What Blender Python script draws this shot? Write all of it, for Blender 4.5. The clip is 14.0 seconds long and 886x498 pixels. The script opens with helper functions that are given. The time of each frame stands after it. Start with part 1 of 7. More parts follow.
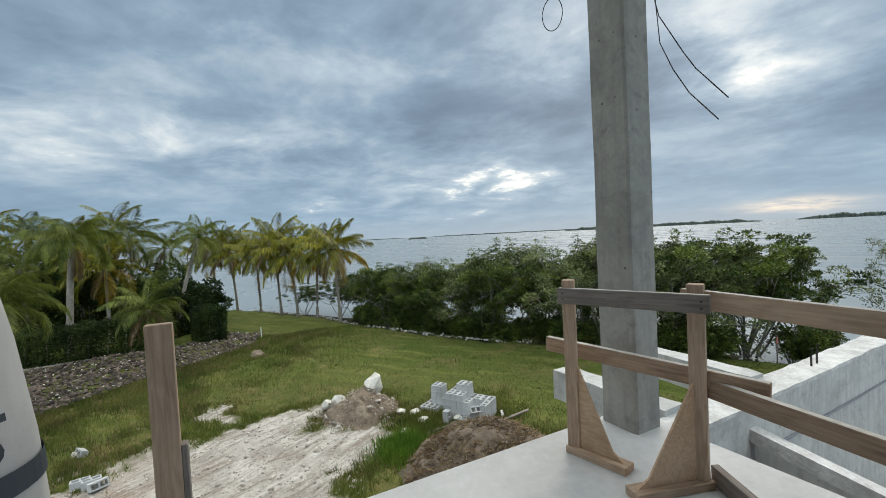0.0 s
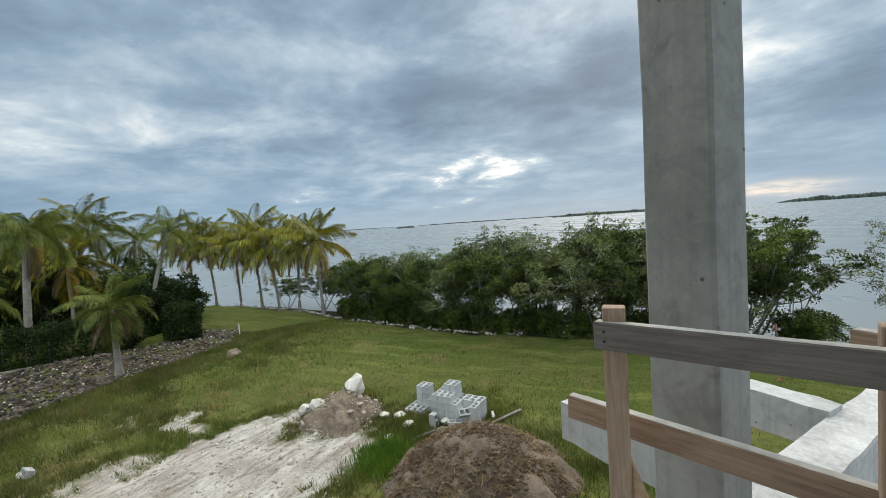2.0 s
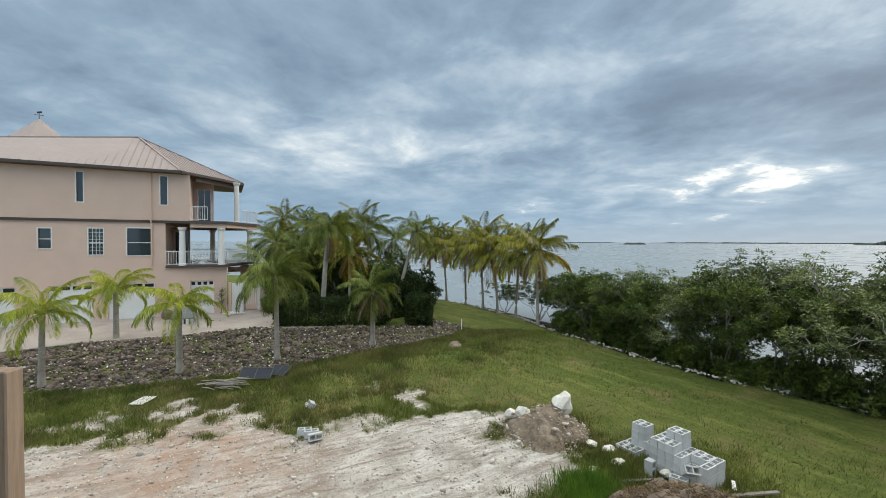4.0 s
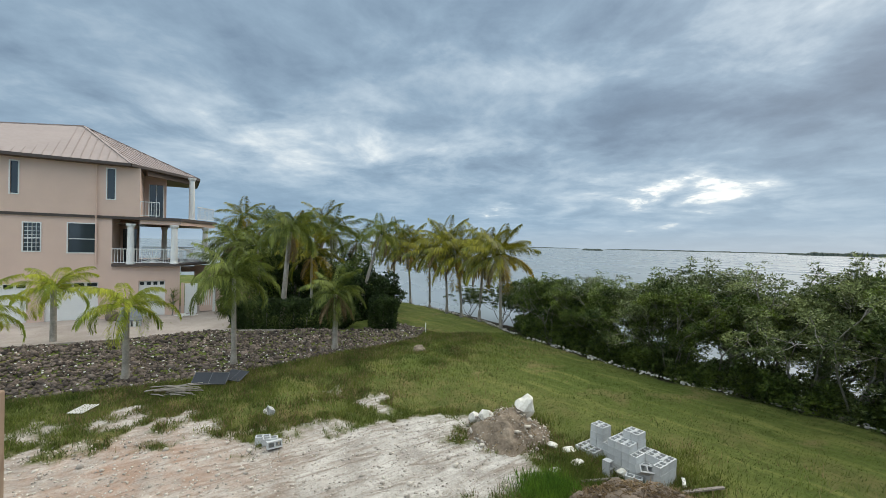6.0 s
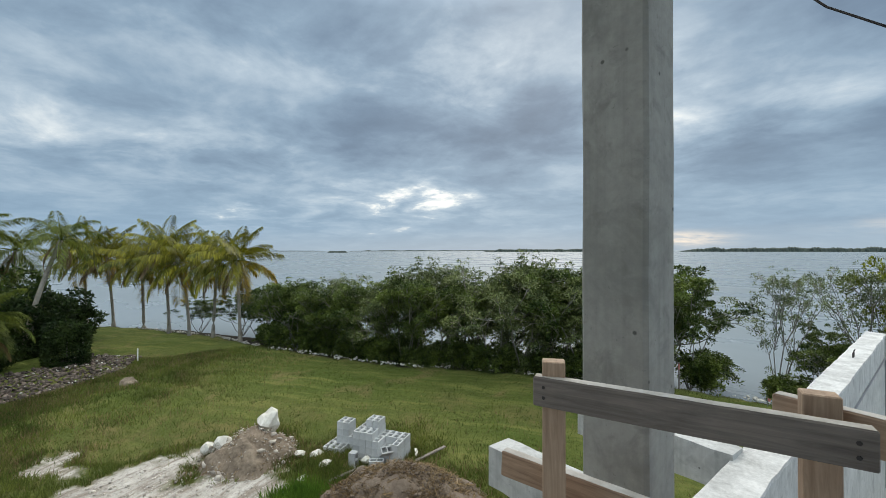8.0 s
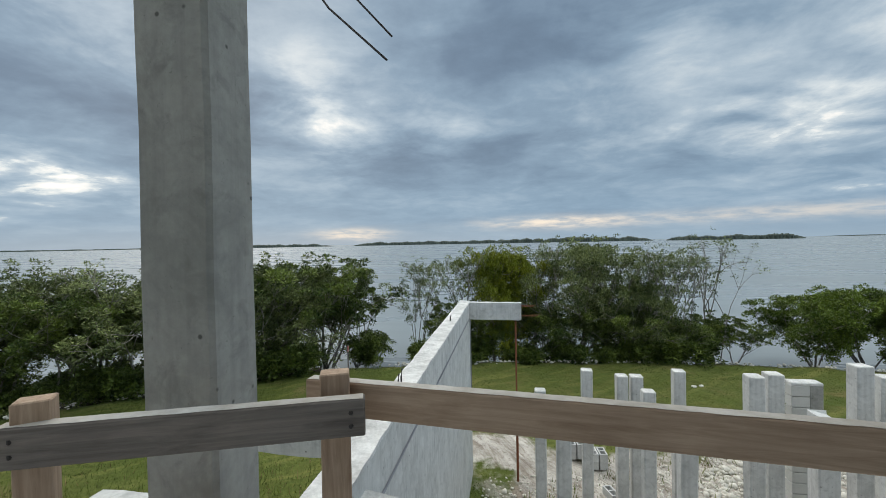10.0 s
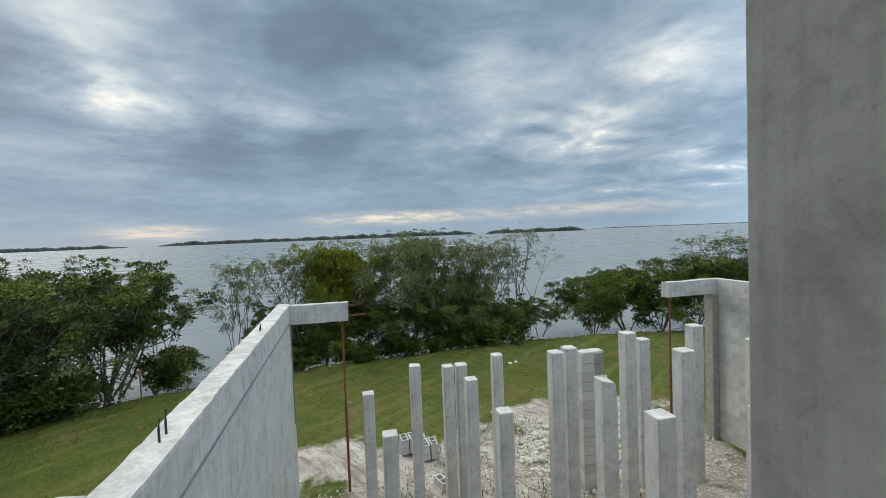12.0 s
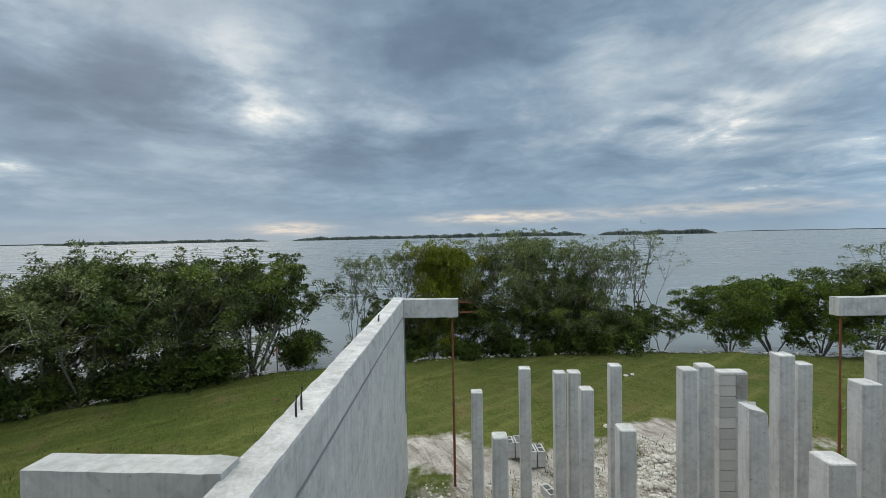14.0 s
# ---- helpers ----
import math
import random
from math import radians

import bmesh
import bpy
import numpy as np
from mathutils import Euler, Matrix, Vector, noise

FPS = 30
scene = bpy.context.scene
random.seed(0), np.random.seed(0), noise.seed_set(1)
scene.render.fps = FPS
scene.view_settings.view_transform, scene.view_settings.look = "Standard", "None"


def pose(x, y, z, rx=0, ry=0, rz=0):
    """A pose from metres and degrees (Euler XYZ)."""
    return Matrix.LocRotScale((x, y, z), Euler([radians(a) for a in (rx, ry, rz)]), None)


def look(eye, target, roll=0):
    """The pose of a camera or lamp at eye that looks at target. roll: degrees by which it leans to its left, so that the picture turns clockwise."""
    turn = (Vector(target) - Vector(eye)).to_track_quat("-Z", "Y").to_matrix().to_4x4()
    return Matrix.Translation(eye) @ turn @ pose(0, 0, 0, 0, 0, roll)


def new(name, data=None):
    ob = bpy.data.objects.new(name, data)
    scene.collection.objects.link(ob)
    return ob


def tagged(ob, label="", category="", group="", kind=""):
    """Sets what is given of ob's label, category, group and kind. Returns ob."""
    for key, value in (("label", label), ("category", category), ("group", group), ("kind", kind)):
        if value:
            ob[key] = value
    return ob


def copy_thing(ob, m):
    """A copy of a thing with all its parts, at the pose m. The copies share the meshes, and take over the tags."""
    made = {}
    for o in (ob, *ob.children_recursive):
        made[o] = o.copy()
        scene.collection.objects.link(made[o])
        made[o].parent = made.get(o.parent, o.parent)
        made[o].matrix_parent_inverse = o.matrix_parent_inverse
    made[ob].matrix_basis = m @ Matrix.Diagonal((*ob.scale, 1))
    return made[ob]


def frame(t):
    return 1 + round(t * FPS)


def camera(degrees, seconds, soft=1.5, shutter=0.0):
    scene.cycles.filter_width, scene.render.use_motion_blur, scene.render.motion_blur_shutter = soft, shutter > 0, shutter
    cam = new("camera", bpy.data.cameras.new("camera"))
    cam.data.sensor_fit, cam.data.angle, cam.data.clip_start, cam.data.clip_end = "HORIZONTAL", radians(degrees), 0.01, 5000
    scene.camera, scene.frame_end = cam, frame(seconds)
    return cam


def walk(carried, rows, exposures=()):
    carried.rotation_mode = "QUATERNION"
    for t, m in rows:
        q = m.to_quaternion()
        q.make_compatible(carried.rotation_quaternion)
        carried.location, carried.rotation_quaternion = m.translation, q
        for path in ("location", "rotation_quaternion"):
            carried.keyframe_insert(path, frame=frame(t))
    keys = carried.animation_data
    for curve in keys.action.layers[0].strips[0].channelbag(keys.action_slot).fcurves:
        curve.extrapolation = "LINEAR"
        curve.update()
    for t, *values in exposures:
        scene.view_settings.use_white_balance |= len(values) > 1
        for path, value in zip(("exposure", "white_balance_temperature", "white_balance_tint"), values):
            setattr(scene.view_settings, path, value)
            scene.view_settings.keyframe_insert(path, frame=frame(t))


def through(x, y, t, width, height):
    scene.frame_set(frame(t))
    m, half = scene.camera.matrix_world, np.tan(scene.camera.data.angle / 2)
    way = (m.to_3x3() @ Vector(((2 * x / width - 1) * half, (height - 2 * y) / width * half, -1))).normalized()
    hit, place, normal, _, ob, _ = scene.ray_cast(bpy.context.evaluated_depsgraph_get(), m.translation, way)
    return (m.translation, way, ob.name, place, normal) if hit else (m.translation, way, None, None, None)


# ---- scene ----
cam = camera(93.6, 14.0, soft=0.75)
PATH = [
    (0, (0.981, -0.622, 5.715), (-2.564, 1.226, 5.585), -2.94),
    (0.5, (0.692, -0.480, 5.729), (-2.680, 1.665, 5.566), -2.80),
    (1, (0.475, -0.332, 5.742), (-2.790, 1.971, 5.548), -3.06),
    (1.5, (0.243, -0.149, 5.727), (-3.045, 2.116, 5.487), -3.62),
    (2, (0.112, -0.008, 5.721), (-3.379, 1.930, 5.474), -3.85),
    (2.5, (0.064, 0.067, 5.719), (-3.651, 1.536, 5.514), -3.46),
    (3, (0.030, 0.039, 5.734), (-3.857, 0.967, 5.578), -2.24),
    (3.5, (-0.052, 0.095, 5.700), (-4.032, 0.480, 5.604), -0.95),
    (3.7, (-0.056, 0.083, 5.700), (-4.050, 0.279, 5.617), -0.38),
    (4.75, (-0.048, 0.020, 5.718), (-4.035, -0.295, 5.652), 0.41),
    (5.8, (-0.037, -0.040, 5.735), (-4.035, 0.079, 5.687), 1.20),
    (6, (-0.057, -0.058, 5.734), (-4.045, 0.248, 5.692), 1.35),
    (6.5, (-0.017, -0.044, 5.760), (-3.931, 0.783, 5.744), 1.54),
    (7, (-0.013, -0.013, 5.756), (-3.778, 1.339, 5.759), 1.32),
    (7.5, (0.002, 0.001, 5.757), (-3.520, 1.897, 5.769), 0.65),
    (8, (0.025, 0.025, 5.760), (-3.113, 2.506, 5.771), -0.11),
    (8.5, (0.089, 0.070, 5.764), (-2.506, 3.114, 5.759), -0.70),
    (9, (0.164, 0.113, 5.761), (-1.773, 3.612, 5.749), -0.79),
    (9.2, (0.190, 0.135, 5.759), (-1.473, 3.773, 5.732), -0.72),
    (10.25, (0.265, 0.425, 5.738), (-0.147, 4.403, 5.665), -1.31),
    (11.3, (0.340, 0.715, 5.716), (0.809, 4.686, 5.599), -1.90),
    (11.5, (0.386, 0.772, 5.709), (0.986, 4.724, 5.581), -1.98),
    (12, (0.515, 0.931, 5.709), (1.366, 4.837, 5.561), -2.20),
    (12.5, (0.564, 1.003, 5.713), (1.503, 4.888, 5.551), -2.13),
    (13, (0.535, 1.035, 5.711), (1.358, 4.946, 5.547), -1.92),
    (13.5, (0.477, 1.026, 5.716), (0.938, 4.997, 5.566), -1.72),
    (14, (0.401, 1.067, 5.685), (0.248, 5.062, 5.562), -1.10),
]

walk(cam, [(t, look(eye, target, roll)) for t, eye, target, roll in PATH], [(0.0, -0.08, 7150, 11), (4.0, 0.0, 7150, 11), (7.0, -0.03, 7050, 11), (9.0, -0.18, 7050, 11), (12.0, -0.27, 7100, 11), (14.0, -0.36, 7000, 11)])

# ---- light ----
SUN_YAW, SUN_EL = 38.0, 34.0          # behind the broken cloud, ahead of the terrace
GROUND_Z, SLAB_Z, SEA_Z = 0.0, 4.47, -0.75


def link(nt, a, b):
    nt.links.new(a, b)


def node(nt, kind, **values):
    n = nt.nodes.new(kind)
    for key, value in values.items():
        n.inputs[key].default_value = value
    return n


def math_node(nt, op, a, b=None, clamp=False):
    n = nt.nodes.new("ShaderNodeMath")
    n.operation, n.use_clamp = op, clamp
    for i, v in enumerate((a, b)):
        if v is None:
            continue
        if isinstance(v, (int, float)):
            n.inputs[i].default_value = v
        else:
            link(nt, v, n.inputs[i])
    return n.outputs[0]


def ramp(nt, fac, stops):
    n = nt.nodes.new("ShaderNodeValToRGB")
    els = n.color_ramp.elements
    while len(els) < len(stops):
        els.new(0.5)
    for e, (p, c) in zip(els, stops):
        e.position, e.color = p, (*c, 1) if len(c) == 3 else c
    link(nt, fac, n.inputs[0])
    return n.outputs[0]


def mix(nt, fac, a, b, blend="MIX"):
    n = nt.nodes.new("ShaderNodeMix")
    n.data_type, n.blend_type = "RGBA", blend
    for i, v in ((0, fac), (6, a), (7, b)):
        if isinstance(v, (int, float)):
            n.inputs[i].default_value = v
        elif isinstance(v, tuple):
            n.inputs[i].default_value = (*v, 1)
        else:
            link(nt, v, n.inputs[i])
    return n.outputs[2]


def facing(yaw, el):
    a, e = radians(yaw), radians(el)
    return Vector((-math.sin(a) * math.cos(e), math.cos(a) * math.cos(e), math.sin(e)))


def make_sky():
    world = bpy.data.worlds.new("overcast_sky")
    scene.world = world
    world.use_nodes = True
    nt = world.node_tree
    nt.nodes.clear()
    out, back = nt.nodes.new("ShaderNodeOutputWorld"), nt.nodes.new("ShaderNodeBackground")
    link(nt, back.outputs[0], out.inputs[0])
    sky = nt.nodes.new("ShaderNodeTexSky")
    sky.sky_type, sky.sun_disc = "NISHITA", False
    sky.sun_elevation, sky.sun_rotation = radians(SUN_EL), radians(-SUN_YAW)
    co = nt.nodes.new("ShaderNodeTexCoord").outputs["Generated"]
    sep = nt.nodes.new("ShaderNodeSeparateXYZ")
    link(nt, co, sep.inputs[0])
    z = math_node(nt, "MAXIMUM", sep.outputs[2], 0.0)

    def dot(v):
        n = nt.nodes.new("ShaderNodeVectorMath")
        n.operation = "DOT_PRODUCT"
        link(nt, co, n.inputs[0])
        n.inputs[1].default_value = v
        return n.outputs["Value"]

    # the cloud deck as a flat layer: its pattern runs together towards the horizon
    over = math_node(nt, "ADD", z, 0.16)
    comb = nt.nodes.new("ShaderNodeCombineXYZ")
    link(nt, math_node(nt, "DIVIDE", sep.outputs[0], over), comb.inputs[0])
    link(nt, math_node(nt, "DIVIDE", sep.outputs[1], over), comb.inputs[1])
    plane = comb.outputs[0]

    def cloud(scale, detail, rough, shift, distort=0.0):
        m = nt.nodes.new("ShaderNodeMapping")
        m.inputs["Location"].default_value = shift
        link(nt, plane, m.inputs[0])
        n = node(nt, "ShaderNodeTexNoise", Scale=scale, Detail=detail, Roughness=rough, Distortion=distort)
        link(nt, m.outputs[0], n.inputs["Vector"])
        return n.outputs[0]

    # ragged edges: the large shapes are looked up along a disturbed direction
    torn = node(nt, "ShaderNodeTexNoise", Scale=2.2, Detail=7.0, Roughness=0.58)
    link(nt, plane, torn.inputs["Vector"])
    push = nt.nodes.new("ShaderNodeVectorMath")
    push.operation = "MULTIPLY_ADD"
    link(nt, torn.outputs["Color"], push.inputs[0])
    push.inputs[1].default_value, push.inputs[2].default_value = (0.24, 0.24, 0.13), (-0.12, -0.12, -0.065)
    bent = nt.nodes.new("ShaderNodeVectorMath")
    bent.operation = "ADD"
    link(nt, co, bent.inputs[0])
    link(nt, push.outputs[0], bent.inputs[1])
    bent_z = nt.nodes.new("ShaderNodeSeparateXYZ")
    link(nt, bent.outputs[0], bent_z.inputs[0])

    def blob(yaw, el, wide, high, power, source=None):
        """A soft oval in the sky; wide and high in degrees."""
        d = facing(yaw, el)
        side = Vector((-d.y, d.x, 0)).normalized()
        n = nt.nodes.new("ShaderNodeVectorMath")
        n.operation = "DOT_PRODUCT"
        link(nt, source or bent.outputs[0], n.inputs[0])
        n.inputs[1].default_value = side
        up = sep.outputs[2] if source else bent_z.outputs[2]
        a = math_node(nt, "DIVIDE", n.outputs["Value"], radians(wide))
        b = math_node(nt, "DIVIDE", math_node(nt, "SUBTRACT", up, d.z), radians(high))
        r = math_node(nt, "ADD", math_node(nt, "MULTIPLY", a, a), math_node(nt, "MULTIPLY", b, b))
        front = math_node(nt, "GREATER_THAN", dot(d), 0.0)
        g = math_node(nt, "MULTIPLY", math_node(nt, "POWER", 2.718, math_node(nt, "MULTIPLY", r, -1.0)), front)
        return math_node(nt, "MULTIPLY", g, power)

    def total(items):
        out = items[0]
        for k in items[1:]:
            out = math_node(nt, "ADD", out, k)
        return out

    large = cloud(0.75, 3, 0.5, (3.4, 2.6, 1.0), 0.3)
    mid = cloud(1.9, 8, 0.56, (0.4, 6.2, 2.0), 0.35)
    fine = cloud(5.2, 9, 0.6, (7.7, 2.2, 0.5), 0.3)
    body = total([math_node(nt, "MULTIPLY", large, 0.55), math_node(nt, "MULTIPLY", mid, 0.75), math_node(nt, "MULTIPLY", fine, 0.34)])
    body = math_node(nt, "MULTIPLY", math_node(nt, "SUBTRACT", body, 0.82), 0.95)
    thick = total([blob(*b) for b in ((54, 14.5, 13, 3.6, -0.22), (64, 18, 10, 3.0, -0.18), (1, 24.5, 15, 4.5, -0.34), (16, 10.5, 10, 3.6, -0.24), (-3, 11.5, 9, 3.2, -0.12), (40, 17, 8, 5.0, -0.30), (104, 5.5, 16, 2.6, -0.10))])
    thin = total([blob(*b) for b in ((49.5, 24.5, 10, 4.6, 0.36), (25.5, 18.2, 6, 4.6, 0.38), (24.5, 11, 6, 4.5, 0.12), (-40, 18.5, 8, 4.0, 0.30), (-31, 12, 11, 2.4, 0.36), (-20, 24, 7, 4, 0.24), (-46, 6, 14, 2.2, 0.40))])
    thin2 = total([blob(*b) for b in ((57, 6.9, 12, 1.7, 0.44), (78, 4.5, 4, 0.8, 0.34), (63, 4.0, 13, 2.0, 0.18), (84, 11, 18, 3.0, 0.18), (109, 13, 18, 4.0, 0.16), (80, 24, 16, 5, 0.14), (12, 15, 7, 2.4, 0.14))])
    patchy = ramp(nt, mid, [(0.36, (0.25,) * 3), (0.62, (1.25,) * 3)])
    light = total([body, thick, math_node(nt, "MULTIPLY", math_node(nt, "ADD", thin, thin2), patchy)])
    light = math_node(nt, "ADD", light, 0.44)
    cloud_tone = ramp(nt, light, [(0.0, (0.098, 0.152, 0.232)), (0.24, (0.148, 0.228, 0.335)), (0.44, (0.225, 0.335, 0.462)), (0.64, (0.375, 0.49, 0.61)), (0.86, (0.64, 0.73, 0.80)), (1.05, (0.97, 0.98, 0.98))])
    air = ramp(nt, z, [(0.0, (0.29, 0.415, 0.55)), (0.05, (0.205, 0.35, 0.53)), (0.14, (0.20, 0.33, 0.49)), (0.30, (0.22, 0.32, 0.44))])
    depth = ramp(nt, z, [(0.0, (0.15,) * 3), (0.05, (0.38,) * 3), (0.12, (0.66,) * 3), (0.24, (1.0,) * 3)])
    bright = ramp(nt, light, [(0.62, (0, 0, 0)), (0.85, (1, 1, 1))])
    tone = mix(nt, math_node(nt, "MAXIMUM", depth, bright), air, cloud_tone)
    # clear strips low over the sea, lit by the low sun
    warm = total([blob(*b, co) for b in ((22.0, 1.3, 4.2, 0.75, 0.95), (-6, 2.4, 9, 0.72, 1.0), (-30, 2.6, 15, 0.8, 0.5))])
    streak = ramp(nt, cloud(3.0, 8, 0.6, (1.2, 9.4, 0)), [(0.40, (0.35,) * 3), (0.60, (1.1,) * 3)])
    tone = mix(nt, math_node(nt, "MULTIPLY", warm, streak, True), tone, (0.84, 0.775, 0.70))
    tone = mix(nt, 0.006, tone, sky.outputs[0])
    # overhead the deck is an even, nearly colourless white
    zenith = ramp(nt, z, [(0.50, (0, 0, 0)), (0.74, (1, 1, 1))])
    tone = mix(nt, zenith, tone, (0.288, 0.318, 0.330))
    # it is brighter overhead than at its foot, and over the land behind the terrace
    lift = ramp(nt, z, [(0.0, (0.25,) * 3), (0.50, (0.25,) * 3), (0.74, (0.95,) * 3), (1.0, (1.2,) * 3)])
    behind = ramp(nt, dot(facing(250, 0)), [(0.30, (0.5,) * 3), (0.85, (1.0,) * 3)])
    gain = math_node(nt, "MULTIPLY", math_node(nt, "MULTIPLY", lift, behind), 9.8)
    link(nt, tone, back.inputs[0])
    link(nt, gain, back.inputs[1])
    sun = bpy.data.lights.new("sun", "SUN")
    sun.energy, sun.angle, sun.color = 1.3, radians(25), (1.0, 0.94, 0.86)
    ob = new("sun", sun)
    ob.matrix_world = look(facing(SUN_YAW, SUN_EL) * 40, (0, 0, 0))


make_sky()


# ---- materials ----
def material(name, color, rough=0.8, second=None, grain=12.0, stain=1.2, bump=0.25, bump_scale=None, metal=0.0,
             island=0.0, single=0.0, spec=0.4, depth=0.01, contrast=0.6):
    """A surface with variation at two scales and fine relief. color, second: the two tones."""
    m = bpy.data.materials.new(name)
    m.use_nodes = True
    nt = m.node_tree
    bsdf = nt.nodes["Principled BSDF"]
    co = nt.nodes.new("ShaderNodeTexCoord").outputs["Object"]
    second = second or tuple(c * 0.72 for c in color)
    big = node(nt, "ShaderNodeTexNoise", Scale=stain, Detail=6.0, Roughness=0.6)
    fine = node(nt, "ShaderNodeTexNoise", Scale=grain, Detail=8.0, Roughness=0.65)
    for n in (big, fine):
        link(nt, co, n.inputs["Vector"])
    f = math_node(nt, "ADD", math_node(nt, "MULTIPLY", big.outputs[0], 0.6), math_node(nt, "MULTIPLY", fine.outputs[0], 0.4))
    lo = 0.5 - 0.28 * (1.1 - contrast)
    fac = ramp(nt, f, [(lo, (0, 0, 0)), (1 - lo, (1, 1, 1))])
    col = mix(nt, fac, second, color)
    if island:
        g = nt.nodes.new("ShaderNodeNewGeometry")
        r = ramp(nt, g.outputs["Random Per Island"], [(0, (1 - island,) * 3), (1, (1 + island,) * 3)])
        col = mix(nt, 1.0, col, r, "MULTIPLY")
    if single:
        g = nt.nodes.new("ShaderNodeObjectInfo")
        r = ramp(nt, g.outputs["Random"], [(0, (1 - single,) * 3), (1, (1 + single,) * 3)])
        col = mix(nt, 1.0, col, r, "MULTIPLY")
    link(nt, col, bsdf.inputs["Base Color"])
    bsdf.inputs["Roughness"].default_value, bsdf.inputs["Metallic"].default_value = rough, metal
    bsdf.inputs["Specular IOR Level"].default_value = spec
    if bump:
        b = node(nt, "ShaderNodeBump", Strength=bump, Distance=depth)
        n = fine
        if bump_scale:
            n = node(nt, "ShaderNodeTexNoise", Scale=bump_scale, Detail=8.0, Roughness=0.7)
            link(nt, co, n.inputs["Vector"])
        link(nt, n.outputs[0], b.inputs["Height"])
        link(nt, b.outputs[0], bsdf.inputs["Normal"])
    return m


def leaf_material(name, color, second, rough=0.5, through=0.35, island=0.45, spots=3.0):
    m = material(name, color, rough, second, grain=spots, stain=0.6, bump=0, island=island, spec=0.22, contrast=0.82)
    nt = m.node_tree
    bsdf = nt.nodes["Principled BSDF"]
    t = nt.nodes.new("ShaderNodeBsdfTranslucent")
    link(nt, bsdf.inputs["Base Color"].links[0].from_socket, t.inputs[0])
    mx = nt.nodes.new("ShaderNodeMixShader")
    mx.inputs[0].default_value = through
    link(nt, bsdf.outputs[0], mx.inputs[1])
    link(nt, t.outputs[0], mx.inputs[2])
    link(nt, mx.outputs[0], nt.nodes["Material Output"].inputs[0])
    return m


def wood_material(name, color, second, single=0.0):
    """Sawn lumber, grain along the object's own x."""
    m = bpy.data.materials.new(name)
    m.use_nodes = True
    nt = m.node_tree
    bsdf = nt.nodes["Principled BSDF"]
    co = nt.nodes.new("ShaderNodeTexCoord").outputs["Object"]
    mp = nt.nodes.new("ShaderNodeMapping")
    mp.inputs["Scale"].default_value = (1.6, 22, 22)
    link(nt, co, mp.inputs[0])
    grain = node(nt, "ShaderNodeTexNoise", Scale=3.0, Detail=9.0, Roughness=0.65, Distortion=0.8)
    link(nt, mp.outputs[0], grain.inputs["Vector"])
    big = node(nt, "ShaderNodeTexNoise", Scale=3.2, Detail=5.0, Roughness=0.6)
    link(nt, co, big.inputs["Vector"])
    knot = node(nt, "ShaderNodeTexVoronoi", Scale=2.6)
    link(nt, co, knot.inputs["Vector"])
    f = math_node(nt, "ADD", math_node(nt, "MULTIPLY", grain.outputs[0], 0.65), math_node(nt, "MULTIPLY", big.outputs[0], 0.35))
    col = mix(nt, ramp(nt, f, [(0.36, (0, 0, 0)), (0.62, (1, 1, 1))]), second, color)
    col = mix(nt, ramp(nt, knot.outputs["Distance"], [(0.03, (1, 1, 1)), (0.075, (0, 0, 0))]), col, tuple(c * 0.22 for c in color))
    if single:
        g = nt.nodes.new("ShaderNodeObjectInfo")
        r = ramp(nt, g.outputs["Random"], [(0, (1 - single,) * 3), (1, (1 + single,) * 3)])
        col = mix(nt, 1.0, col, r, "MULTIPLY")
    link(nt, col, bsdf.inputs["Base Color"])
    bsdf.inputs["Roughness"].default_value = 0.75
    b = node(nt, "ShaderNodeBump", Strength=0.25, Distance=0.004)
    link(nt, grain.outputs[0], b.inputs["Height"])
    link(nt, b.outputs[0], bsdf.inputs["Normal"])
    return m


def form_concrete(name, color, second, runs=0.22):
    """Cast concrete with upright board marks, blotches and small voids."""
    m = material(name, color, 0.78, second, grain=26, stain=2.6, bump=0.3, bump_scale=60, depth=0.004)
    nt = m.node_tree
    bsdf = nt.nodes["Principled BSDF"]
    co = nt.nodes.new("ShaderNodeTexCoord").outputs["Object"]
    mp = nt.nodes.new("ShaderNodeMapping")
    mp.inputs["Scale"].default_value = (17, 17, 0.7)
    link(nt, co, mp.inputs[0])
    run = node(nt, "ShaderNodeTexNoise", Scale=1.3, Detail=6.0, Roughness=0.55)
    link(nt, mp.outputs[0], run.inputs["Vector"])
    vor = node(nt, "ShaderNodeTexVoronoi", Scale=8.0)
    link(nt, co, vor.inputs["Vector"])
    old = bsdf.inputs["Base Color"].links[0].from_socket
    col = mix(nt, ramp(nt, run.outputs[0], [(0.36, (runs,) * 3), (0.52, (0.0,) * 3)]), old, tuple(c * 0.62 for c in second))
    for scale, lo, hi, amount, tone in ((3.2, 0.50, 0.68, 0.55, 0.62), (8.5, 0.54, 0.70, 0.5, 0.55), (5.0, 0.56, 0.72, 0.45, 1.5), (46.0, 0.64, 0.72, 0.6, 0.5)):
        spot = node(nt, "ShaderNodeTexNoise", Scale=scale, Detail=7.0, Roughness=0.62, Distortion=0.6)
        link(nt, co, spot.inputs["Vector"])
        col = mix(nt, ramp(nt, spot.outputs[0], [(lo, (0, 0, 0)), (hi, (amount,) * 3)]), col, tuple(min(0.85, c * tone) for c in second))
    col = mix(nt, ramp(nt, vor.outputs["Distance"], [(0.04, (0.9,) * 3), (0.08, (0, 0, 0))]), col, tuple(c * 0.3 for c in second))
    link(nt, col, bsdf.inputs["Base Color"])
    return m


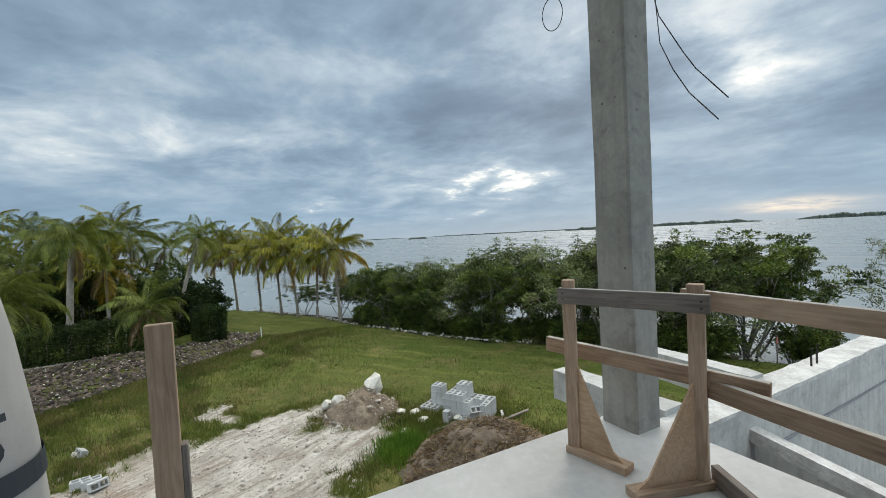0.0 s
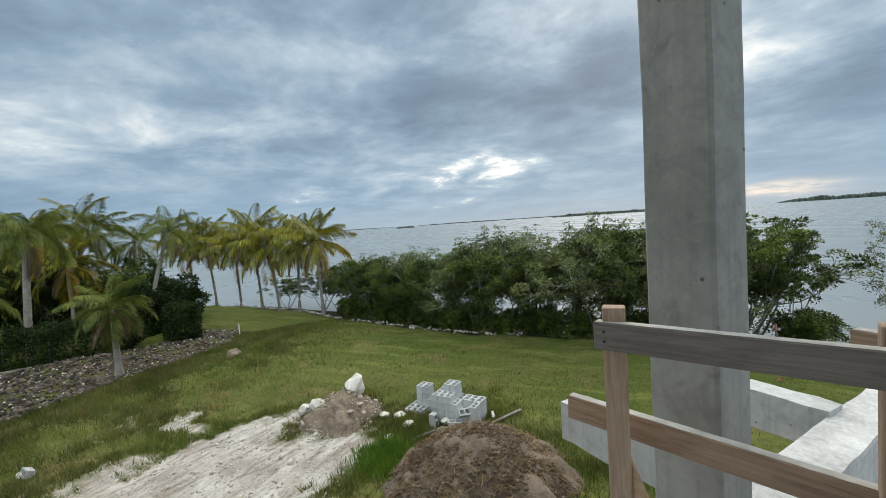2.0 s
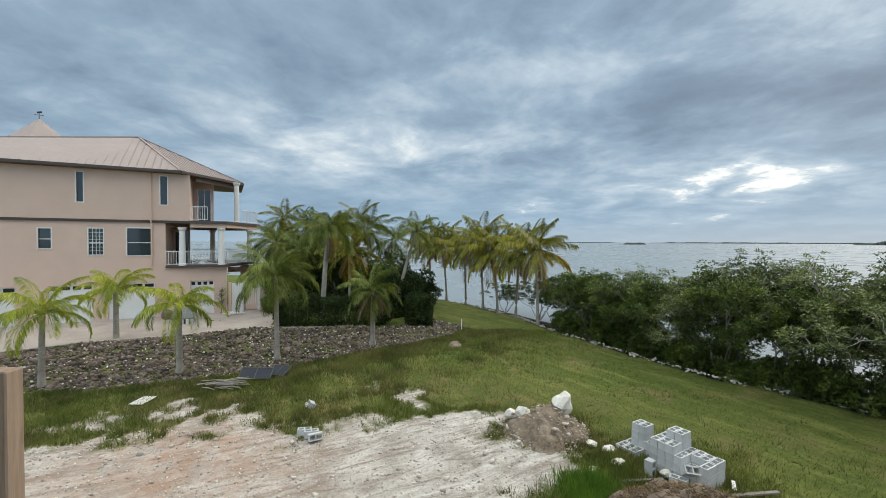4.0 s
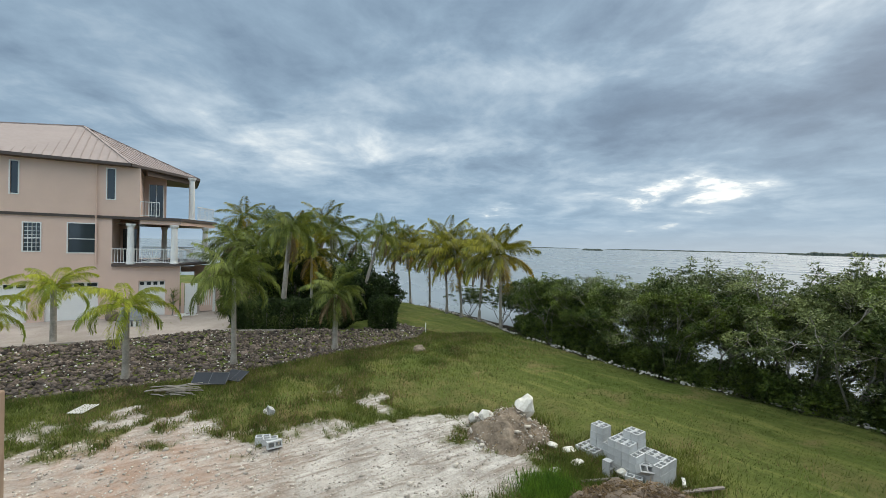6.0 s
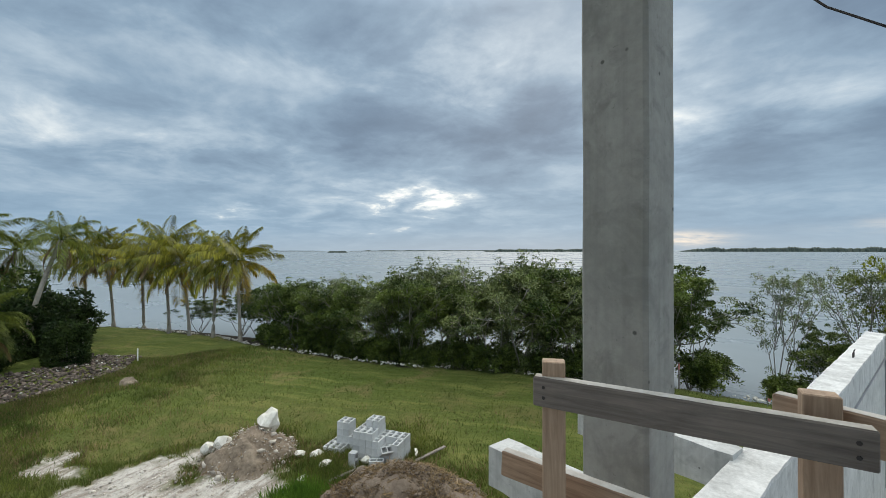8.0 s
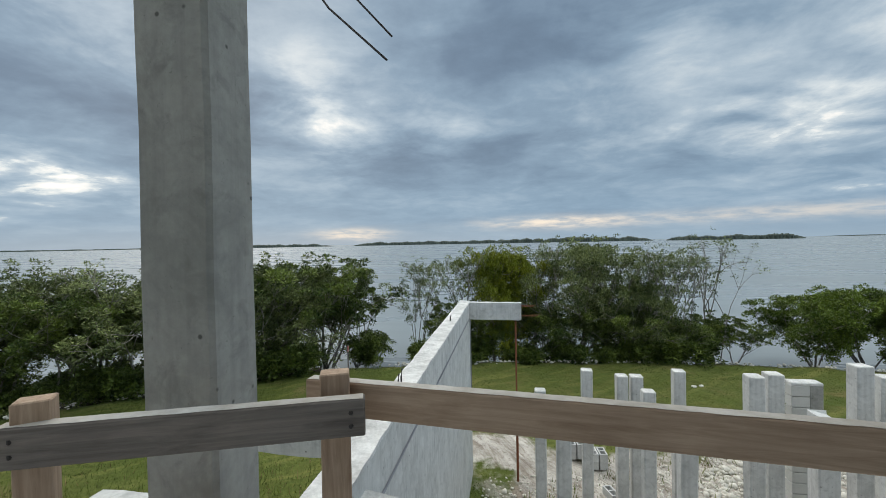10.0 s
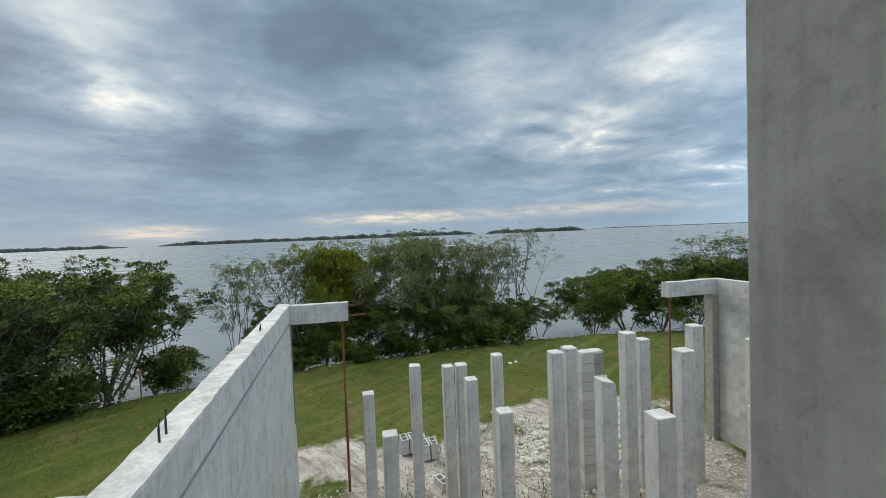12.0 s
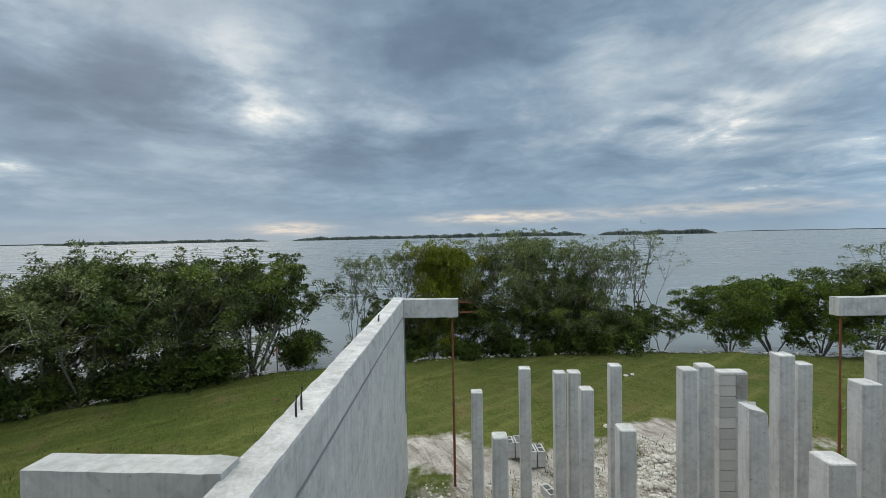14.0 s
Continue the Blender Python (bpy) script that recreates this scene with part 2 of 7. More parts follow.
M = {}
M["column"] = form_concrete("form_cast_concrete", (0.40, 0.398, 0.372), (0.28, 0.28, 0.264))
# same concrete as the column, with the shade under the slab in its colour
M["shaded_column"] = form_concrete("shaded_cast_concrete", (0.325, 0.337, 0.323), (0.232, 0.242, 0.233), 0.32)
M["pale"] = form_concrete("pale_concrete", (0.61, 0.62, 0.615), (0.47, 0.48, 0.48))
M["slab"] = material("trowelled_slab", (0.62, 0.63, 0.635), 0.7, (0.47, 0.475, 0.475), grain=18, stain=1.6, bump=0.2, bump_scale=40, depth=0.004)
M["stucco"] = form_concrete("white_cement_coat", (0.61, 0.615, 0.605), (0.47, 0.48, 0.475), 0.3)
M["topping"] = material("rough_cement_top", (0.76, 0.76, 0.75), 0.85, (0.40, 0.40, 0.395), grain=30, stain=5.0, bump=0.7, bump_scale=28, depth=0.012)
M["block"] = material("grey_block", (0.52, 0.525, 0.51), 0.9, (0.42, 0.425, 0.415), grain=40, stain=2.0, bump=0.4, bump_scale=90, depth=0.004, single=0.14)
M["mortar"] = material("mortar", (0.52, 0.52, 0.51), 0.9, (0.42, 0.42, 0.41), grain=30, stain=2)
M["newblock"] = material("new_concrete_block", (0.57, 0.58, 0.58), 0.9, (0.40, 0.41, 0.41), grain=45, stain=3, bump=0.4, bump_scale=90, depth=0.004, single=0.12)
M["lumber"] = wood_material("sawn_pine", (0.56, 0.405, 0.29), (0.33, 0.215, 0.145), 0.15)
M["old_lumber"] = wood_material("weathered_pine", (0.28, 0.24, 0.212), (0.12, 0.10, 0.088), 0.2)
M["brown_lumber"] = wood_material("stained_pine", (0.42, 0.285, 0.195), (0.19, 0.12, 0.08), 0.15)
M["dusty_wood"] = material("dusty_bleached_wood", (0.62, 0.60, 0.57), 0.85, (0.40, 0.37, 0.33), grain=30, stain=9, bump=0.2, depth=0.002)
M["ply"] = wood_material("plywood", (0.58, 0.40, 0.265), (0.38, 0.24, 0.15), 0.1)
M["wire"] = material("dark_wire", (0.03, 0.03, 0.035), 0.6, (0.05, 0.04, 0.035), bump=0)
M["rust"] = material("rusty_steel", (0.26, 0.085, 0.035), 0.75, (0.12, 0.05, 0.03), grain=60, stain=6, bump=0.3, depth=0.002)
M["black"] = material("black_rubber", (0.02, 0.02, 0.02), 0.7, (0.03, 0.03, 0.03), bump=0)
M["bark"] = material("grey_bark", (0.36, 0.335, 0.30), 0.9, (0.13, 0.115, 0.10), grain=18, stain=3, bump=0.6, depth=0.01)
M["palm_bark"] = material("ringed_palm_trunk", (0.42, 0.375, 0.32), 0.9, (0.21, 0.185, 0.155), grain=14, stain=2.5, bump=0.6, depth=0.012)
M["leaf_a"] = leaf_material("mangrove_leaves", (0.165, 0.215, 0.045), (0.030, 0.054, 0.012), 0.42, 0.16)
M["leaf_b"] = leaf_material("grey_green_leaves", (0.225, 0.262, 0.098), (0.050, 0.074, 0.026), 0.5, 0.18)
M["leaf_c"] = leaf_material("bright_green_leaves", (0.26, 0.285, 0.03), (0.085, 0.115, 0.012), 0.4, 0.25)
M["leaf_d"] = leaf_material("glossy_green_leaves", (0.165, 0.225, 0.035), (0.05, 0.085, 0.014), 0.38, 0.2)
M["hedge"] = leaf_material("hedge_leaves", (0.055, 0.085, 0.022), (0.016, 0.032, 0.010))
M["frond"] = leaf_material("palm_leaflets", (0.56, 0.56, 0.07), (0.22, 0.29, 0.04), 0.45, 0.45)
M["coco"] = leaf_material("coconut_leaflets", (0.36, 0.33, 0.035), (0.085, 0.105, 0.013), 0.4, 0.25)
M["queen"] = leaf_material("feather_palm_leaflets", (0.24, 0.28, 0.060), (0.070, 0.10, 0.022), 0.45, 0.28)
M["yellow_frond"] = leaf_material("yellowing_leaflets", (0.52, 0.34, 0.03), (0.26, 0.19, 0.022), 0.5, 0.25)
M["dead_frond"] = leaf_material("dry_fronds", (0.30, 0.215, 0.12), (0.17, 0.115, 0.06))
M["rock"] = material("dark_rubble", (0.205, 0.158, 0.128), 0.9, (0.058, 0.045, 0.038), grain=9, stain=1.5, bump=0.5, island=0.7)
M["rock_single"] = material("dark_rubble_stone", (0.23, 0.175, 0.142), 0.9, (0.07, 0.053, 0.045), grain=2.2, stain=0.6, bump=0.5, single=0.6, depth=0.08)
M["sand_clod"] = material("crumbled_fill", (0.58, 0.53, 0.47), 0.95, (0.36, 0.315, 0.27), grain=12, stain=3, bump=0.5, depth=0.01, island=0.35)
M["limestone"] = material("white_limestone", (0.72, 0.70, 0.65), 0.9, (0.52, 0.49, 0.43), grain=12, stain=3, bump=0.6, depth=0.03, island=0.12)
M["rubble_soil"] = material("pale_rubbly_soil", (0.34, 0.27, 0.205), 0.95, (0.11, 0.083, 0.06), grain=14, stain=3.2, bump=0.8, depth=0.04)
M["dirt_pile"] = material("brown_dirt", (0.25, 0.195, 0.15), 0.95, (0.11, 0.083, 0.064), grain=14, stain=2.2, bump=0.8, depth=0.04)
M["house"] = material("pink_beige_stucco", (0.70, 0.505, 0.41), 0.85, (0.63, 0.45, 0.365), grain=30, stain=0.7, bump=0.25, depth=0.004)
M["house_trim"] = material("brown_trim", (0.10, 0.075, 0.065), 0.6, (0.07, 0.055, 0.05), bump=0)
M["white_paint"] = material("white_paint", (0.78, 0.77, 0.74), 0.5, (0.70, 0.69, 0.66), bump=0.05)
M["roof"] = material("tan_metal_roof", (0.37, 0.298, 0.275), 0.55, (0.32, 0.256, 0.235), grain=4, stain=0.5, bump=0.05, metal=0.15)
M["soffit"] = material("brown_boarded_soffit", (0.17, 0.115, 0.085), 0.7, (0.12, 0.08, 0.06), bump=0.1)
M["drive"] = material("brick_paver_drive", (0.42, 0.36, 0.32), 0.85, (0.30, 0.255, 0.225), grain=9, stain=0.8, bump=0.4, single=0.12)
M["stones"] = material("pale_kerb_stones", (0.66, 0.63, 0.57), 0.9, (0.42, 0.40, 0.36), grain=14, stain=2, bump=0.6, depth=0.02, island=0.2)
M["mud"] = material("dark_mangrove_soil", (0.055, 0.045, 0.035), 0.9, (0.03, 0.026, 0.02), grain=10, stain=1.5, bump=0.7, depth=0.03)
M["far_trees"] = material("far_mangrove", (0.055, 0.075, 0.06), 0.9, (0.035, 0.05, 0.045), grain=0.25, stain=0.05, bump=0)
M["grey_panel"] = material("dark_mesh_panel", (0.022, 0.027, 0.035), 0.75, (0.04, 0.045, 0.055), grain=60, bump=0.1)
M["steel"] = material("galvanised_frame", (0.35, 0.36, 0.38), 0.45, (0.25, 0.26, 0.28), metal=0.7, bump=0)
M["bag"] = material("white_woven_wrap", (0.50, 0.50, 0.49), 0.6, (0.40, 0.40, 0.395), grain=4, stain=1.5, bump=0.3, bump_scale=9, depth=0.02)
M["bag_print"] = material("dark_print", (0.035, 0.045, 0.06), 0.55, (0.05, 0.06, 0.075), bump=0)
M["dark_frame"] = material("dark_aluminium_frame", (0.12, 0.125, 0.14), 0.5, (0.07, 0.075, 0.085), metal=0.4, bump=0)
M["tarp_cover"] = material("grey_spa_cover", (0.22, 0.23, 0.25), 0.6, (0.15, 0.16, 0.17), bump=0.2)
M["pink_flag"] = material("pink_survey_tape", (0.62, 0.22, 0.18), 0.6, (0.5, 0.17, 0.14), bump=0)


def glass_material():
    m = bpy.data.materials.new("window_glass")
    m.use_nodes = True
    b = m.node_tree.nodes["Principled BSDF"]
    b.inputs["Base Color"].default_value = (0.02, 0.03, 0.035, 1)
    b.inputs["Roughness"].default_value = 0.06
    b.inputs["Specular IOR Level"].default_value = 0.7
    return m


M["glass"] = glass_material()


def water_material():
    m = bpy.data.materials.new("calm_sea")
    m.use_nodes = True
    nt = m.node_tree
    b = nt.nodes["Principled BSDF"]
    b.inputs["Base Color"].default_value = (0.205, 0.237, 0.252, 1)
    b.inputs["Roughness"].default_value = 0.20
    b.inputs["IOR"].default_value = 1.33
    co = nt.nodes.new("ShaderNodeTexCoord").outputs["Object"]
    mp = nt.nodes.new("ShaderNodeMapping")
    mp.inputs["Rotation"].default_value, mp.inputs["Scale"].default_value = (0, 0, radians(28)), (0.45, 1.6, 1)
    link(nt, co, mp.inputs[0])
    c = node(nt, "ShaderNodeTexNoise", Scale=0.06, Detail=6.0, Roughness=0.6)
    link(nt, mp.outputs[0], c.inputs["Vector"])
    link(nt, ramp(nt, c.outputs[0], [(0.38, (0.24,) * 3), (0.62, (0.34,) * 3)]), b.inputs["Roughness"])
    return m


M["water"] = water_material()


def ground_material():
    """Lawn, dry weeds, pale crushed-limestone fill and track marks, by the weights kept on the mesh."""
    m = bpy.data.materials.new("lawn_and_fill")
    m.use_nodes = True
    nt = m.node_tree
    b = nt.nodes["Principled BSDF"]
    co = nt.nodes.new("ShaderNodeTexCoord").outputs["Object"]
    def n(scale, detail=8.0, rough=0.6, dist=0.0, stretch=None, turn=0):
        """Noise; stretch gives the pattern's length and width, turn the way its length runs."""
        k = node(nt, "ShaderNodeTexNoise", Scale=scale, Detail=detail, Roughness=rough, Distortion=dist)
        if stretch:
            mp = nt.nodes.new("ShaderNodeMapping")
            mp.vector_type = "TEXTURE"
            mp.inputs["Scale"].default_value, mp.inputs["Rotation"].default_value = stretch, (0, 0, radians(turn))
            link(nt, co, mp.inputs[0])
            link(nt, mp.outputs[0], k.inputs["Vector"])
        else:
            link(nt, co, k.inputs["Vector"])
        return k.outputs[0]
    def weight(name):
        a = nt.nodes.new("ShaderNodeAttribute")
        a.attribute_name = name
        return a.outputs["Fac"]
    big, mid, fine, tiny = n(0.22), n(1.1), n(6.0), n(30.0)
    grass = mix(nt, ramp(nt, big, [(0.38, (0, 0, 0)), (0.62, (1, 1, 1))]), (0.088, 0.124, 0.026), (0.134, 0.156, 0.040))
    grass = mix(nt, ramp(nt, fine, [(0.38, (0.6,) * 3), (0.58, (0, 0, 0))]), grass, (0.065, 0.085, 0.018))
    mown = n(1.0, 7.0, 0.62, 0.3, (4.5, 0.55, 1), 38)
    grass = mix(nt, ramp(nt, mown, [(0.50, (0, 0, 0)), (0.66, (0.75,) * 3)]), grass, (0.20, 0.205, 0.062))
    grass = mix(nt, ramp(nt, mown, [(0.34, (0.55,) * 3), (0.47, (0, 0, 0))]), grass, (0.080, 0.108, 0.022))
    worn = n(0.55, 6.0, 0.6, 0.5)
    grass = mix(nt, ramp(nt, worn, [(0.56, (0, 0, 0)), (0.70, (0.7,) * 3)]), grass, (0.21, 0.165, 0.075))
    dry = mix(nt, ramp(nt, mid, [(0.42, (0, 0, 0)), (0.60, (1, 1, 1))]), (0.092, 0.104, 0.030), (0.185, 0.150, 0.062))
    patches = math_node(nt, "MULTIPLY", weight("dry"), ramp(nt, n(0.7, 6.0, 0.6), [(0.36, (0.15,) * 3), (0.58, (1.0,) * 3)]), True)
    grass = mix(nt, patches, grass, dry)
    tracks = n(1.0, 8.0, 0.66, 1.0, (1.9, 0.32, 1), 118)
    sand = mix(nt, ramp(nt, mid, [(0.36, (0, 0, 0)), (0.62, (1, 1, 1))]), (0.36, 0.325, 0.29), (0.58, 0.545, 0.50))
    sand = mix(nt, ramp(nt, tracks, [(0.38, (0.85,) * 3), (0.50, (0, 0, 0))]), sand, (0.25, 0.205, 0.165))
    sand = mix(nt, ramp(nt, tracks, [(0.56, (0, 0, 0)), (0.66, (0.7,) * 3)]), sand, (0.68, 0.65, 0.605))
    sand = mix(nt, ramp(nt, tiny, [(0.60, (0, 0, 0)), (0.72, (0.7,) * 3)]), sand, (0.74, 0.70, 0.64))
    sand = mix(nt, ramp(nt, n(11.0, 8.0, 0.7), [(0.34, (0.7,) * 3), (0.47, (0, 0, 0))]), sand, (0.19, 0.155, 0.125))
    rosy = mix(nt, math_node(nt, "MULTIPLY", weight("rosy"), ramp(nt, n(1.4), [(0.36, (0.2,) * 3), (0.62, (0.9,) * 3)]), True), sand, (0.40, 0.25, 0.175))
    edge = math_node(nt, "ADD", weight("sand"), math_node(nt, "MULTIPLY", math_node(nt, "SUBTRACT", math_node(nt, "ADD", math_node(nt, "MULTIPLY", mid, 0.6), math_node(nt, "MULTIPLY", fine, 0.4)), 0.5), 1.3))
    col = mix(nt, ramp(nt, edge, [(0.34, (0, 0, 0)), (0.66, (1, 1, 1))]), grass, rosy)
    col = mix(nt, weight("mud"), col, (0.05, 0.042, 0.032))
    link(nt, col, b.inputs["Base Color"])
    b.inputs["Roughness"].default_value = 0.95
    b.inputs["Specular IOR Level"].default_value = 0.15
    h = math_node(nt, "ADD", math_node(nt, "MULTIPLY", fine, 0.6), math_node(nt, "MULTIPLY", tracks, 0.9))
    bp = node(nt, "ShaderNodeBump", Strength=1.0, Distance=0.13)
    link(nt, h, bp.inputs["Height"])
    link(nt, bp.outputs[0], b.inputs["Normal"])
    return m


M["ground"] = ground_material()
M["grass"] = leaf_material("grass_blades", (0.146, 0.176, 0.042), (0.082, 0.112, 0.025), 0.7, 0.35, 0.3, 0.5)
M["weed"] = leaf_material("tall_weeds", (0.175, 0.205, 0.046), (0.075, 0.11, 0.022), 0.7, 0.35, 0.4, 0.8)
M["lush"] = leaf_material("lush_grass_blades", (0.15, 0.27, 0.035), (0.07, 0.15, 0.02), 0.6, 0.4)


# ---- building blocks ----
def finish(name, bm, mat, smooth=False):
    mesh = bpy.data.meshes.new(name)
    bmesh.ops.recalc_face_normals(bm, faces=bm.faces)
    bm.to_mesh(mesh)
    bm.free()
    mesh.materials.append(M[mat])
    if smooth:
        mesh.shade_smooth()
    return mesh


def thing(name, at, label, category, group="", kind=""):
    ob = new(name)
    ob.location = at
    ob.empty_display_size = 0.1
    return tagged(ob, label, category, group, kind)


def part(name, bm, mat, parent, label="", smooth=False):
    """One mesh under a thing or part, in the parent's own coordinates."""
    ob = new(name, finish(name, bm, mat, smooth))
    ob.parent = parent
    return tagged(ob, label)


def single(name, bm, mat, label, category="", kind="", group="", smooth=False):
    return tagged(new(name, finish(name, bm, mat, smooth)), label, category, group, kind)


def mesh_of(name, verts, faces, mat, smooth=False):
    mesh = bpy.data.meshes.new(name)
    mesh.from_pydata([tuple(v) for v in verts], [], faces)
    mesh.materials.append(M[mat])
    if smooth:
        mesh.shade_smooth()
    return mesh


def quads(name, corners, mat):
    """A mesh of loose faces from an array (n, corners, 3)."""
    per = np.asarray(corners).shape[1]
    c = np.asarray(corners, dtype=np.float32).reshape(-1, 3)
    mesh = bpy.data.meshes.new(name)
    n = len(c)
    mesh.vertices.add(n)
    mesh.vertices.foreach_set("co", c.ravel())
    mesh.loops.add(n)
    mesh.loops.foreach_set("vertex_index", np.arange(n, dtype=np.int32))
    mesh.polygons.add(n // per)
    mesh.polygons.foreach_set("loop_start", np.arange(0, n, per, dtype=np.int32))
    mesh.polygons.foreach_set("loop_total", np.full(n // per, per, dtype=np.int32))
    mesh.update(calc_edges=True)
    mesh.validate()
    mesh.materials.append(M[mat])
    return mesh


def box(bm, a, b, bevel=0.0):
    x0, y0, z0, x1, y1, z1 = *a, *b
    v = [bm.verts.new(p) for p in ((x0, y0, z0), (x1, y0, z0), (x1, y1, z0), (x0, y1, z0), (x0, y0, z1), (x1, y0, z1), (x1, y1, z1), (x0, y1, z1))]
    fs = [bm.faces.new([v[i] for i in f]) for f in ((0, 3, 2, 1), (4, 5, 6, 7), (0, 1, 5, 4), (1, 2, 6, 5), (2, 3, 7, 6), (3, 0, 4, 7))]
    if bevel:
        bmesh.ops.bevel(bm, geom=list({e for f in fs for e in f.edges}), offset=bevel, segments=1, affect="EDGES")
    return bm


def cube(a, b, bevel=0.0):
    return box(bmesh.new(), a, b, bevel)


def prism(bm, p, q, w, h, bevel=0.0, up=(0, 0, 1)):
    """A bar from p to q, w wide sideways and h high, with its middle on the line."""
    p, q = Vector(p), Vector(q)
    d = (q - p).normalized()
    side = d.cross(Vector(up))
    side = side.normalized() if side.length > 1e-4 else Vector((1, 0, 0))
    top = side.cross(d).normalized()
    v = []
    for o in (p, q):
        for s, t in ((-1, -1), (1, -1), (1, 1), (-1, 1)):
            v.append(bm.verts.new(o + side * (s * w / 2) + top * (t * h / 2)))
    fs = [bm.faces.new([v[i] for i in f]) for f in ((0, 1, 2, 3), (7, 6, 5, 4), (0, 4, 5, 1), (1, 5, 6, 2), (2, 6, 7, 3), (3, 7, 4, 0))]
    if bevel:
        bmesh.ops.bevel(bm, geom=list({e for f in fs for e in f.edges}), offset=bevel, segments=1, affect="EDGES")
    return bm


def board(name, p, q, w, h, mat, parent, label="", up=(0, 0, 1), bevel=0.003):
    """Lumber as an object of its own whose x runs along the grain."""
    p, q, up = Vector(p), Vector(q), Vector(up)
    d = (q - p).normalized()
    side = d.cross(up).normalized()
    top = side.cross(d)
    bm = cube((0, -w / 2, -h / 2), ((q - p).length, w / 2, h / 2), bevel)
    ob = new(name, finish(name, bm, mat))
    ob.parent = parent
    m = Matrix((d, -side, top)).transposed().to_4x4()
    ob.matrix_basis = Matrix.Translation(p) @ m
    return tagged(ob, label)


def tube(bm, points, radii, sides=8, cap=True):
    rings = []
    pts = [Vector(p) for p in points]
    for i, p in enumerate(pts):
        d = (pts[min(i + 1, len(pts) - 1)] - pts[max(i - 1, 0)]).normalized()
        a = d.cross(Vector((0, 0, 1)))
        a = a.normalized() if a.length > 0.05 else d.cross(Vector((1, 0, 0))).normalized()
        b = d.cross(a)
        r = radii[i] if isinstance(radii, (list, tuple)) else radii
        rings.append([bm.verts.new(p + a * r * math.cos(k * math.tau / sides) + b * r * math.sin(k * math.tau / sides)) for k in range(sides)])
    for r0, r1 in zip(rings, rings[1:]):
        for k in range(sides):
            bm.faces.new((r0[k], r0[(k + 1) % sides], r1[(k + 1) % sides], r1[k]))
    if cap:
        bm.faces.new(rings[0][::-1])
        bm.faces.new(rings[-1])
    return bm


def lathe(profile, sides=20, at=(0, 0, 0)):
    bm = bmesh.new()
    rings = [[bm.verts.new((at[0] + r * math.cos(k * math.tau / sides), at[1] + r * math.sin(k * math.tau / sides), at[2] + z)) for k in range(sides)] for r, z in profile]
    for r0, r1 in zip(rings, rings[1:]):
        for k in range(sides):
            bm.faces.new((r0[k], r0[(k + 1) % sides], r1[(k + 1) % sides], r1[k]))
    bm.faces.new(rings[0][::-1])
    bm.faces.new(rings[-1])
    return bm


def extrude_poly(bm, pts, z0, z1):
    """An upright block on a plan outline."""
    lo, hi = [bm.verts.new((x, y, z0)) for x, y in pts], [bm.verts.new((x, y, z1)) for x, y in pts]
    n = len(pts)
    bm.faces.new(lo[::-1])
    bm.faces.new(hi)
    for k in range(n):
        bm.faces.new((lo[k], lo[(k + 1) % n], hi[(k + 1) % n], hi[k]))
    return bm


def roughen(bm, amount, scale, cuts=0, seed=0):
    if cuts:
        bmesh.ops.subdivide_edges(bm, edges=bm.edges[:], cuts=cuts, use_grid_fill=True)
    for v in bm.verts:
        v.co += noise.noise_vector(v.co * scale + Vector((seed, seed * 2, 0))) * amount
    return bm


def stone(size, rng, flat=0.75):
    bm = bmesh.new()
    bmesh.ops.create_icosphere(bm, subdivisions=2, radius=1.0)
    off = Vector((rng.uniform(-9, 9), rng.uniform(-9, 9), rng.uniform(-9, 9)))
    sx, sy, sz = rng.uniform(0.7, 1.2), rng.uniform(0.7, 1.1), rng.uniform(0.55, 0.9) * flat / 0.75
    for v in bm.verts:
        k = 1 + 0.45 * noise.noise(v.co * 1.1 + off) + 0.15 * noise.noise(v.co * 3 + off)
        v.co = Vector((v.co.x * sx, v.co.y * sy, v.co.z * sz)) * (k * size)
    return bm


def inside(x, y, poly):
    """Even-odd test for arrays of points."""
    hit = np.zeros(np.shape(x), bool)
    for (x0, y0), (x1, y1) in zip(poly, poly[1:] + poly[:1]):
        cross = ((y0 > y) != (y1 > y)) & (x < (x1 - x0) * (y - y0) / (y1 - y0 + 1e-12) + x0)
        hit ^= cross
    return hit


def poly_distance(x, y, line):
    best = np.full(np.shape(x), 1e9)
    for (x0, y0), (x1, y1) in zip(line, line[1:]):
        dx, dy = x1 - x0, y1 - y0
        s = np.clip(((x - x0) * dx + (y - y0) * dy) / (dx * dx + dy * dy), 0, 1)
        best = np.minimum(best, np.hypot(x - x0 - s * dx, y - y0 - s * dy))
    return best


# ---- ground and water ----
SHORE = [(-95, -32), (-60, -14), (-44, -3.5), (-38, 1.8), (-31, 5.6), (-26.2, 7.0), (-22, 9.0), (-17.8, 11.2), (-14.4, 13.9), (-11.6, 15.8),
         (-9.5, 17.6), (-6.2, 19.0), (-2.6, 19.8), (1.2, 20.5), (7, 20.95), (10.7, 21.1), (13.2, 20.8), (18, 20.2), (30, 18.5), (60, 12), (120, -10)]
BERM_FOOT = [(-10, -26), (-13.6, -19.5), (-15.3, -15.3), (-15.65, -12.6), (-16.6, -10.6), (-18.6, -7.0), (-20.85, -4.5), (-23.2, -1.6), (-25.1, 0.3), (-27.5, 1.2)]
BERM_TOP = [(-15, -28), (-18.3, -21), (-20.6, -18.3), (-22.5, -14.2), (-24.4, -10.6), (-25.0, -6.5), (-25.6, -3.0), (-27.5, -1.0)]
DRIVE_Z = 0.55
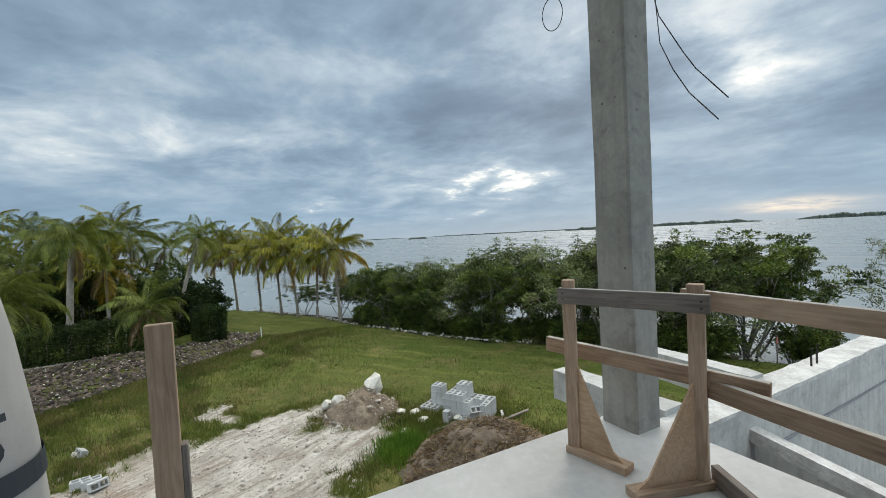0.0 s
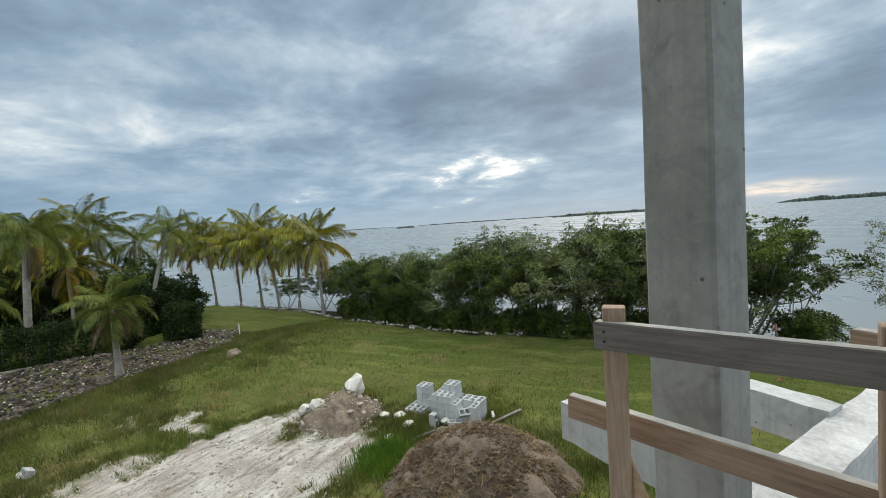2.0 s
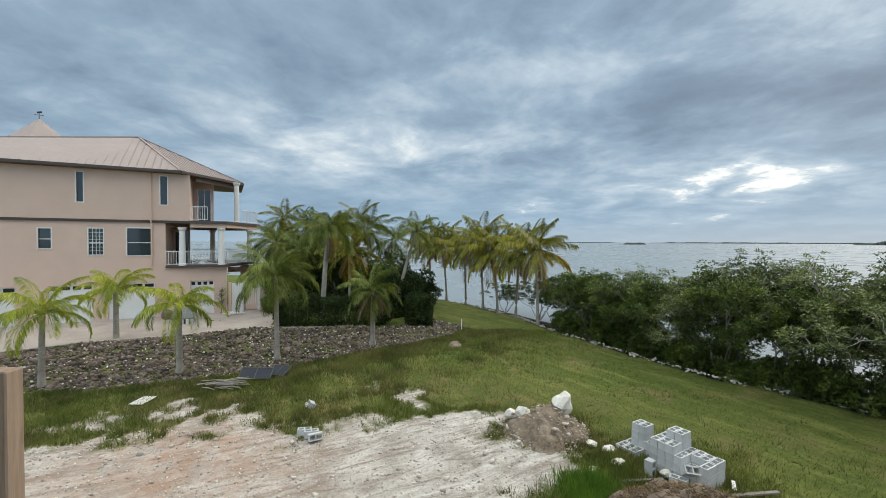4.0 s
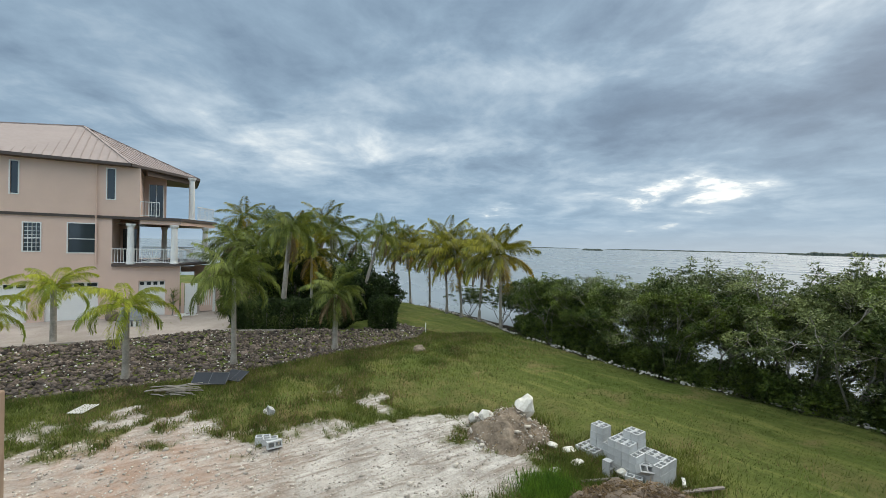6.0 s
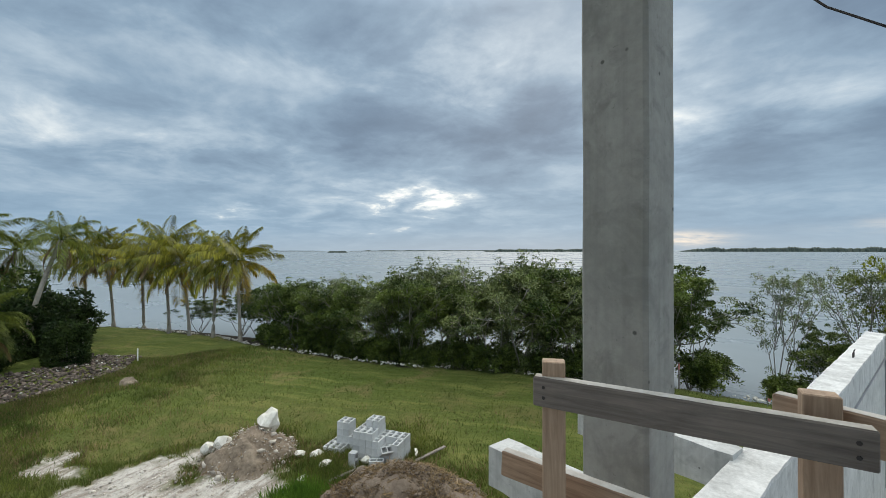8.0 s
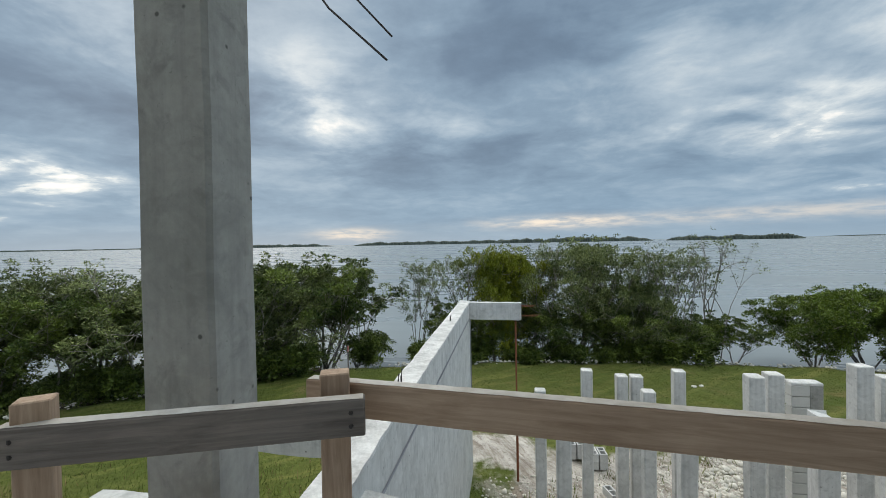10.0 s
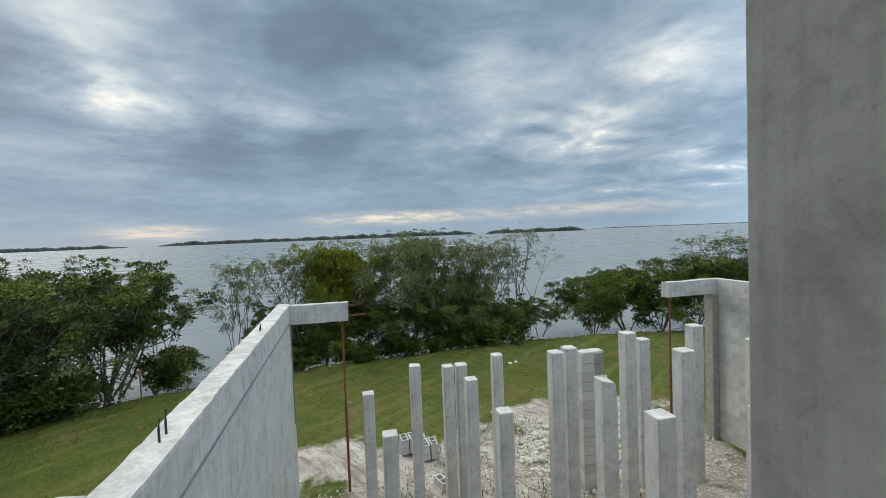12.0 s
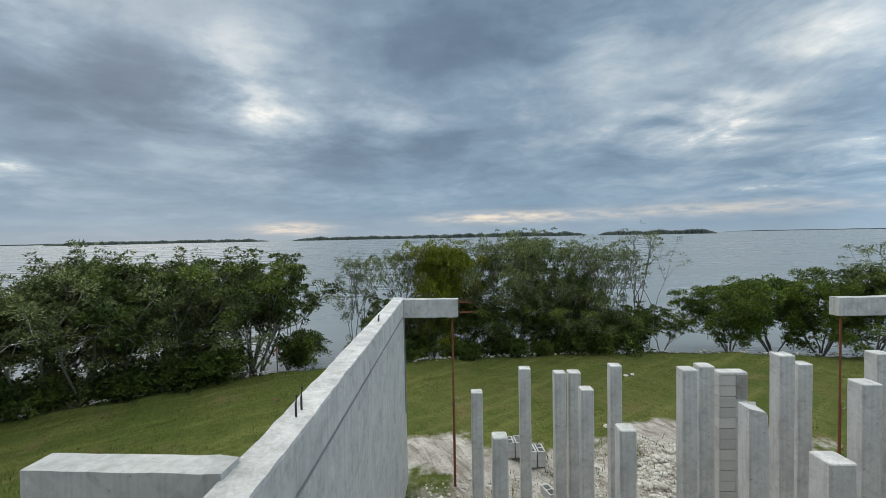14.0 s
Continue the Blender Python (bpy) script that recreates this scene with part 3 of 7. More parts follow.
SAND = [(-9.4, 2.4), (-10.8, 3.0), (-12.0, 2.6), (-13.1, 1.6), (-13.5, -1.0), (-12.8, -3.4), (-12.0, -4.6), (-13.3, -6.3), (-12.4, -8.4), (-11.8, -10.2),
        (-10.3, -12.5), (-3, -16), (-2, -6), (-3.5, -1), (-5.2, 1.5), (-7.0, 1.2)]
SAND_EAST = [(-1.0, 11.9), (0.2, 12.4), (1.7, 11.9), (2.8, 12.3), (3.8, 12.0), (5.2, 13.0), (6.6, 13.2), (9.5, 12.6), (10.0, 9), (9.9, -3), (-0.8, -3)]


def ground_level(x, y):
    """Height of the lawn, the rubble bank and the beach, for arrays."""
    d = poly_distance(x, y, SHORE)
    sea = ~inside(x, y, SHORE + [(120, -200), (-95, -200)])
    z = np.where(sea, -np.clip(d, 0, 12) * np.interp(x, (-10, -6), (0.2, 0.55)) - 0.1, 0.0)
    bank = inside(x, y, BERM_FOOT + BERM_TOP[::-1])
    up = poly_distance(x, y, BERM_FOOT) / (poly_distance(x, y, BERM_FOOT) + poly_distance(x, y, BERM_TOP) + 1e-6)
    z = np.where(bank, DRIVE_Z * up, z)
    high = inside(x, y, BERM_TOP + [(-27.5, -1), (-45, -8), (-60, -20), (-60, -60), (-15, -60)])
    z = np.where(high, DRIVE_Z, z)
    ripple = 0.05 * np.sin(x * 0.9 + 1.3 * np.sin(y * 0.5)) * np.cos(y * 0.8) + 0.03 * np.sin(2.3 * x + y * 1.7)
    return z + np.where(sea | high, 0.25, 1.0) * ripple


def fbm(x, y, scale, seed, octaves=4):
    """Smooth lattice noise, about 0 to 1, for arrays."""
    table = np.random.default_rng(seed).uniform(0, 1, (256, 256))
    total, amp, norm = np.zeros(np.shape(x)), 1.0, 0.0
    for k in range(octaves):
        u, v = np.asarray(x) * scale + 37.7 * k, np.asarray(y) * scale + 11.3 * k
        i, j = np.floor(u).astype(int), np.floor(v).astype(int)
        fu, fv = u - i, v - j
        fu, fv = fu * fu * (3 - 2 * fu), fv * fv * (3 - 2 * fv)
        at = lambda p, q: table[(i + p) % 256, (j + q) % 256]
        total += amp * ((at(0, 0) * (1 - fu) + at(1, 0) * fu) * (1 - fv) + (at(0, 1) * (1 - fu) + at(1, 1) * fu) * fv)
        norm += amp
        amp, scale = amp * 0.6, scale * 2.1
    return total / norm


def sand_cover(x, y):
    """How bare the ground is: 0 lawn, 1 crushed limestone."""
    best = np.full(np.shape(x), -9.0)
    for poly in (SAND, SAND_EAST):
        d = poly_distance(x, y, poly + poly[:1])
        best = np.maximum(best, np.where(inside(x, y, poly), d, -d))
    cover = np.clip(0.56 + best / 2.4, 0, 1.3)
    for cx, cy, rx, ry in ((-15.9, -3.0, 1.3, 1.0), (-15.4, -1.4, 0.9, 1.3), (-14.4, -0.6, 1.0, 0.8), (-13.6, -9.0, 1.6, 1.0), (-13.2, -5.6, 1.6, 0.9), (-12.8, -11.5, 1.6, 1.6), (-14.0, -7.2, 1.0, 1.2)):
        cover = np.maximum(cover, 0.44 * np.exp(-((x - cx) / rx) ** 2 - ((y - cy) / ry) ** 2))
    return np.clip(cover + ((fbm(x, y, 0.75, 5) - 0.5) * 1.6 + (fbm(x, y, 2.1, 6, 3) - 0.5) * 0.9) * np.clip(cover / 0.35, 0, 1), 0, 1)


def grow_ground():
    def axis(lo, hi, step):
        near = np.arange(lo, hi + 1e-6, step)
        steps = np.cumsum([step * 1.28 ** k for k in range(1, 36)])
        steps = steps[steps < 4200]
        return np.concatenate([(lo - steps)[::-1], near, hi + steps])
    xs, ys = axis(-42, 20, 0.25), axis(-27, 24, 0.25)
    X, Y = np.meshgrid(xs, ys, indexing="ij")
    Z = ground_level(X, Y)
    far = np.maximum(np.abs(X + 11) - 60, np.abs(Y) - 60)
    Z = np.where((far > 0) & (Z < 0), np.maximum(Z, -3.0) - 1.5, Z)
    nx, ny = X.shape
    rng = np.random.default_rng(4)
    fine = (np.abs(X + 11) < 31) & (np.abs(Y + 1.5) < 26)
    Z = Z + np.where(fine, rng.normal(0, 0.012, X.shape), 0)
    co = np.stack([X, Y, Z], -1).reshape(-1, 3).astype(np.float32)
    i, j = np.meshgrid(np.arange(nx - 1), np.arange(ny - 1), indexing="ij")
    a = (i * ny + j).ravel()
    faces = np.stack([a, a + ny, a + ny + 1, a + 1], -1).astype(np.int32)
    mesh = bpy.data.meshes.new("ground")
    mesh.vertices.add(len(co))
    mesh.vertices.foreach_set("co", co.ravel())
    mesh.loops.add(faces.size)
    mesh.loops.foreach_set("vertex_index", faces.ravel())
    mesh.polygons.add(len(faces))
    mesh.polygons.foreach_set("loop_start", np.arange(0, faces.size, 4, dtype=np.int32))
    mesh.polygons.foreach_set("loop_total", np.full(len(faces), 4, dtype=np.int32))
    mesh.update(calc_edges=True)
    mesh.shade_smooth()
    x, y = X.ravel(), Y.ravel()
    sand = sand_cover(x, y)
    dry = np.clip(1.15 - poly_distance(x, y, SAND + SAND[:1]) / 5.5, 0, 0.9)
    dry = np.maximum(dry, np.clip(1 - poly_distance(x, y, BERM_FOOT) / 2.5, 0, 0.8))
    dry = np.maximum(dry, np.clip(0.5 - np.abs(y - 16) / 10, 0, 1) * (x > -3))
    for cx, cy, rx, ry in ((-12.2, 10.2, 1.3, 0.6), (-9.6, 11.2, 1.2, 0.6), (-21.5, 2.6, 2.4, 1.2)):
        dry = np.maximum(dry, 0.9 * np.exp(-((x - cx) / rx) ** 2 - ((y - cy) / ry) ** 2))
    sea = ~inside(x, y, SHORE + [(120, -200), (-95, -200)])
    mud = np.where(sea, 1.0, np.clip(1 - poly_distance(x, y, SHORE) / 0.35, 0, 1))
    rosy = np.exp(-((x + 10.6) / 2.6) ** 2 - ((y + 6.8) / 3.2) ** 2)
    for key, value in (("sand", sand), ("dry", dry), ("mud", mud), ("rosy", rosy)):
        mesh.attributes.new(key, "FLOAT", "POINT").data.foreach_set("value", value.astype(np.float32))
    mesh.materials.append(M["ground"])
    tagged(new("ground", mesh), "mown lawn with bare crushed limestone patches sloping to the shore", "lawn", kind="structure")


grow_ground()
bm = bmesh.new()
bmesh.ops.create_circle(bm, cap_ends=True, segments=96, radius=4600)
bmesh.ops.translate(bm, verts=bm.verts, vec=(0, 0, SEA_Z))
single("water", bm, "water", "calm grey-blue sea reaching the horizon", "sea", kind="structure")


def far_shore():
    """Low mangrove islands on the horizon: yaw span, distance, height."""
    for k, (y0, y1, dist, high) in enumerate(((64.6, 67.2, 1150, 5.5), (24.8, 46.0, 1500, 11), (-2.5, 22.0, 1500, 14), (-16.9, 3.0, 1450, 17),
                                              (-31.2, -18.3, 1350, 14), (40, 64.3, 2600, 7), (67.5, 88, 3000, 6), (-55, -32, 3900, 6))):
        rng = random.Random(k)
        bm = bmesh.new()
        n = max(24, int(abs(y1 - y0) * 9))
        rows = []
        for i in range(n + 1):
            s = i / n
            yaw = y0 + (y1 - y0) * s
            taper = min(1, min(s, 1 - s) * 9 + 0.12)
            h = high * taper * (0.75 + 0.35 * noise.noise(Vector((yaw * 0.9, k * 7.1, 0))) + rng.uniform(-0.10, 0.10))
            row = []
            for dd, z in ((0, SEA_Z - 0.5), (8, h * 0.75), (30, h), (90, h * 0.8), (130, SEA_Z - 0.5)):
                p = facing(yaw, 0) * (dist + dd + rng.uniform(-4, 4))
                row.append(bm.verts.new((p.x, p.y, z)))
            rows.append(row)
        for a, b in zip(rows, rows[1:]):
            for i in range(4):
                bm.faces.new((a[i], b[i], b[i + 1], a[i + 1]))
        single("backdrop", bm, "far_trees", "low dark mangrove island far out on the sea", "island", kind="structure")


far_shore()


# ---- the unfinished house: slab, columns, walls ----
def terrace():
    bm = bmesh.new()
    extrude_poly(bm, [(-0.97, -7), (9.2, -7), (9.2, 1.74), (-0.97, 1.74)], SLAB_Z - 0.28, SLAB_Z)
    bmesh.ops.bevel(bm, geom=bm.edges[:], offset=0.008, segments=1, affect="EDGES")
    single("floor", bm, "slab", "bare pale grey concrete terrace slab", "floor", kind="structure")
    single("ceiling", cube((-0.60, -7, SLAB_Z + 3.3), (9.2, 1.6, SLAB_Z + 3.55)), "column", "cast concrete slab over the terrace", "ceiling", kind="structure")
    single("wall_back", cube((-0.97, -7.25, 0), (9.2, -7, SLAB_Z + 3.3)), "block", "plain block wall at the back of the terrace", "wall", kind="structure")
    single("wall_under_slab", cube((-0.75, -6.9, -0.1), (9.1, 1.30, SLAB_Z - 0.28)), "block", "block wall below the terrace slab", "wall", kind="structure")


def cast_column(name, x0, y0, x1, y1, z0, z1, label, seed=0, mat="column"):
    bm = bmesh.new()
    n = 14
    rings = []
    for k in range(n + 1):
        z = z0 + (z1 - z0) * k / n
        c = 0.014
        row = []
        for x, y in ((x0 + c, y0), (x1 - c, y0), (x1, y0 + c), (x1, y1 - c), (x1 - c, y1), (x0 + c, y1), (x0, y1 - c), (x0, y0 + c)):
            w = 0.004 * noise.noise(Vector((x * 3 + seed, y * 3, z * 2.2)))
            row.append(bm.verts.new((x + w, y + w, z)))
        rings.append(row)
    for a, b in zip(rings, rings[1:]):
        for i in range(8):
            bm.faces.new((a[i], a[(i + 1) % 8], b[(i + 1) % 8], b[i]))
    bm.faces.new(rings[0][::-1])
    bm.faces.new(rings[-1])
    ob = single(name, bm, mat, label, "column")
    return ob


terrace()
corner_column = cast_column("concrete_column", -0.93, 1.475, -0.668, 1.70, SLAB_Z, SLAB_Z + 3.3, "rough grey cast concrete column at the slab corner")
# the near column is shaded by its darker base colour
near_column = cast_column("concrete_column", 1.338, 1.40, 1.65, 1.669, SLAB_Z, SLAB_Z + 3.3, "smooth grey cast concrete column at the terrace edge", 5, "shaded_column")

WALL_A, WALL_B, WALL_W, WALL_TOP = Vector((-0.98, 2.05)), Vector((-1.115, 10.52)), 0.24, 4.30


def side_wall():
    d = (WALL_B - WALL_A).normalized()
    n = Vector((d.y, -d.x))                       # to the east, the face that shows
    e0, e1 = WALL_A + n * WALL_W, WALL_B + n * WALL_W
    w = thing("wall_west", (0, 0, 0), "long wall coated in pale cement with a rough white top", "wall", kind="structure")
    bm = bmesh.new()
    extrude_poly(bm, [WALL_A, e0, e1, WALL_B], -0.1, WALL_TOP - 0.035)
    part("wall_body", bm, "stucco", w)
    bm = bmesh.new()
    g = 0.006
    extrude_poly(bm, [WALL_A - n * g, e0 + n * g, e1 + n * g, WALL_B - n * g], WALL_TOP - 0.035, WALL_TOP)
    roughen(bm, 0.012, 6.0, 0)
    bmesh.ops.subdivide_edges(bm, edges=[e for e in bm.edges if e.calc_length() > 2], cuts=60, use_grid_fill=True)
    roughen(bm, 0.014, 5.0)
    part("wall_cap", bm, "topping", w, "rough white cement bedding")
    # conduit that runs up the inner face, and the edge strip at its far end
    face = lambda s, z, o=0.012: (*(e0 + d * s + n * o), z)
    length = (e1 - e0).length
    bm = tube(bmesh.new(), [face(0.9, 3.88), face(4.0, 3.90), face(length - 0.32, 3.92)], 0.011, 6)
    part("conduit", bm, "steel", w, "thin grey conduit")
    bm = bmesh.new()
    prism(bm, face(length - 0.2, 1.7, 0.012), face(length - 0.2, 3.95, 0.012), 0.03, 0.02)
    part("edge_strip", bm, "steel", w)
    return n, d


side_normal, side_dir = side_wall()


def lintel(name, p, q, high, deep, label):
    bm = prism(bmesh.new(), p, q, deep, high)
    bmesh.ops.subdivide_edges(bm, edges=[e for e in bm.edges if e.calc_length() > 0.6], cuts=8, use_grid_fill=True)
    roughen(bm, 0.012, 7.0)
    return single(name, bm, "stucco", label, "beam")


lintel("concrete_lintel", (-1.08, 10.41, 4.08), (0.36, 10.36, 4.08), 0.40, 0.22, "short white cement-coated lintel ending in bare steel")
lintel("concrete_lintel", (9.82, 10.13, 4.06), (8.26, 10.07, 4.06), 0.38, 0.22, "short white cement-coated lintel ending in bare steel")
# the angled bond beam that leaves the wall
lintel("bond_beam", (-0.99, 3.47, 4.20), (-2.23, 3.50, 4.20), 0.28, 0.20, "cement-coated bond beam jutting out from the wall")
lintel("bond_beam", (-0.98, 2.28, 4.20), (-2.14, 2.26, 4.20), 0.28, 0.21, "cement-coated bond beam ending freely over the lawn")


def bars():
    for i, (x, y, z) in enumerate(((0.36, 10.30, 4.2), (0.36, 10.42, 4.2), (0.36, 10.36, 3.95), (0.36, 10.44, 3.95))):
        bm = tube(bmesh.new(), [(x - 0.3, y, z), (x + 0.28 + 0.05 * i, y, z + 0.01 * i)], 0.007, 6)
        single("rebar", bm, "rust", "short rusty reinforcing bar sticking out of a lintel", "rebar", group="bars in the lintel")
    for s, dz in ((2.18, 0.17), (2.30, 0.19), (5.8, 0.10), (5.87, 0.10)):
        p = WALL_A + side_dir * s + side_normal * 0.12
        bm = tube(bmesh.new(), [(p.x, p.y, WALL_TOP - 0.1), (p.x, p.y, WALL_TOP + dz * 0.55), (p.x + 0.01, p.y, WALL_TOP + dz)], 0.009, 7)
        single("rebar", bm, "wire", "dark reinforcing bar standing out of the wall top", "rebar", group="bars in the wall")


bars()


def prop(x, y, z1, seed):
    t = thing("steel_prop", (x, y, 0), "thin rusty adjustable steel prop under a lintel", "prop")
    zm = z1 * 0.52
    part("outer_tube", tube(bmesh.new(), [(0, 0, -0.05), (0, 0, zm)], 0.030, 10), "rust", t)
    part("inner_tube", tube(bmesh.new(), [(0, 0, zm), (0, 0, z1 - 0.01)], 0.022, 10), "rust", t)
    part("head_plate", cube((-0.06, -0.06, z1 - 0.012), (0.06, 0.06, z1)), "rust", t)
    bm = bmesh.new()
    ring = [(0.07 + 0.055 * math.cos(a), 0, zm - 0.06 + 0.09 * math.sin(a)) for a in np.linspace(0.6, 5.7, 12)]
    tube(bm, ring, 0.006, 5)
    part("pin", bm, "steel", t)


prop(0.22, 10.37, 3.88, 0)
prop(8.40, 10.08, 3.87, 1)


def pier(x, y, top, w=0.22, d=0.22, chipped=False, seed=0):
    """A cast stub column with chamfered edges and a white cement cap."""
    t = thing("stub_column", (x, y, 0), "pale cast concrete stub column standing in the sand" if not chipped else "pale concrete stub column with a broken top", "column", group="stub columns")
    c, a, b = 0.022, w / 2, d / 2
    ring = [(-a + c, -b), (a - c, -b), (a, -b + c), (a, b - c), (a - c, b), (-a + c, b), (-a, b - c), (-a, -b + c)]
    bm = bmesh.new()
    rows = []
    for z in np.linspace(-0.2, top - 0.014, 9):
        rows.append([bm.verts.new((px + 0.005 * noise.noise(Vector((z * 2, px * 4 + seed, 1))), py + 0.005 * noise.noise(Vector((z * 2, seed, py * 5))), z)) for px, py in ring])
    if chipped:
        for k in (1, 2, 3):
            rows[-1][k].co.z -= 0.05 + 0.05 * (k == 2)
            rows[-1][k].co.x -= 0.03
    for r0, r1 in zip(rows, rows[1:]):
        for k in range(8):
            bm.faces.new((r0[k], r0[(k + 1) % 8], r1[(k + 1) % 8], r1[k]))
    bm.faces.new(rows[-1])
    part("shaft", bm, "pale", t)
    if not chipped:
        bm = bmesh.new()
        lo = [bm.verts.new((px * 1.012, py * 1.012, top - 0.014)) for px, py in ring]
        hi = [bm.verts.new((px * (0.95 + 0.03 * noise.noise(Vector((k * 1.7, seed, 0)))), py * (0.95 + 0.03 * noise.noise(Vector((k * 2.3, seed, 7)))), top + 0.008 * noise.noise(Vector((k, seed, 3))))) for k, (px, py) in enumerate(ring)]
        for k in range(8):
            bm.faces.new((lo[k], lo[(k + 1) % 8], hi[(k + 1) % 8], hi[k]))
        bm.faces.new(hi)
        part("cap", bm, "topping", t, "rough white cement cap")
    t.rotation_euler = (0, 0, radians(2.2 * math.sin(seed * 2.7)))
    return t


PIERS = [(0.68, 8.70, 2.81, 0.21), (0.92, 6.81, 2.90, 0.21), (1.60, 8.93, 3.17, 0.21), (2.35, 9.35, 2.95, 0.22), (2.66, 9.45, 2.92, 0.24), (2.50, 8.10, 3.08, 0.21),
         (3.38, 9.20, 3.13, 0.22), (2.59, 6.66, 3.08, 0.22), (4.11, 7.99, 3.44, 0.24), (4.61, 8.39, 3.37, 0.25), (5.70, 8.08, 3.64, 0.25), (6.64, 8.88, 3.24, 0.25),
         (4.56, 5.84, 3.11, 0.30), (6.15, 7.16, 3.50, 0.27), (7.78, 8.65, 3.49, 0.27), (8.18, 7.55, 3.40, 0.27), (6.00, 5.54, 3.13, 0.30)]
for k, (x, y, top, w) in enumerate(PIERS):
    pier(x, y, top, w, w, seed=k)
pier(4.43, 6.90, 3.28, 0.27, 0.27, chipped=True, seed=30)


# ---- guard rails on the terrace ----
RAIL_Z = 5.405


def guard_rail():
    r = thing("guard_rail", (-0.75, 1.0, SLAB_Z), "makeshift guard rail of sawn pine on plywood gussets", "railing")
    o = Vector((-0.75, 1.0, SLAB_Z))
    L = lambda x, y, z: Vector((x, y, z)) - o
    board("post", L(-0.735, 1.040, SLAB_Z), L(-0.735, 1.040, 5.435), 0.065, 0.05, "lumber", r, up=(0.61, -0.79, 0))
    board("post", L(-0.19, 1.300, SLAB_Z), L(-0.19, 1.300, 5.43), 0.07, 0.05, "lumber", r, up=(0.38, -0.92, 0))

    def rail(p, q, high, mat):
        """A rail with the pale dust that lies along its upper edge."""
        p, q = L(*p), L(*q)
        ob = board("rail", p, q, 0.038, high, mat, r)
        n = int((q - p).length / 0.03)
        rng = random.Random(int(abs(p.x) * 1000))
        bm = bmesh.new()
        lo, hi = [], []
        for k in range(n + 1):
            x = 0.004 + ((q - p).length - 0.008) * k / n
            lo.append(bm.verts.new((x, -0.0175 + rng.uniform(0, 0.003), high / 2 + 0.0012)))
            hi.append(bm.verts.new((x, 0.0175 - rng.uniform(0, 0.003), high / 2 + 0.0012)))
        for k in range(n):
            bm.faces.new((lo[k], lo[k + 1], hi[k + 1], hi[k]))
        d = new("dust", finish("dust", bm, "dusty_wood"))
        d.parent = ob
        tagged(d, "pale bleached upper edge")

    rail((-0.771, 0.999, 5.350), (-0.092, 1.244, 5.352), 0.084, "old_lumber")
    rail((-0.988, 1.095, 5.022), (0.06, 1.400, 4.972), 0.085, "brown_lumber")
    rail((-0.285, 1.352, 5.352), (1.70, 1.152, 5.342), 0.087, "lumber")
    rail((-0.21, 1.345, 4.94), (1.70, 1.15, 4.89), 0.085, "brown_lumber")
    board("post", L(1.62, 1.21, SLAB_Z), L(1.62, 1.21, 5.44), 0.05, 0.089, "lumber", r, up=(1, 0, 0))
    for x, y, dx, dy in ((-0.735, 1.045, 0.275, 0.06), (-0.19, 1.300, -0.10, -0.32)):
        a, b = Vector((x, y)), Vector((x + dx, y + dy))
        board("foot", L(x - dx * 0.12, y - dy * 0.12, SLAB_Z + 0.02), L(b.x + dx * 0.1, b.y + dy * 0.1, SLAB_Z + 0.02), 0.089, 0.04, "lumber", r)
        bm = bmesh.new()
        d = (b - a).normalized()
        n = Vector((-d.y, d.x)) * 0.006
        tri = [(*(a + d * 0.03), SLAB_Z + 0.04), (*b, SLAB_Z + 0.04), (*(b - d * 0.06), SLAB_Z + 0.08), (*(a + d * 0.03), SLAB_Z + 0.50)]
        lo = [bm.verts.new(Vector((px - n.x, py - n.y, pz)) - o) for px, py, pz in tri]
        hi = [bm.verts.new(Vector((px + n.x, py + n.y, pz)) - o) for px, py, pz in tri]
        bm.faces.new(lo)
        bm.faces.new(hi[::-1])
        for k in range(4):
            bm.faces.new((lo[k], lo[(k + 1) % 4], hi[(k + 1) % 4], hi[k]))
        part("gusset", bm, "ply", r, "triangular plywood gusset")
    board("kicker", L(-0.17, 1.375, SLAB_Z + 0.047), L(0.50, 1.02, SLAB_Z + 0.047), 0.038, 0.09, "old_lumber", r)
    for x, y, z in ((-0.735, 0.992, 5.335), (-0.735, 0.992, 5.365), (-0.115, 1.215, 5.335), (-0.115, 1.215, 5.365)):
        bm = bmesh.new()
        tube(bm, [L(x, y - 0.002, z), L(x + 0.002, y + 0.012, z)], 0.005, 6)
        part("nail", bm, "wire", r)
    # second post, west side
    p = thing("rail_post", (-0.885, -0.862, SLAB_Z), "sawn pine rail post standing at the slab edge", "post")
    board("post", (0, 0, 0), (0, 0, 0.97), 0.089, 0.038, "lumber", p, up=(1, 0, 0))
    board("brace", (-0.012, 0.055, 0.0), (-0.012, 0.055, 0.50), 0.022, 0.05, "old_lumber", p, up=(1, 0, 0))


guard_rail()


def curb_beam():
    bm = prism(bmesh.new(), (-0.98, 2.9, 4.10), (0.9, 2.9, 3.78), 0.10, 0.10)
    single("stair_curb", bm, "topping", "white cement-coated curb sloping down beside the slab", "curb")
    bm = bmesh.new()
    v = [(-0.72, 2.86, 0), (0.9, 2.86, 0), (0.9, 2.86, 3.73), (-0.72, 2.86, 4.0)]
    lo, hi = [bm.verts.new(p) for p in v], [bm.verts.new((p[0], 2.94, p[2])) for p in v]
    bm.faces.new(lo)
    bm.faces.new(hi[::-1])
    for k in range(4):
        bm.faces.new((lo[k], lo[(k + 1) % 4], hi[(k + 1) % 4], hi[k]))
    single("stair_wall", bm, "stucco", "pale cement-coated wall under the sloping curb", "wall")


curb_beam()


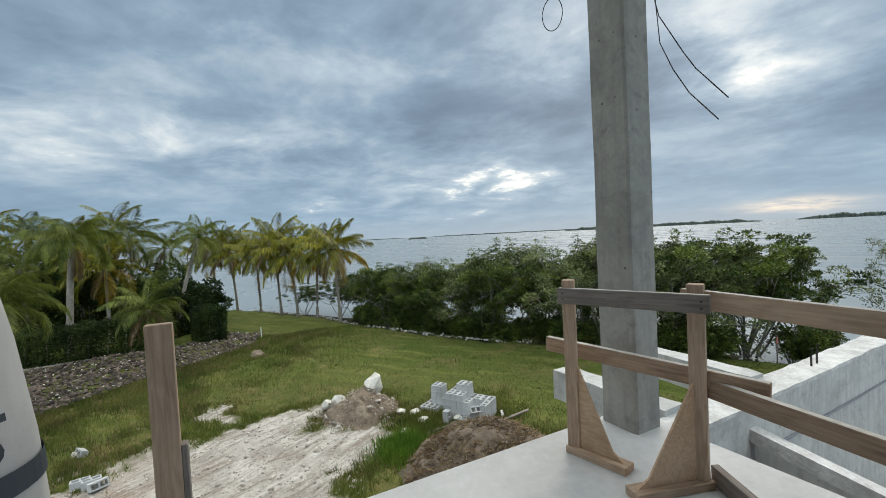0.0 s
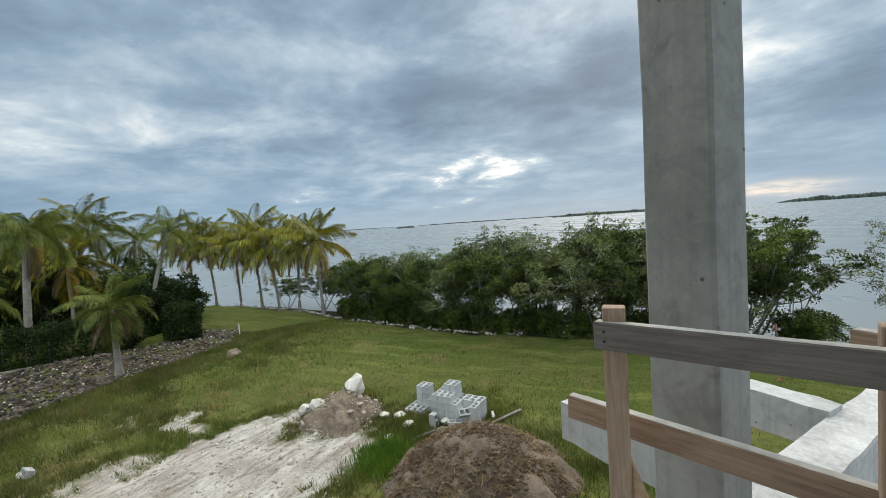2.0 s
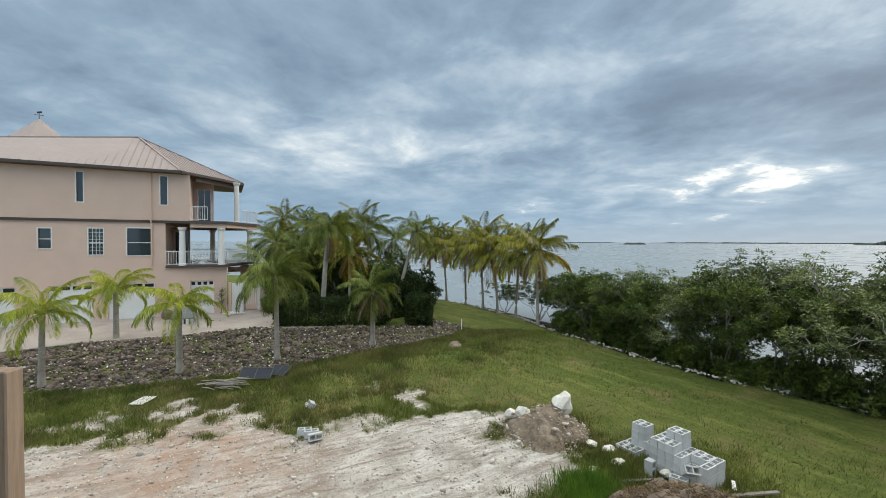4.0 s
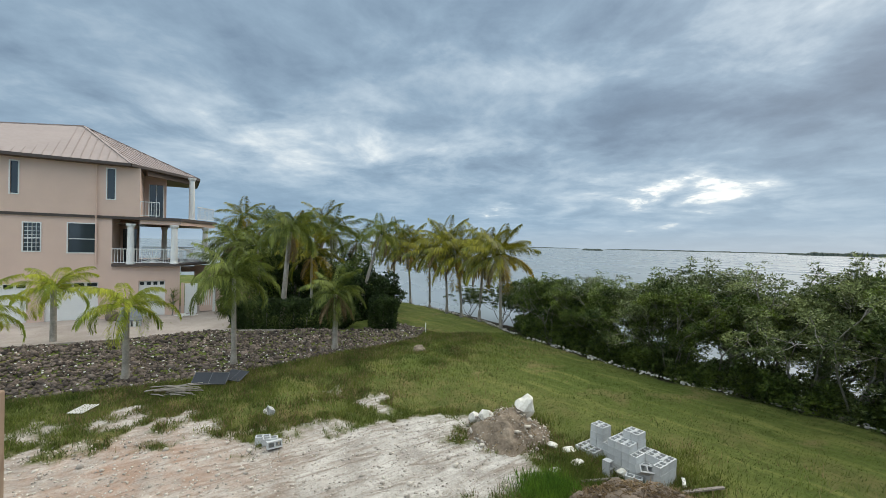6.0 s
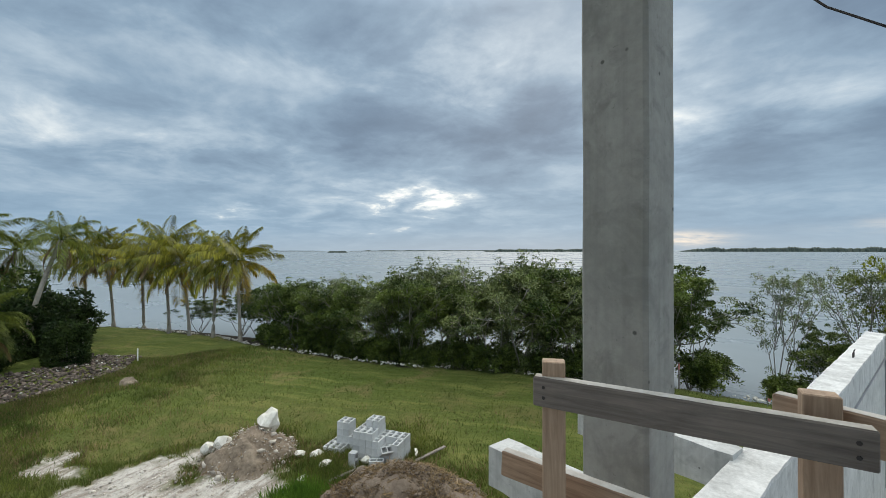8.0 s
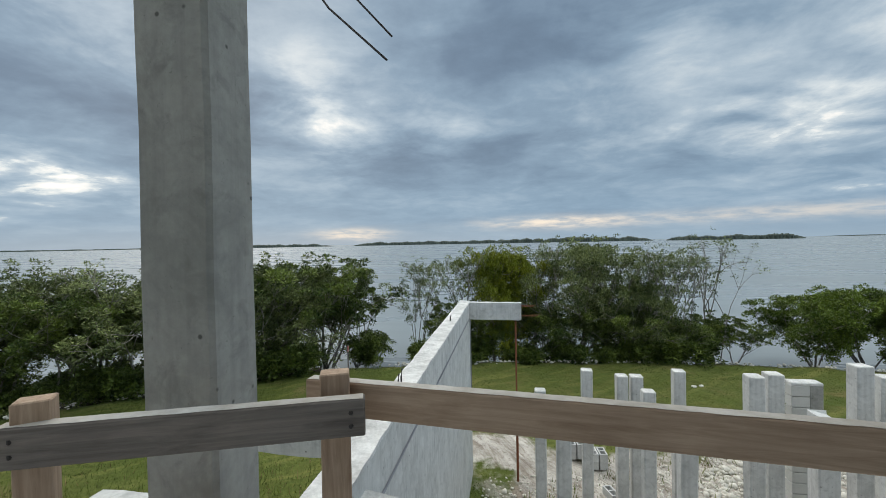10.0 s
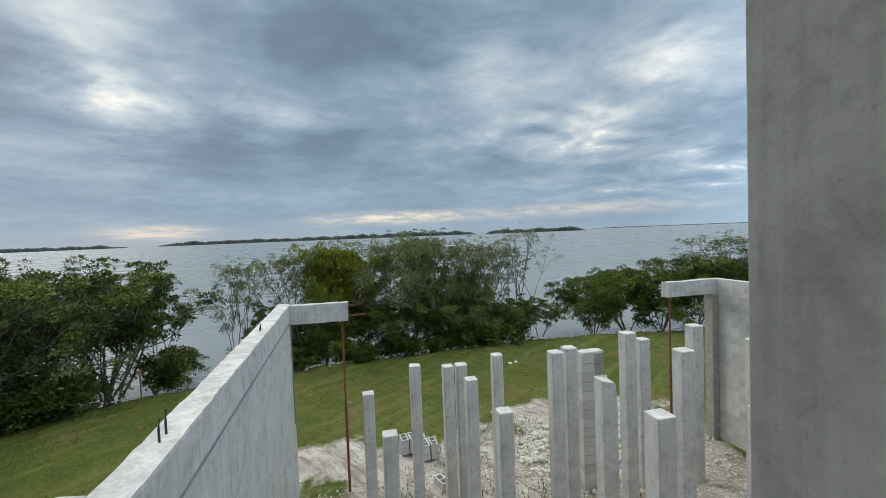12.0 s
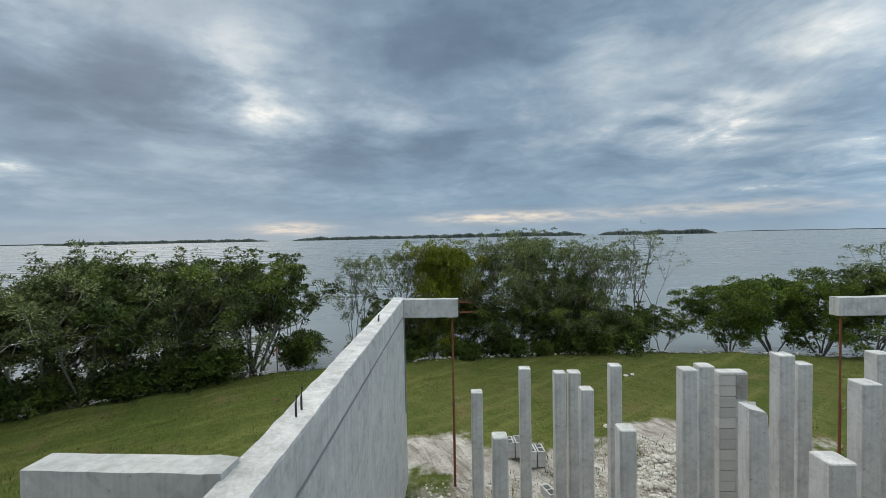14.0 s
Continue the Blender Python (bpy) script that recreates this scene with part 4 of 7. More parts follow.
def wires():
    for k, pts in enumerate((
            [(-0.47, 1.42, 7.77), (-0.42, 1.40, 7.0), (-0.365, 1.36, 6.62), (-0.275, 1.32, 6.45), (-0.17, 1.27, 6.30), (-0.008, 1.195, 6.132)],
            [(-0.48, 1.44, 7.77), (-0.46, 1.43, 7.0), (-0.40, 1.41, 6.78), (-0.265, 1.385, 6.54), (-0.19, 1.355, 6.43), (-0.03, 1.312, 6.240)])):
        single("hanging_wire", tube(bmesh.new(), pts, 0.0026, 6), "wire", "dark tie wire hanging loose from the slab above", "wire", group="hanging wires")
    loop = [(-0.97 + 0.055 * math.cos(a), 1.23 + 0.03 * math.cos(a), 7.03 + 0.10 * math.sin(a)) for a in np.linspace(1.4, 7.6, 22)]
    single("hanging_wire", tube(bmesh.new(), [(-0.58, 1.25, 7.78), (-0.75, 1.24, 7.3)] + loop, 0.0028, 5), "wire", "dark tie wire hanging in a loose coil", "wire", group="hanging wires")
    single("hanging_wire", tube(bmesh.new(), [(-0.25, 1.4, 7.77), (-0.24, 1.4, 7.1), (-0.215, 1.4, 6.85), (-0.20, 1.4, 7.05)], 0.0028, 5), "wire", "short dark tie wire bent back on itself", "wire", group="hanging wires")


wires()


def wrapped_bundle():
    """A tall white sack of building stuff at the slab edge; its print stays plain shapes."""
    b = thing("wrapped_bundle", (-0.72, -1.375, SLAB_Z), "tall white plastic-wrapped bundle with dark printed bands", "bundle")
    bm = bmesh.new()
    rows = []
    for z, r in ((0, 0.22), (0.3, 0.225), (0.7, 0.20), (1.0, 0.165), (1.25, 0.12), (1.4, 0.05)):
        rows.append([bm.verts.new((r * 1.1 * math.cos(k * math.tau / 20) * (1 + 0.03 * math.sin(k * 2.1 + z * 5)), r * math.sin(k * math.tau / 20), z)) for k in range(20)])
    for r0, r1 in zip(rows, rows[1:]):
        for k in range(20):
            bm.faces.new((r0[k], r0[(k + 1) % 20], r1[(k + 1) % 20], r1[k]))
    bm.faces.new(rows[-1])
    part("sack", bm, "bag", b, smooth=True)
    for z0, z1, ra, rb in ((0.575, 0.645, 0.213, 0.208),):
        bm = bmesh.new()
        lo = [bm.verts.new((1.1 * ra * math.cos(k * math.tau / 40) * 1.012, ra * math.sin(k * math.tau / 40) * 1.012, z0)) for k in range(40)]
        hi = [bm.verts.new((1.1 * rb * math.cos(k * math.tau / 40) * 1.012, rb * math.sin(k * math.tau / 40) * 1.012, z1)) for k in range(40)]
        for k in range(40):
            bm.faces.new((lo[k], lo[(k + 1) % 40], hi[(k + 1) % 40], hi[k]))
        part("printed_band", bm, "bag_print", b, "dark printed band")
    def on_sack(a0, a1, z0, z1, name, mat, n=10, oval=False, out=1.06):
        bm = bmesh.new()
        ring = []
        for k in range(n):
            u = k * math.tau / n
            cu, cv = (math.cos(u), math.sin(u)) if oval else ((1, 1, -1, -1)[k % 4], (-1, 1, 1, -1)[k % 4])
            a, z = radians((a0 + a1) / 2 + (a1 - a0) / 2 * cu), (z0 + z1) / 2 + (z1 - z0) / 2 * cv
            rr = np.interp(z, (0.3, 0.7, 1.0, 1.25), (0.225, 0.20, 0.165, 0.12)) * out
            ring.append(bm.verts.new((1.1 * rr * math.cos(a), rr * math.sin(a), z)))
        bm.faces.new(ring)
        part(name, bm, mat, b)
    on_sack(16, 58, 0.665, 0.765, "printed_oval", "bag_print", 18, True)
    on_sack(25, 49, 0.683, 0.747, "printed_oval", "bag", 18, True, 1.075)
    for k in range(5):
        on_sack(16 + k * 10, 23 + k * 10, 0.79, 0.812, "printed_bar", "bag_print", 4)


wrapped_bundle()


# ---- plants ----
def leaf_cloud(rng, centres, sizes, per, leaf, flat=0.42, squash=0.8):
    """Rosettes of leaves: each clump a flattened pad, thicker above, its leaves spread outwards."""
    out = []
    for (c, s) in zip(centres, sizes):
        n = int(per * s * s)
        d = rng.normal(size=(n, 3))
        d[:, 2] = np.where(rng.random(n) < 0.72, np.abs(d[:, 2]), d[:, 2])
        d /= np.linalg.norm(d, axis=1, keepdims=True)
        p = np.asarray(c) + d * (s * rng.uniform(0.25, 1.0, (n, 1)) ** 0.5) * (1, 1, squash)
        a = rng.normal(size=(n, 3)) * 0.6 + d
        a[:, 2] = a[:, 2] * 0.75 + 0.15
        a /= np.linalg.norm(a, axis=1, keepdims=True)
        up = np.array((0, 0, 1.0)) + rng.normal(size=(n, 3)) * 0.75
        u = np.cross(a, up)
        u /= np.linalg.norm(u, axis=1, keepdims=True) + 1e-9
        l = leaf * rng.uniform(0.65, 1.3, (n, 1))
        w = l * flat
        out.append(np.stack([p - u * w * 1.15, p + a * l * 1.9, p + u * w * 1.15], 1))
    return np.concatenate(out)


def branchy(rng, bm, start, height, spread, stems, r0, lean=0.25):
    """Forking stems. Returns the places of the twigs' ends."""
    tips = []
    def grow(p, d, length, r, level):
        q = p + d * length
        q.z = min(q.z, height * rng.uniform(0.72, 0.80))
        mid = p + d * length * 0.5 + Vector(rng.normal(0, 0.05, 3)) * length
        tube(bm, [p, mid, q], [r, r * 0.85, r * 0.68], 5 if level else 6, cap=False)
        if level >= 3 or length < 0.25:
            tips.append(q)
            return
        if level >= 1:
            tips.append(mid)
        for _ in range(2 + (rng.random() < 0.55)):
            nd = (d + Vector(rng.normal(0, 0.42, 3)) + Vector((0, 0, 0.10))).normalized()
            grow(q, nd, length * rng.uniform(0.55, 0.82), r * 0.62, level + 1)
    for _ in range(stems):
        a = rng.uniform(0, math.tau)
        d = Vector((math.cos(a) * lean * rng.uniform(0.4, 1.6), math.sin(a) * lean * rng.uniform(0.4, 1.6), 1)).normalized()
        grow(start + Vector((math.cos(a), math.sin(a), 0)) * 0.12 * spread, d, height * rng.uniform(0.30, 0.40), r0 * rng.uniform(0.6, 1.0), 0)
    return tips


def tree_kind(seed, height, wide, stems, clump, per, leaf, mat, name, label, bare=0.0, low=0.12, r0=0.06, lean=0.35, fill=0, belly=0.5, tufts=10, squash=0.8, spires=0):
    """A tree at the origin: stems with forks, and a ragged crown of leaves."""
    rng = np.random.default_rng(seed)
    t = thing(name, (0, 0, -60), label, "tree", group="shore trees")
    bm = bmesh.new()
    tips = branchy(rng, bm, Vector((0, 0, -0.3)), height * 1.18, 1.0, stems, r0, lean)
    part("trunk", bm, "bark", t, smooth=True)
    pts, sizes = [], []
    for p in tips:
        if p.z < height * low or rng.random() < bare:
            continue
        pts.append((p.x, p.y, min(p.z, height * rng.uniform(0.88, 1.04))))
        sizes.append(clump * rng.uniform(0.55, 1.25))
    for _ in range(fill):
        a, r, s = rng.uniform(0, math.tau), rng.uniform(0.25, 1) ** 0.5, rng.uniform(low, 0.9)
        out = wide * r * (0.55 + 0.45 * math.sin(math.pi * min(1, max(0, (s - low) / (1 - low) * (1 - belly) + belly * 0.6))))
        pts.append((out * math.cos(a), out * math.sin(a), s * height))
        sizes.append(clump * rng.uniform(0.6, 1.15))
    for _ in range(tufts):
        a, r = rng.uniform(0, math.tau), wide * rng.uniform(0, 0.8)
        pts.append((r * math.cos(a), r * math.sin(a), height * rng.uniform(0.86, 1.03)))
        sizes.append(clump * rng.uniform(0.35, 0.6))
    for _ in range(spires):                       # upright leaders that stand out of the crown
        a, r, high = rng.uniform(0, math.tau), wide * rng.uniform(0.1, 0.85), height * rng.uniform(0.94, 1.09)
        for q in np.linspace(height * 0.72, high, 7):
            k = (high - q) / (high - height * 0.72)
            pts.append((r * math.cos(a) + rng.normal(0, 0.06), r * math.sin(a) + rng.normal(0, 0.06), q))
            sizes.append(clump * (0.48 + 0.45 * k))
    ob = new("crown", quads("crown", leaf_cloud(rng, pts, sizes, per, leaf, squash=squash), mat))
    ob.parent = t
    return t


KINDS = [
    tree_kind(1, 4.5, 1.5, 6, 0.36, 1150, 0.056, "leaf_a", "mangrove_tree", "dense dark green mangrove on the shore", low=0.04, fill=92, spires=3),
    tree_kind(2, 4.5, 1.5, 6, 0.34, 1150, 0.048, "leaf_b", "buttonwood_tree", "dense grey-green buttonwood bush on the shore", low=0.05, lean=0.45, fill=100, spires=7),
    tree_kind(3, 4.6, 1.5, 6, 0.36, 1050, 0.062, "leaf_a", "mangrove_tree", "bushy mangrove with dark leathery leaves", low=0.06, lean=0.4, fill=85, spires=3),
    tree_kind(4, 4.9, 1.5, 5, 0.36, 1000, 0.068, "leaf_a", "mangrove_tree", "open mangrove with pale bare stems and leaf tufts", bare=0.12, low=0.40, lean=0.5, fill=40, squash=0.5),
    tree_kind(5, 5.8, 1.2, 5, 0.34, 620, 0.052, "leaf_b", "buttonwood_tree", "tall thin grey-green tree with airy crown", bare=0.12, low=0.20, lean=0.3, fill=26),
    tree_kind(6, 5.6, 1.4, 4, 0.46, 950, 0.066, "leaf_c", "mangrove_tree", "bright yellow-green leafy tree", low=0.16, lean=0.32, fill=68),
    tree_kind(7, 6.0, 2.1, 5, 0.42, 1000, 0.050, "leaf_b", "buttonwood_tree", "broad round-crowned grey-green tree", low=0.25, lean=0.55, r0=0.10, fill=125),
    tree_kind(8, 6.3, 0.9, 3, 0.26, 420, 0.052, "leaf_b", "sapling_tree", "sparse thin-stemmed tree with few leaves", bare=0.3, low=0.45, lean=0.22, tufts=4),
    tree_kind(9, 4.0, 1.9, 7, 0.40, 1000, 0.064, "leaf_d", "sea_grape_tree", "low rounded bright green shore tree", low=0.10, lean=0.6, fill=95),
    tree_kind(10, 1.7, 1.5, 6, 0.40, 560, 0.082, "leaf_a", "mangrove_shrub", "low dark mangrove shrub under the trees", low=0.05, lean=0.8, fill=34, r0=0.03, tufts=5),
]


def shore_point(s):
    """A place along the shore by its length from the west end of the row."""
    pts = SHORE[3:19]
    for (x0, y0), (x1, y1) in zip(pts, pts[1:]):
        l = math.hypot(x1 - x0, y1 - y0)
        if s <= l:
            k = s / l
            return Vector((x0 + (x1 - x0) * k, y0 + (y1 - y0) * k)), Vector((-(y1 - y0) / l, (x1 - x0) / l))
        s -= l
    return Vector(pts[-1]), Vector((0, 1))


def plant(kind, x, y, scale, turn, wide=1.0):
    src = KINDS[kind]
    z = float(ground_level(np.array([x]), np.array([y]))[0])
    src.scale = (scale * wide, scale * wide, scale)
    t = copy_thing(src, pose(x, y, max(z, -0.40), 0, 0, turn))
    return t


def shore_row():
    rng = random.Random(11)
    # west hedge of mangroves, thick and even
    for x, y, k, s in ((-30.5, 8.2, 3, 0.62), (-33.5, 7.5, 3, 0.55), (-36.5, 5.2, 3, 0.5), (-31.5, 9.3, 0, 0.62), (-29.2, 10.3, 3, 0.7), (-27.0, 10.4, 0, 0.75), (-25.6, 9.0, 2, 0.78), (-24.2, 11.2, 4, 0.8), (-23.2, 10.6, 0, 0.82),
                       (-21.6, 11.0, 2, 0.80), (-20.3, 12.6, 1, 0.92), (-18.9, 12.3, 0, 0.9), (-17.6, 13.2, 1, 0.92), (-16.9, 15.0, 4, 0.80), (-16.2, 14.2, 2, 0.9),
                       (-14.9, 15.2, 1, 0.95), (-13.7, 15.9, 1, 0.98), (-13.0, 17.4, 4, 0.78), (-12.5, 16.9, 2, 0.92), (-11.3, 17.8, 1, 1.0), (-10.4, 18.4, 1, 0.97), (-9.6, 20.2, 1, 0.95)):
        plant(k, x, y, s * rng.uniform(1.0, 1.26), rng.uniform(0, 360), rng.uniform(0.95, 1.1))
    for x, y in ((-22.5, 10.2), (-19.6, 11.6), (-17.0, 12.9), (-14.4, 14.6), (-12.1, 16.2), (-10.0, 17.8), (-4.0, 21.0), (-2.2, 21.0), (0.4, 20.9), (2.6, 21.2), (4.6, 21.3), (6.4, 21.4), (8.0, 21.6), (-26.4, 8.6), (-24.4, 9.8), (-21.0, 11.4), (-18.2, 12.5), (-15.7, 14.1), (-13.2, 15.8), (-11.0, 17.4), (-28.5, 8.2), (-23.4, 11.0), (-20.0, 12.9), (-16.4, 14.9), (-13.6, 17.0)):
        plant(9, x, y, rng.uniform(0.55, 0.95), rng.uniform(0, 360), rng.uniform(0.9, 1.2))
    # dense low growth under the taller group
    for x, y, k, s in ((-2.6, 22.3, 2, 0.52), (-0.6, 22.6, 0, 0.56), (1.6, 21.7, 2, 0.60), (3.6, 21.9, 0, 0.58), (5.4, 22.0, 2, 0.60), (7.2, 22.2, 0, 0.52), (8.8, 22.4, 2, 0.44)):
        plant(k, x, y, s, rng.uniform(0, 360), 1.25)
    # open mangroves beyond the column, then the taller group
    for x, y, k, s, w in ((-9.3, 20.4, 3, 1.08, 1.0), (-8.0, 20.9, 3, 0.98, 0.62), (-7.4, 21.2, 9, 0.8, 1.0), (-4.9, 21.6, 4, 0.86, 0.6), (-3.6, 22.0, 3, 0.62, 0.7), (-2.0, 21.6, 4, 0.92, 0.62), (-0.8, 21.2, 5, 1.0, 0.62), (0.2, 21.9, 5, 0.98, 0.66),
                          (1.6, 22.2, 4, 0.98, 0.7), (3.2, 22.2, 6, 0.98, 0.8), (4.6, 22.7, 6, 0.98, 0.85), (6.0, 22.2, 1, 0.9, 0.8), (7.0, 22.6, 4, 0.94, 0.7), (8.2, 22.4, 4, 0.88, 0.62),
                          (9.4, 22.4, 3, 0.50, 0.8), (9.9, 22.6, 7, 1.0, 0.8), (10.6, 22.5, 3, 0.42, 0.9), (14.2, 22.8, 8, 0.80, 0.9), (16.2, 22.6, 8, 0.86, 0.9), (18.2, 22.2, 8, 0.88, 0.9), (20.5, 22.0, 2, 0.86, 1.0),
                          (22.5, 21.6, 4, 0.9, 0.9), (24.8, 21.4, 8, 0.95, 1.0), (27.5, 20.8, 2, 0.9, 1.0)):
        plant(k, x, y, s * 1.05, rng.uniform(0, 360), w)


shore_row()
for k in KINDS:
    for o in (*k.children_recursive, k):
        bpy.data.objects.remove(o)


def frond(rng, length, rise, bend, leaflets, leaf_len, leaf_w, hang):
    """One feather leaf going out along +x: rise at its base, bend to its tip (degrees)."""
    sp = [np.zeros(3)]
    for i in range(14):
        e = radians(rise - bend * (i / 13) ** 1.3)
        sp.append(sp[-1] + np.array((math.cos(e), 0, math.sin(e))) * length / 14)
    sp = np.array(sp)
    out = []
    for i in range(leaflets):
        s = 0.14 + 0.86 * i / leaflets
        k = s * 14
        j = min(int(k), 13)
        p = sp[j] + (sp[j + 1] - sp[j]) * (k - j)
        d = sp[j + 1] - sp[j]
        d = d / np.linalg.norm(d)
        l = leaf_len * (0.30 + 0.70 * math.sin(math.pi * min(1, 0.18 + s * 0.80))) * rng.uniform(0.8, 1.15)
        for side in (-1, 1):
            v = d * rng.uniform(0.5, 0.9) + np.array((0, side * rng.uniform(0.55, 1.0), rng.uniform(-0.25, 0.35)))
            v = v / np.linalg.norm(v)
            m = p + v * l * 0.55 + np.array((0, 0, -hang * 0.22 * l))
            tip = p + v * l * 0.92 + np.array((0, 0, -hang * l))
            w = np.cross(v, np.array((0, 0, 1.0)))
            w = d * leaf_w if np.linalg.norm(w) < 0.2 else (w / np.linalg.norm(w) * 0.5 + d * 0.6) * leaf_w
            out.append(np.array([p - w * 0.6, m - w, tip, m + w]))
    return np.array(out), sp


def palm(x, y, z, height, trunk_r, lean, fronds, length, bend, leaf_mat, label, seed, dead=3, leaf_len=0.45, hang=0.45, yaw0=None, leaf_w=0.028, leaflets=44, low=-35, high=80):
    rng = np.random.default_rng(seed)
    t = thing("palm_tree", (x, y, z), label, "palm", group="palms")
    la = rng.uniform(0, math.tau) if yaw0 is None else radians(yaw0)
    pts, rad = [], []
    for i in range(17):
        s = i / 16
        pts.append((lean * s ** 1.5 * math.cos(la) * height, lean * s ** 1.5 * math.sin(la) * height, -0.15 + (height + 0.15) * s))
        rad.append(trunk_r * (1.55 - 0.55 * min(1, s * 7) if s < 0.15 else 1.0 - 0.28 * s) * (1 + 0.05 * (i % 2)))
    part("trunk", tube(bmesh.new(), pts, rad, 9), "palm_bark", t, smooth=True)
    top = np.array(pts[-1])
    for i in range(fronds + dead):
        is_dead = i >= fronds
        a = i * 2.39996 + rng.uniform(-0.25, 0.25)
        k = (i + 0.5) / fronds
        rise = low + (high - low) * k ** 0.9 + rng.uniform(-8, 8) if not is_dead else -rng.uniform(35, 65)
        f, spine = frond(rng, length * rng.uniform(0.82, 1.1) * (0.8 if is_dead else 1 - 0.25 * max(0, k - 0.7)), rise, bend * rng.uniform(0.75, 1.2) * (0.45 if is_dead else 1 - 0.35 * k), leaflets, leaf_len * (0.6 if is_dead else 1), leaf_w, hang)
        r = np.array(Matrix.Rotation(a, 3, "Z"))
        stalk = []
        for (p, q, w0, w1) in zip(spine, spine[1:], np.linspace(0.028, 0.006, 14), np.linspace(0.026, 0.004, 14)):
            for u in (np.array((0, 1, 0)), np.array((0, 0, 1))):
                stalk.append(np.array([p - u * w0, p + u * w0, q + u * w1, q - u * w1]))
        mat = "dead_frond" if is_dead else leaf_mat if (leaf_mat != "coco" or k > 0.3 or i % 3) else "yellow_frond"
        ob = new("frond", quads("frond", np.concatenate([f, np.array(stalk)]) @ r.T + top, mat))
        ob.parent = t
        if is_dead:
            tagged(ob, "hanging dry brown frond")
        elif mat == "yellow_frond":
            tagged(ob, "yellowing lower frond")
    return t


# row of coconut palms by the water
for k, (x, y, h, l) in enumerate(((-39.9, 0.0, 4.7, 0.08), (-37.9, 1.75, 4.3, 0.12), (-34.9, 3.06, 5.1, 0.05), (-32.7, 4.03, 4.3, 0.10), (-30.9, 5.14, 4.5, 0.07), (-28.4, 6.24, 4.4, 0.06), (-41.5, -1.6, 4.9, 0.06))):
    palm(x, y, -0.05, h + 0.75, 0.105, l, 22, 3.0, 70, "coco", "coconut palm with yellowing fronds beside the water", 40 + k, dead=2, leaf_len=0.85, leaf_w=0.026, leaflets=84, hang=0.75)
# feather palms on the rubble bank
palm(-15.85, -15.6, 0.05, 2.8, 0.12, 0.02, 16, 2.05, 115, "frond", "young feather palm with drooping green fronds", 61, dead=0, leaf_len=0.5, hang=0.7, leaf_w=0.015, leaflets=110, low=-5, high=75)
palm(-21.6, -17.3, 0.25, 2.85, 0.15, 0.02, 16, 2.15, 115, "frond", "young feather palm with drooping green fronds", 62, dead=0, leaf_len=0.5, hang=0.7, leaf_w=0.015, leaflets=110, low=-5, high=75)
palm(-17.5, -11.3, 0.1, 2.85, 0.13, 0.01, 15, 2.05, 115, "frond", "young feather palm with yellow-tipped fronds", 63, dead=0, leaf_len=0.5, hang=0.7, leaf_w=0.015, leaflets=110, low=-5, high=75)
palm(-19.5, -7.95, 0.1, 3.9, 0.12, 0.02, 20, 2.3, 110, "queen", "feather palm with plumed green fronds", 64, dead=0, leaf_len=0.62, hang=0.7, leaf_w=0.015, leaflets=110, low=-15, high=80)
palm(-26.4, -7.9, 0.4, 5.9, 0.17, 0.07, 16, 2.3, 130, "queen", "tall feather palm with arching grey-green fronds", 65, dead=2, leaf_len=0.75, hang=1.0, yaw0=80, leaf_w=0.016, leaflets=100, low=5, high=85)
palm(-22.3, -3.95, 0.2, 2.8, 0.14, 0.01, 18, 2.0, 100, "queen", "squat feather palm with hanging dry fronds", 66, dead=7, leaf_len=0.55, hang=0.6, leaf_w=0.015, leaflets=110, low=-20, high=80)
palm(-28.4, -3.5, 0.2, 6.1, 0.12, 0.24, 14, 2.1, 105, "queen", "leaning feather palm above the hedge", 67, dead=4, leaf_len=0.6, hang=0.5, yaw0=80, leaf_w=0.016, leaflets=90, low=-10)
for k, (x, y, h) in enumerate(((-30.0, -10.5, 4.4), (-31.6, -8.6, 5.0), (-32.0, -6.0, 4.9), (-34.0, -9.8, 5.6), (-30.8, -12.4, 4.2), (-35.5, -7.6, 5.6), (-33.0, -13.5, 5.0), (-29.2, -6.8, 3.6), (-36.5, -12.6, 5.4), (-38.0, -10.5, 6.0), (-33.6, -4.6, 4.6), (-38.5, -15.5, 6.0))):
    palm(x, y, 0.4, h + 0.3 + 0.5 * (k % 3), 0.11, 0.05, 17, 2.5, 84, "coco" if k % 2 else "queen", "palm in the neighbour's garden thicket", 80 + k, dead=2, leaf_len=0.75, leaf_w=0.025, leaflets=76)


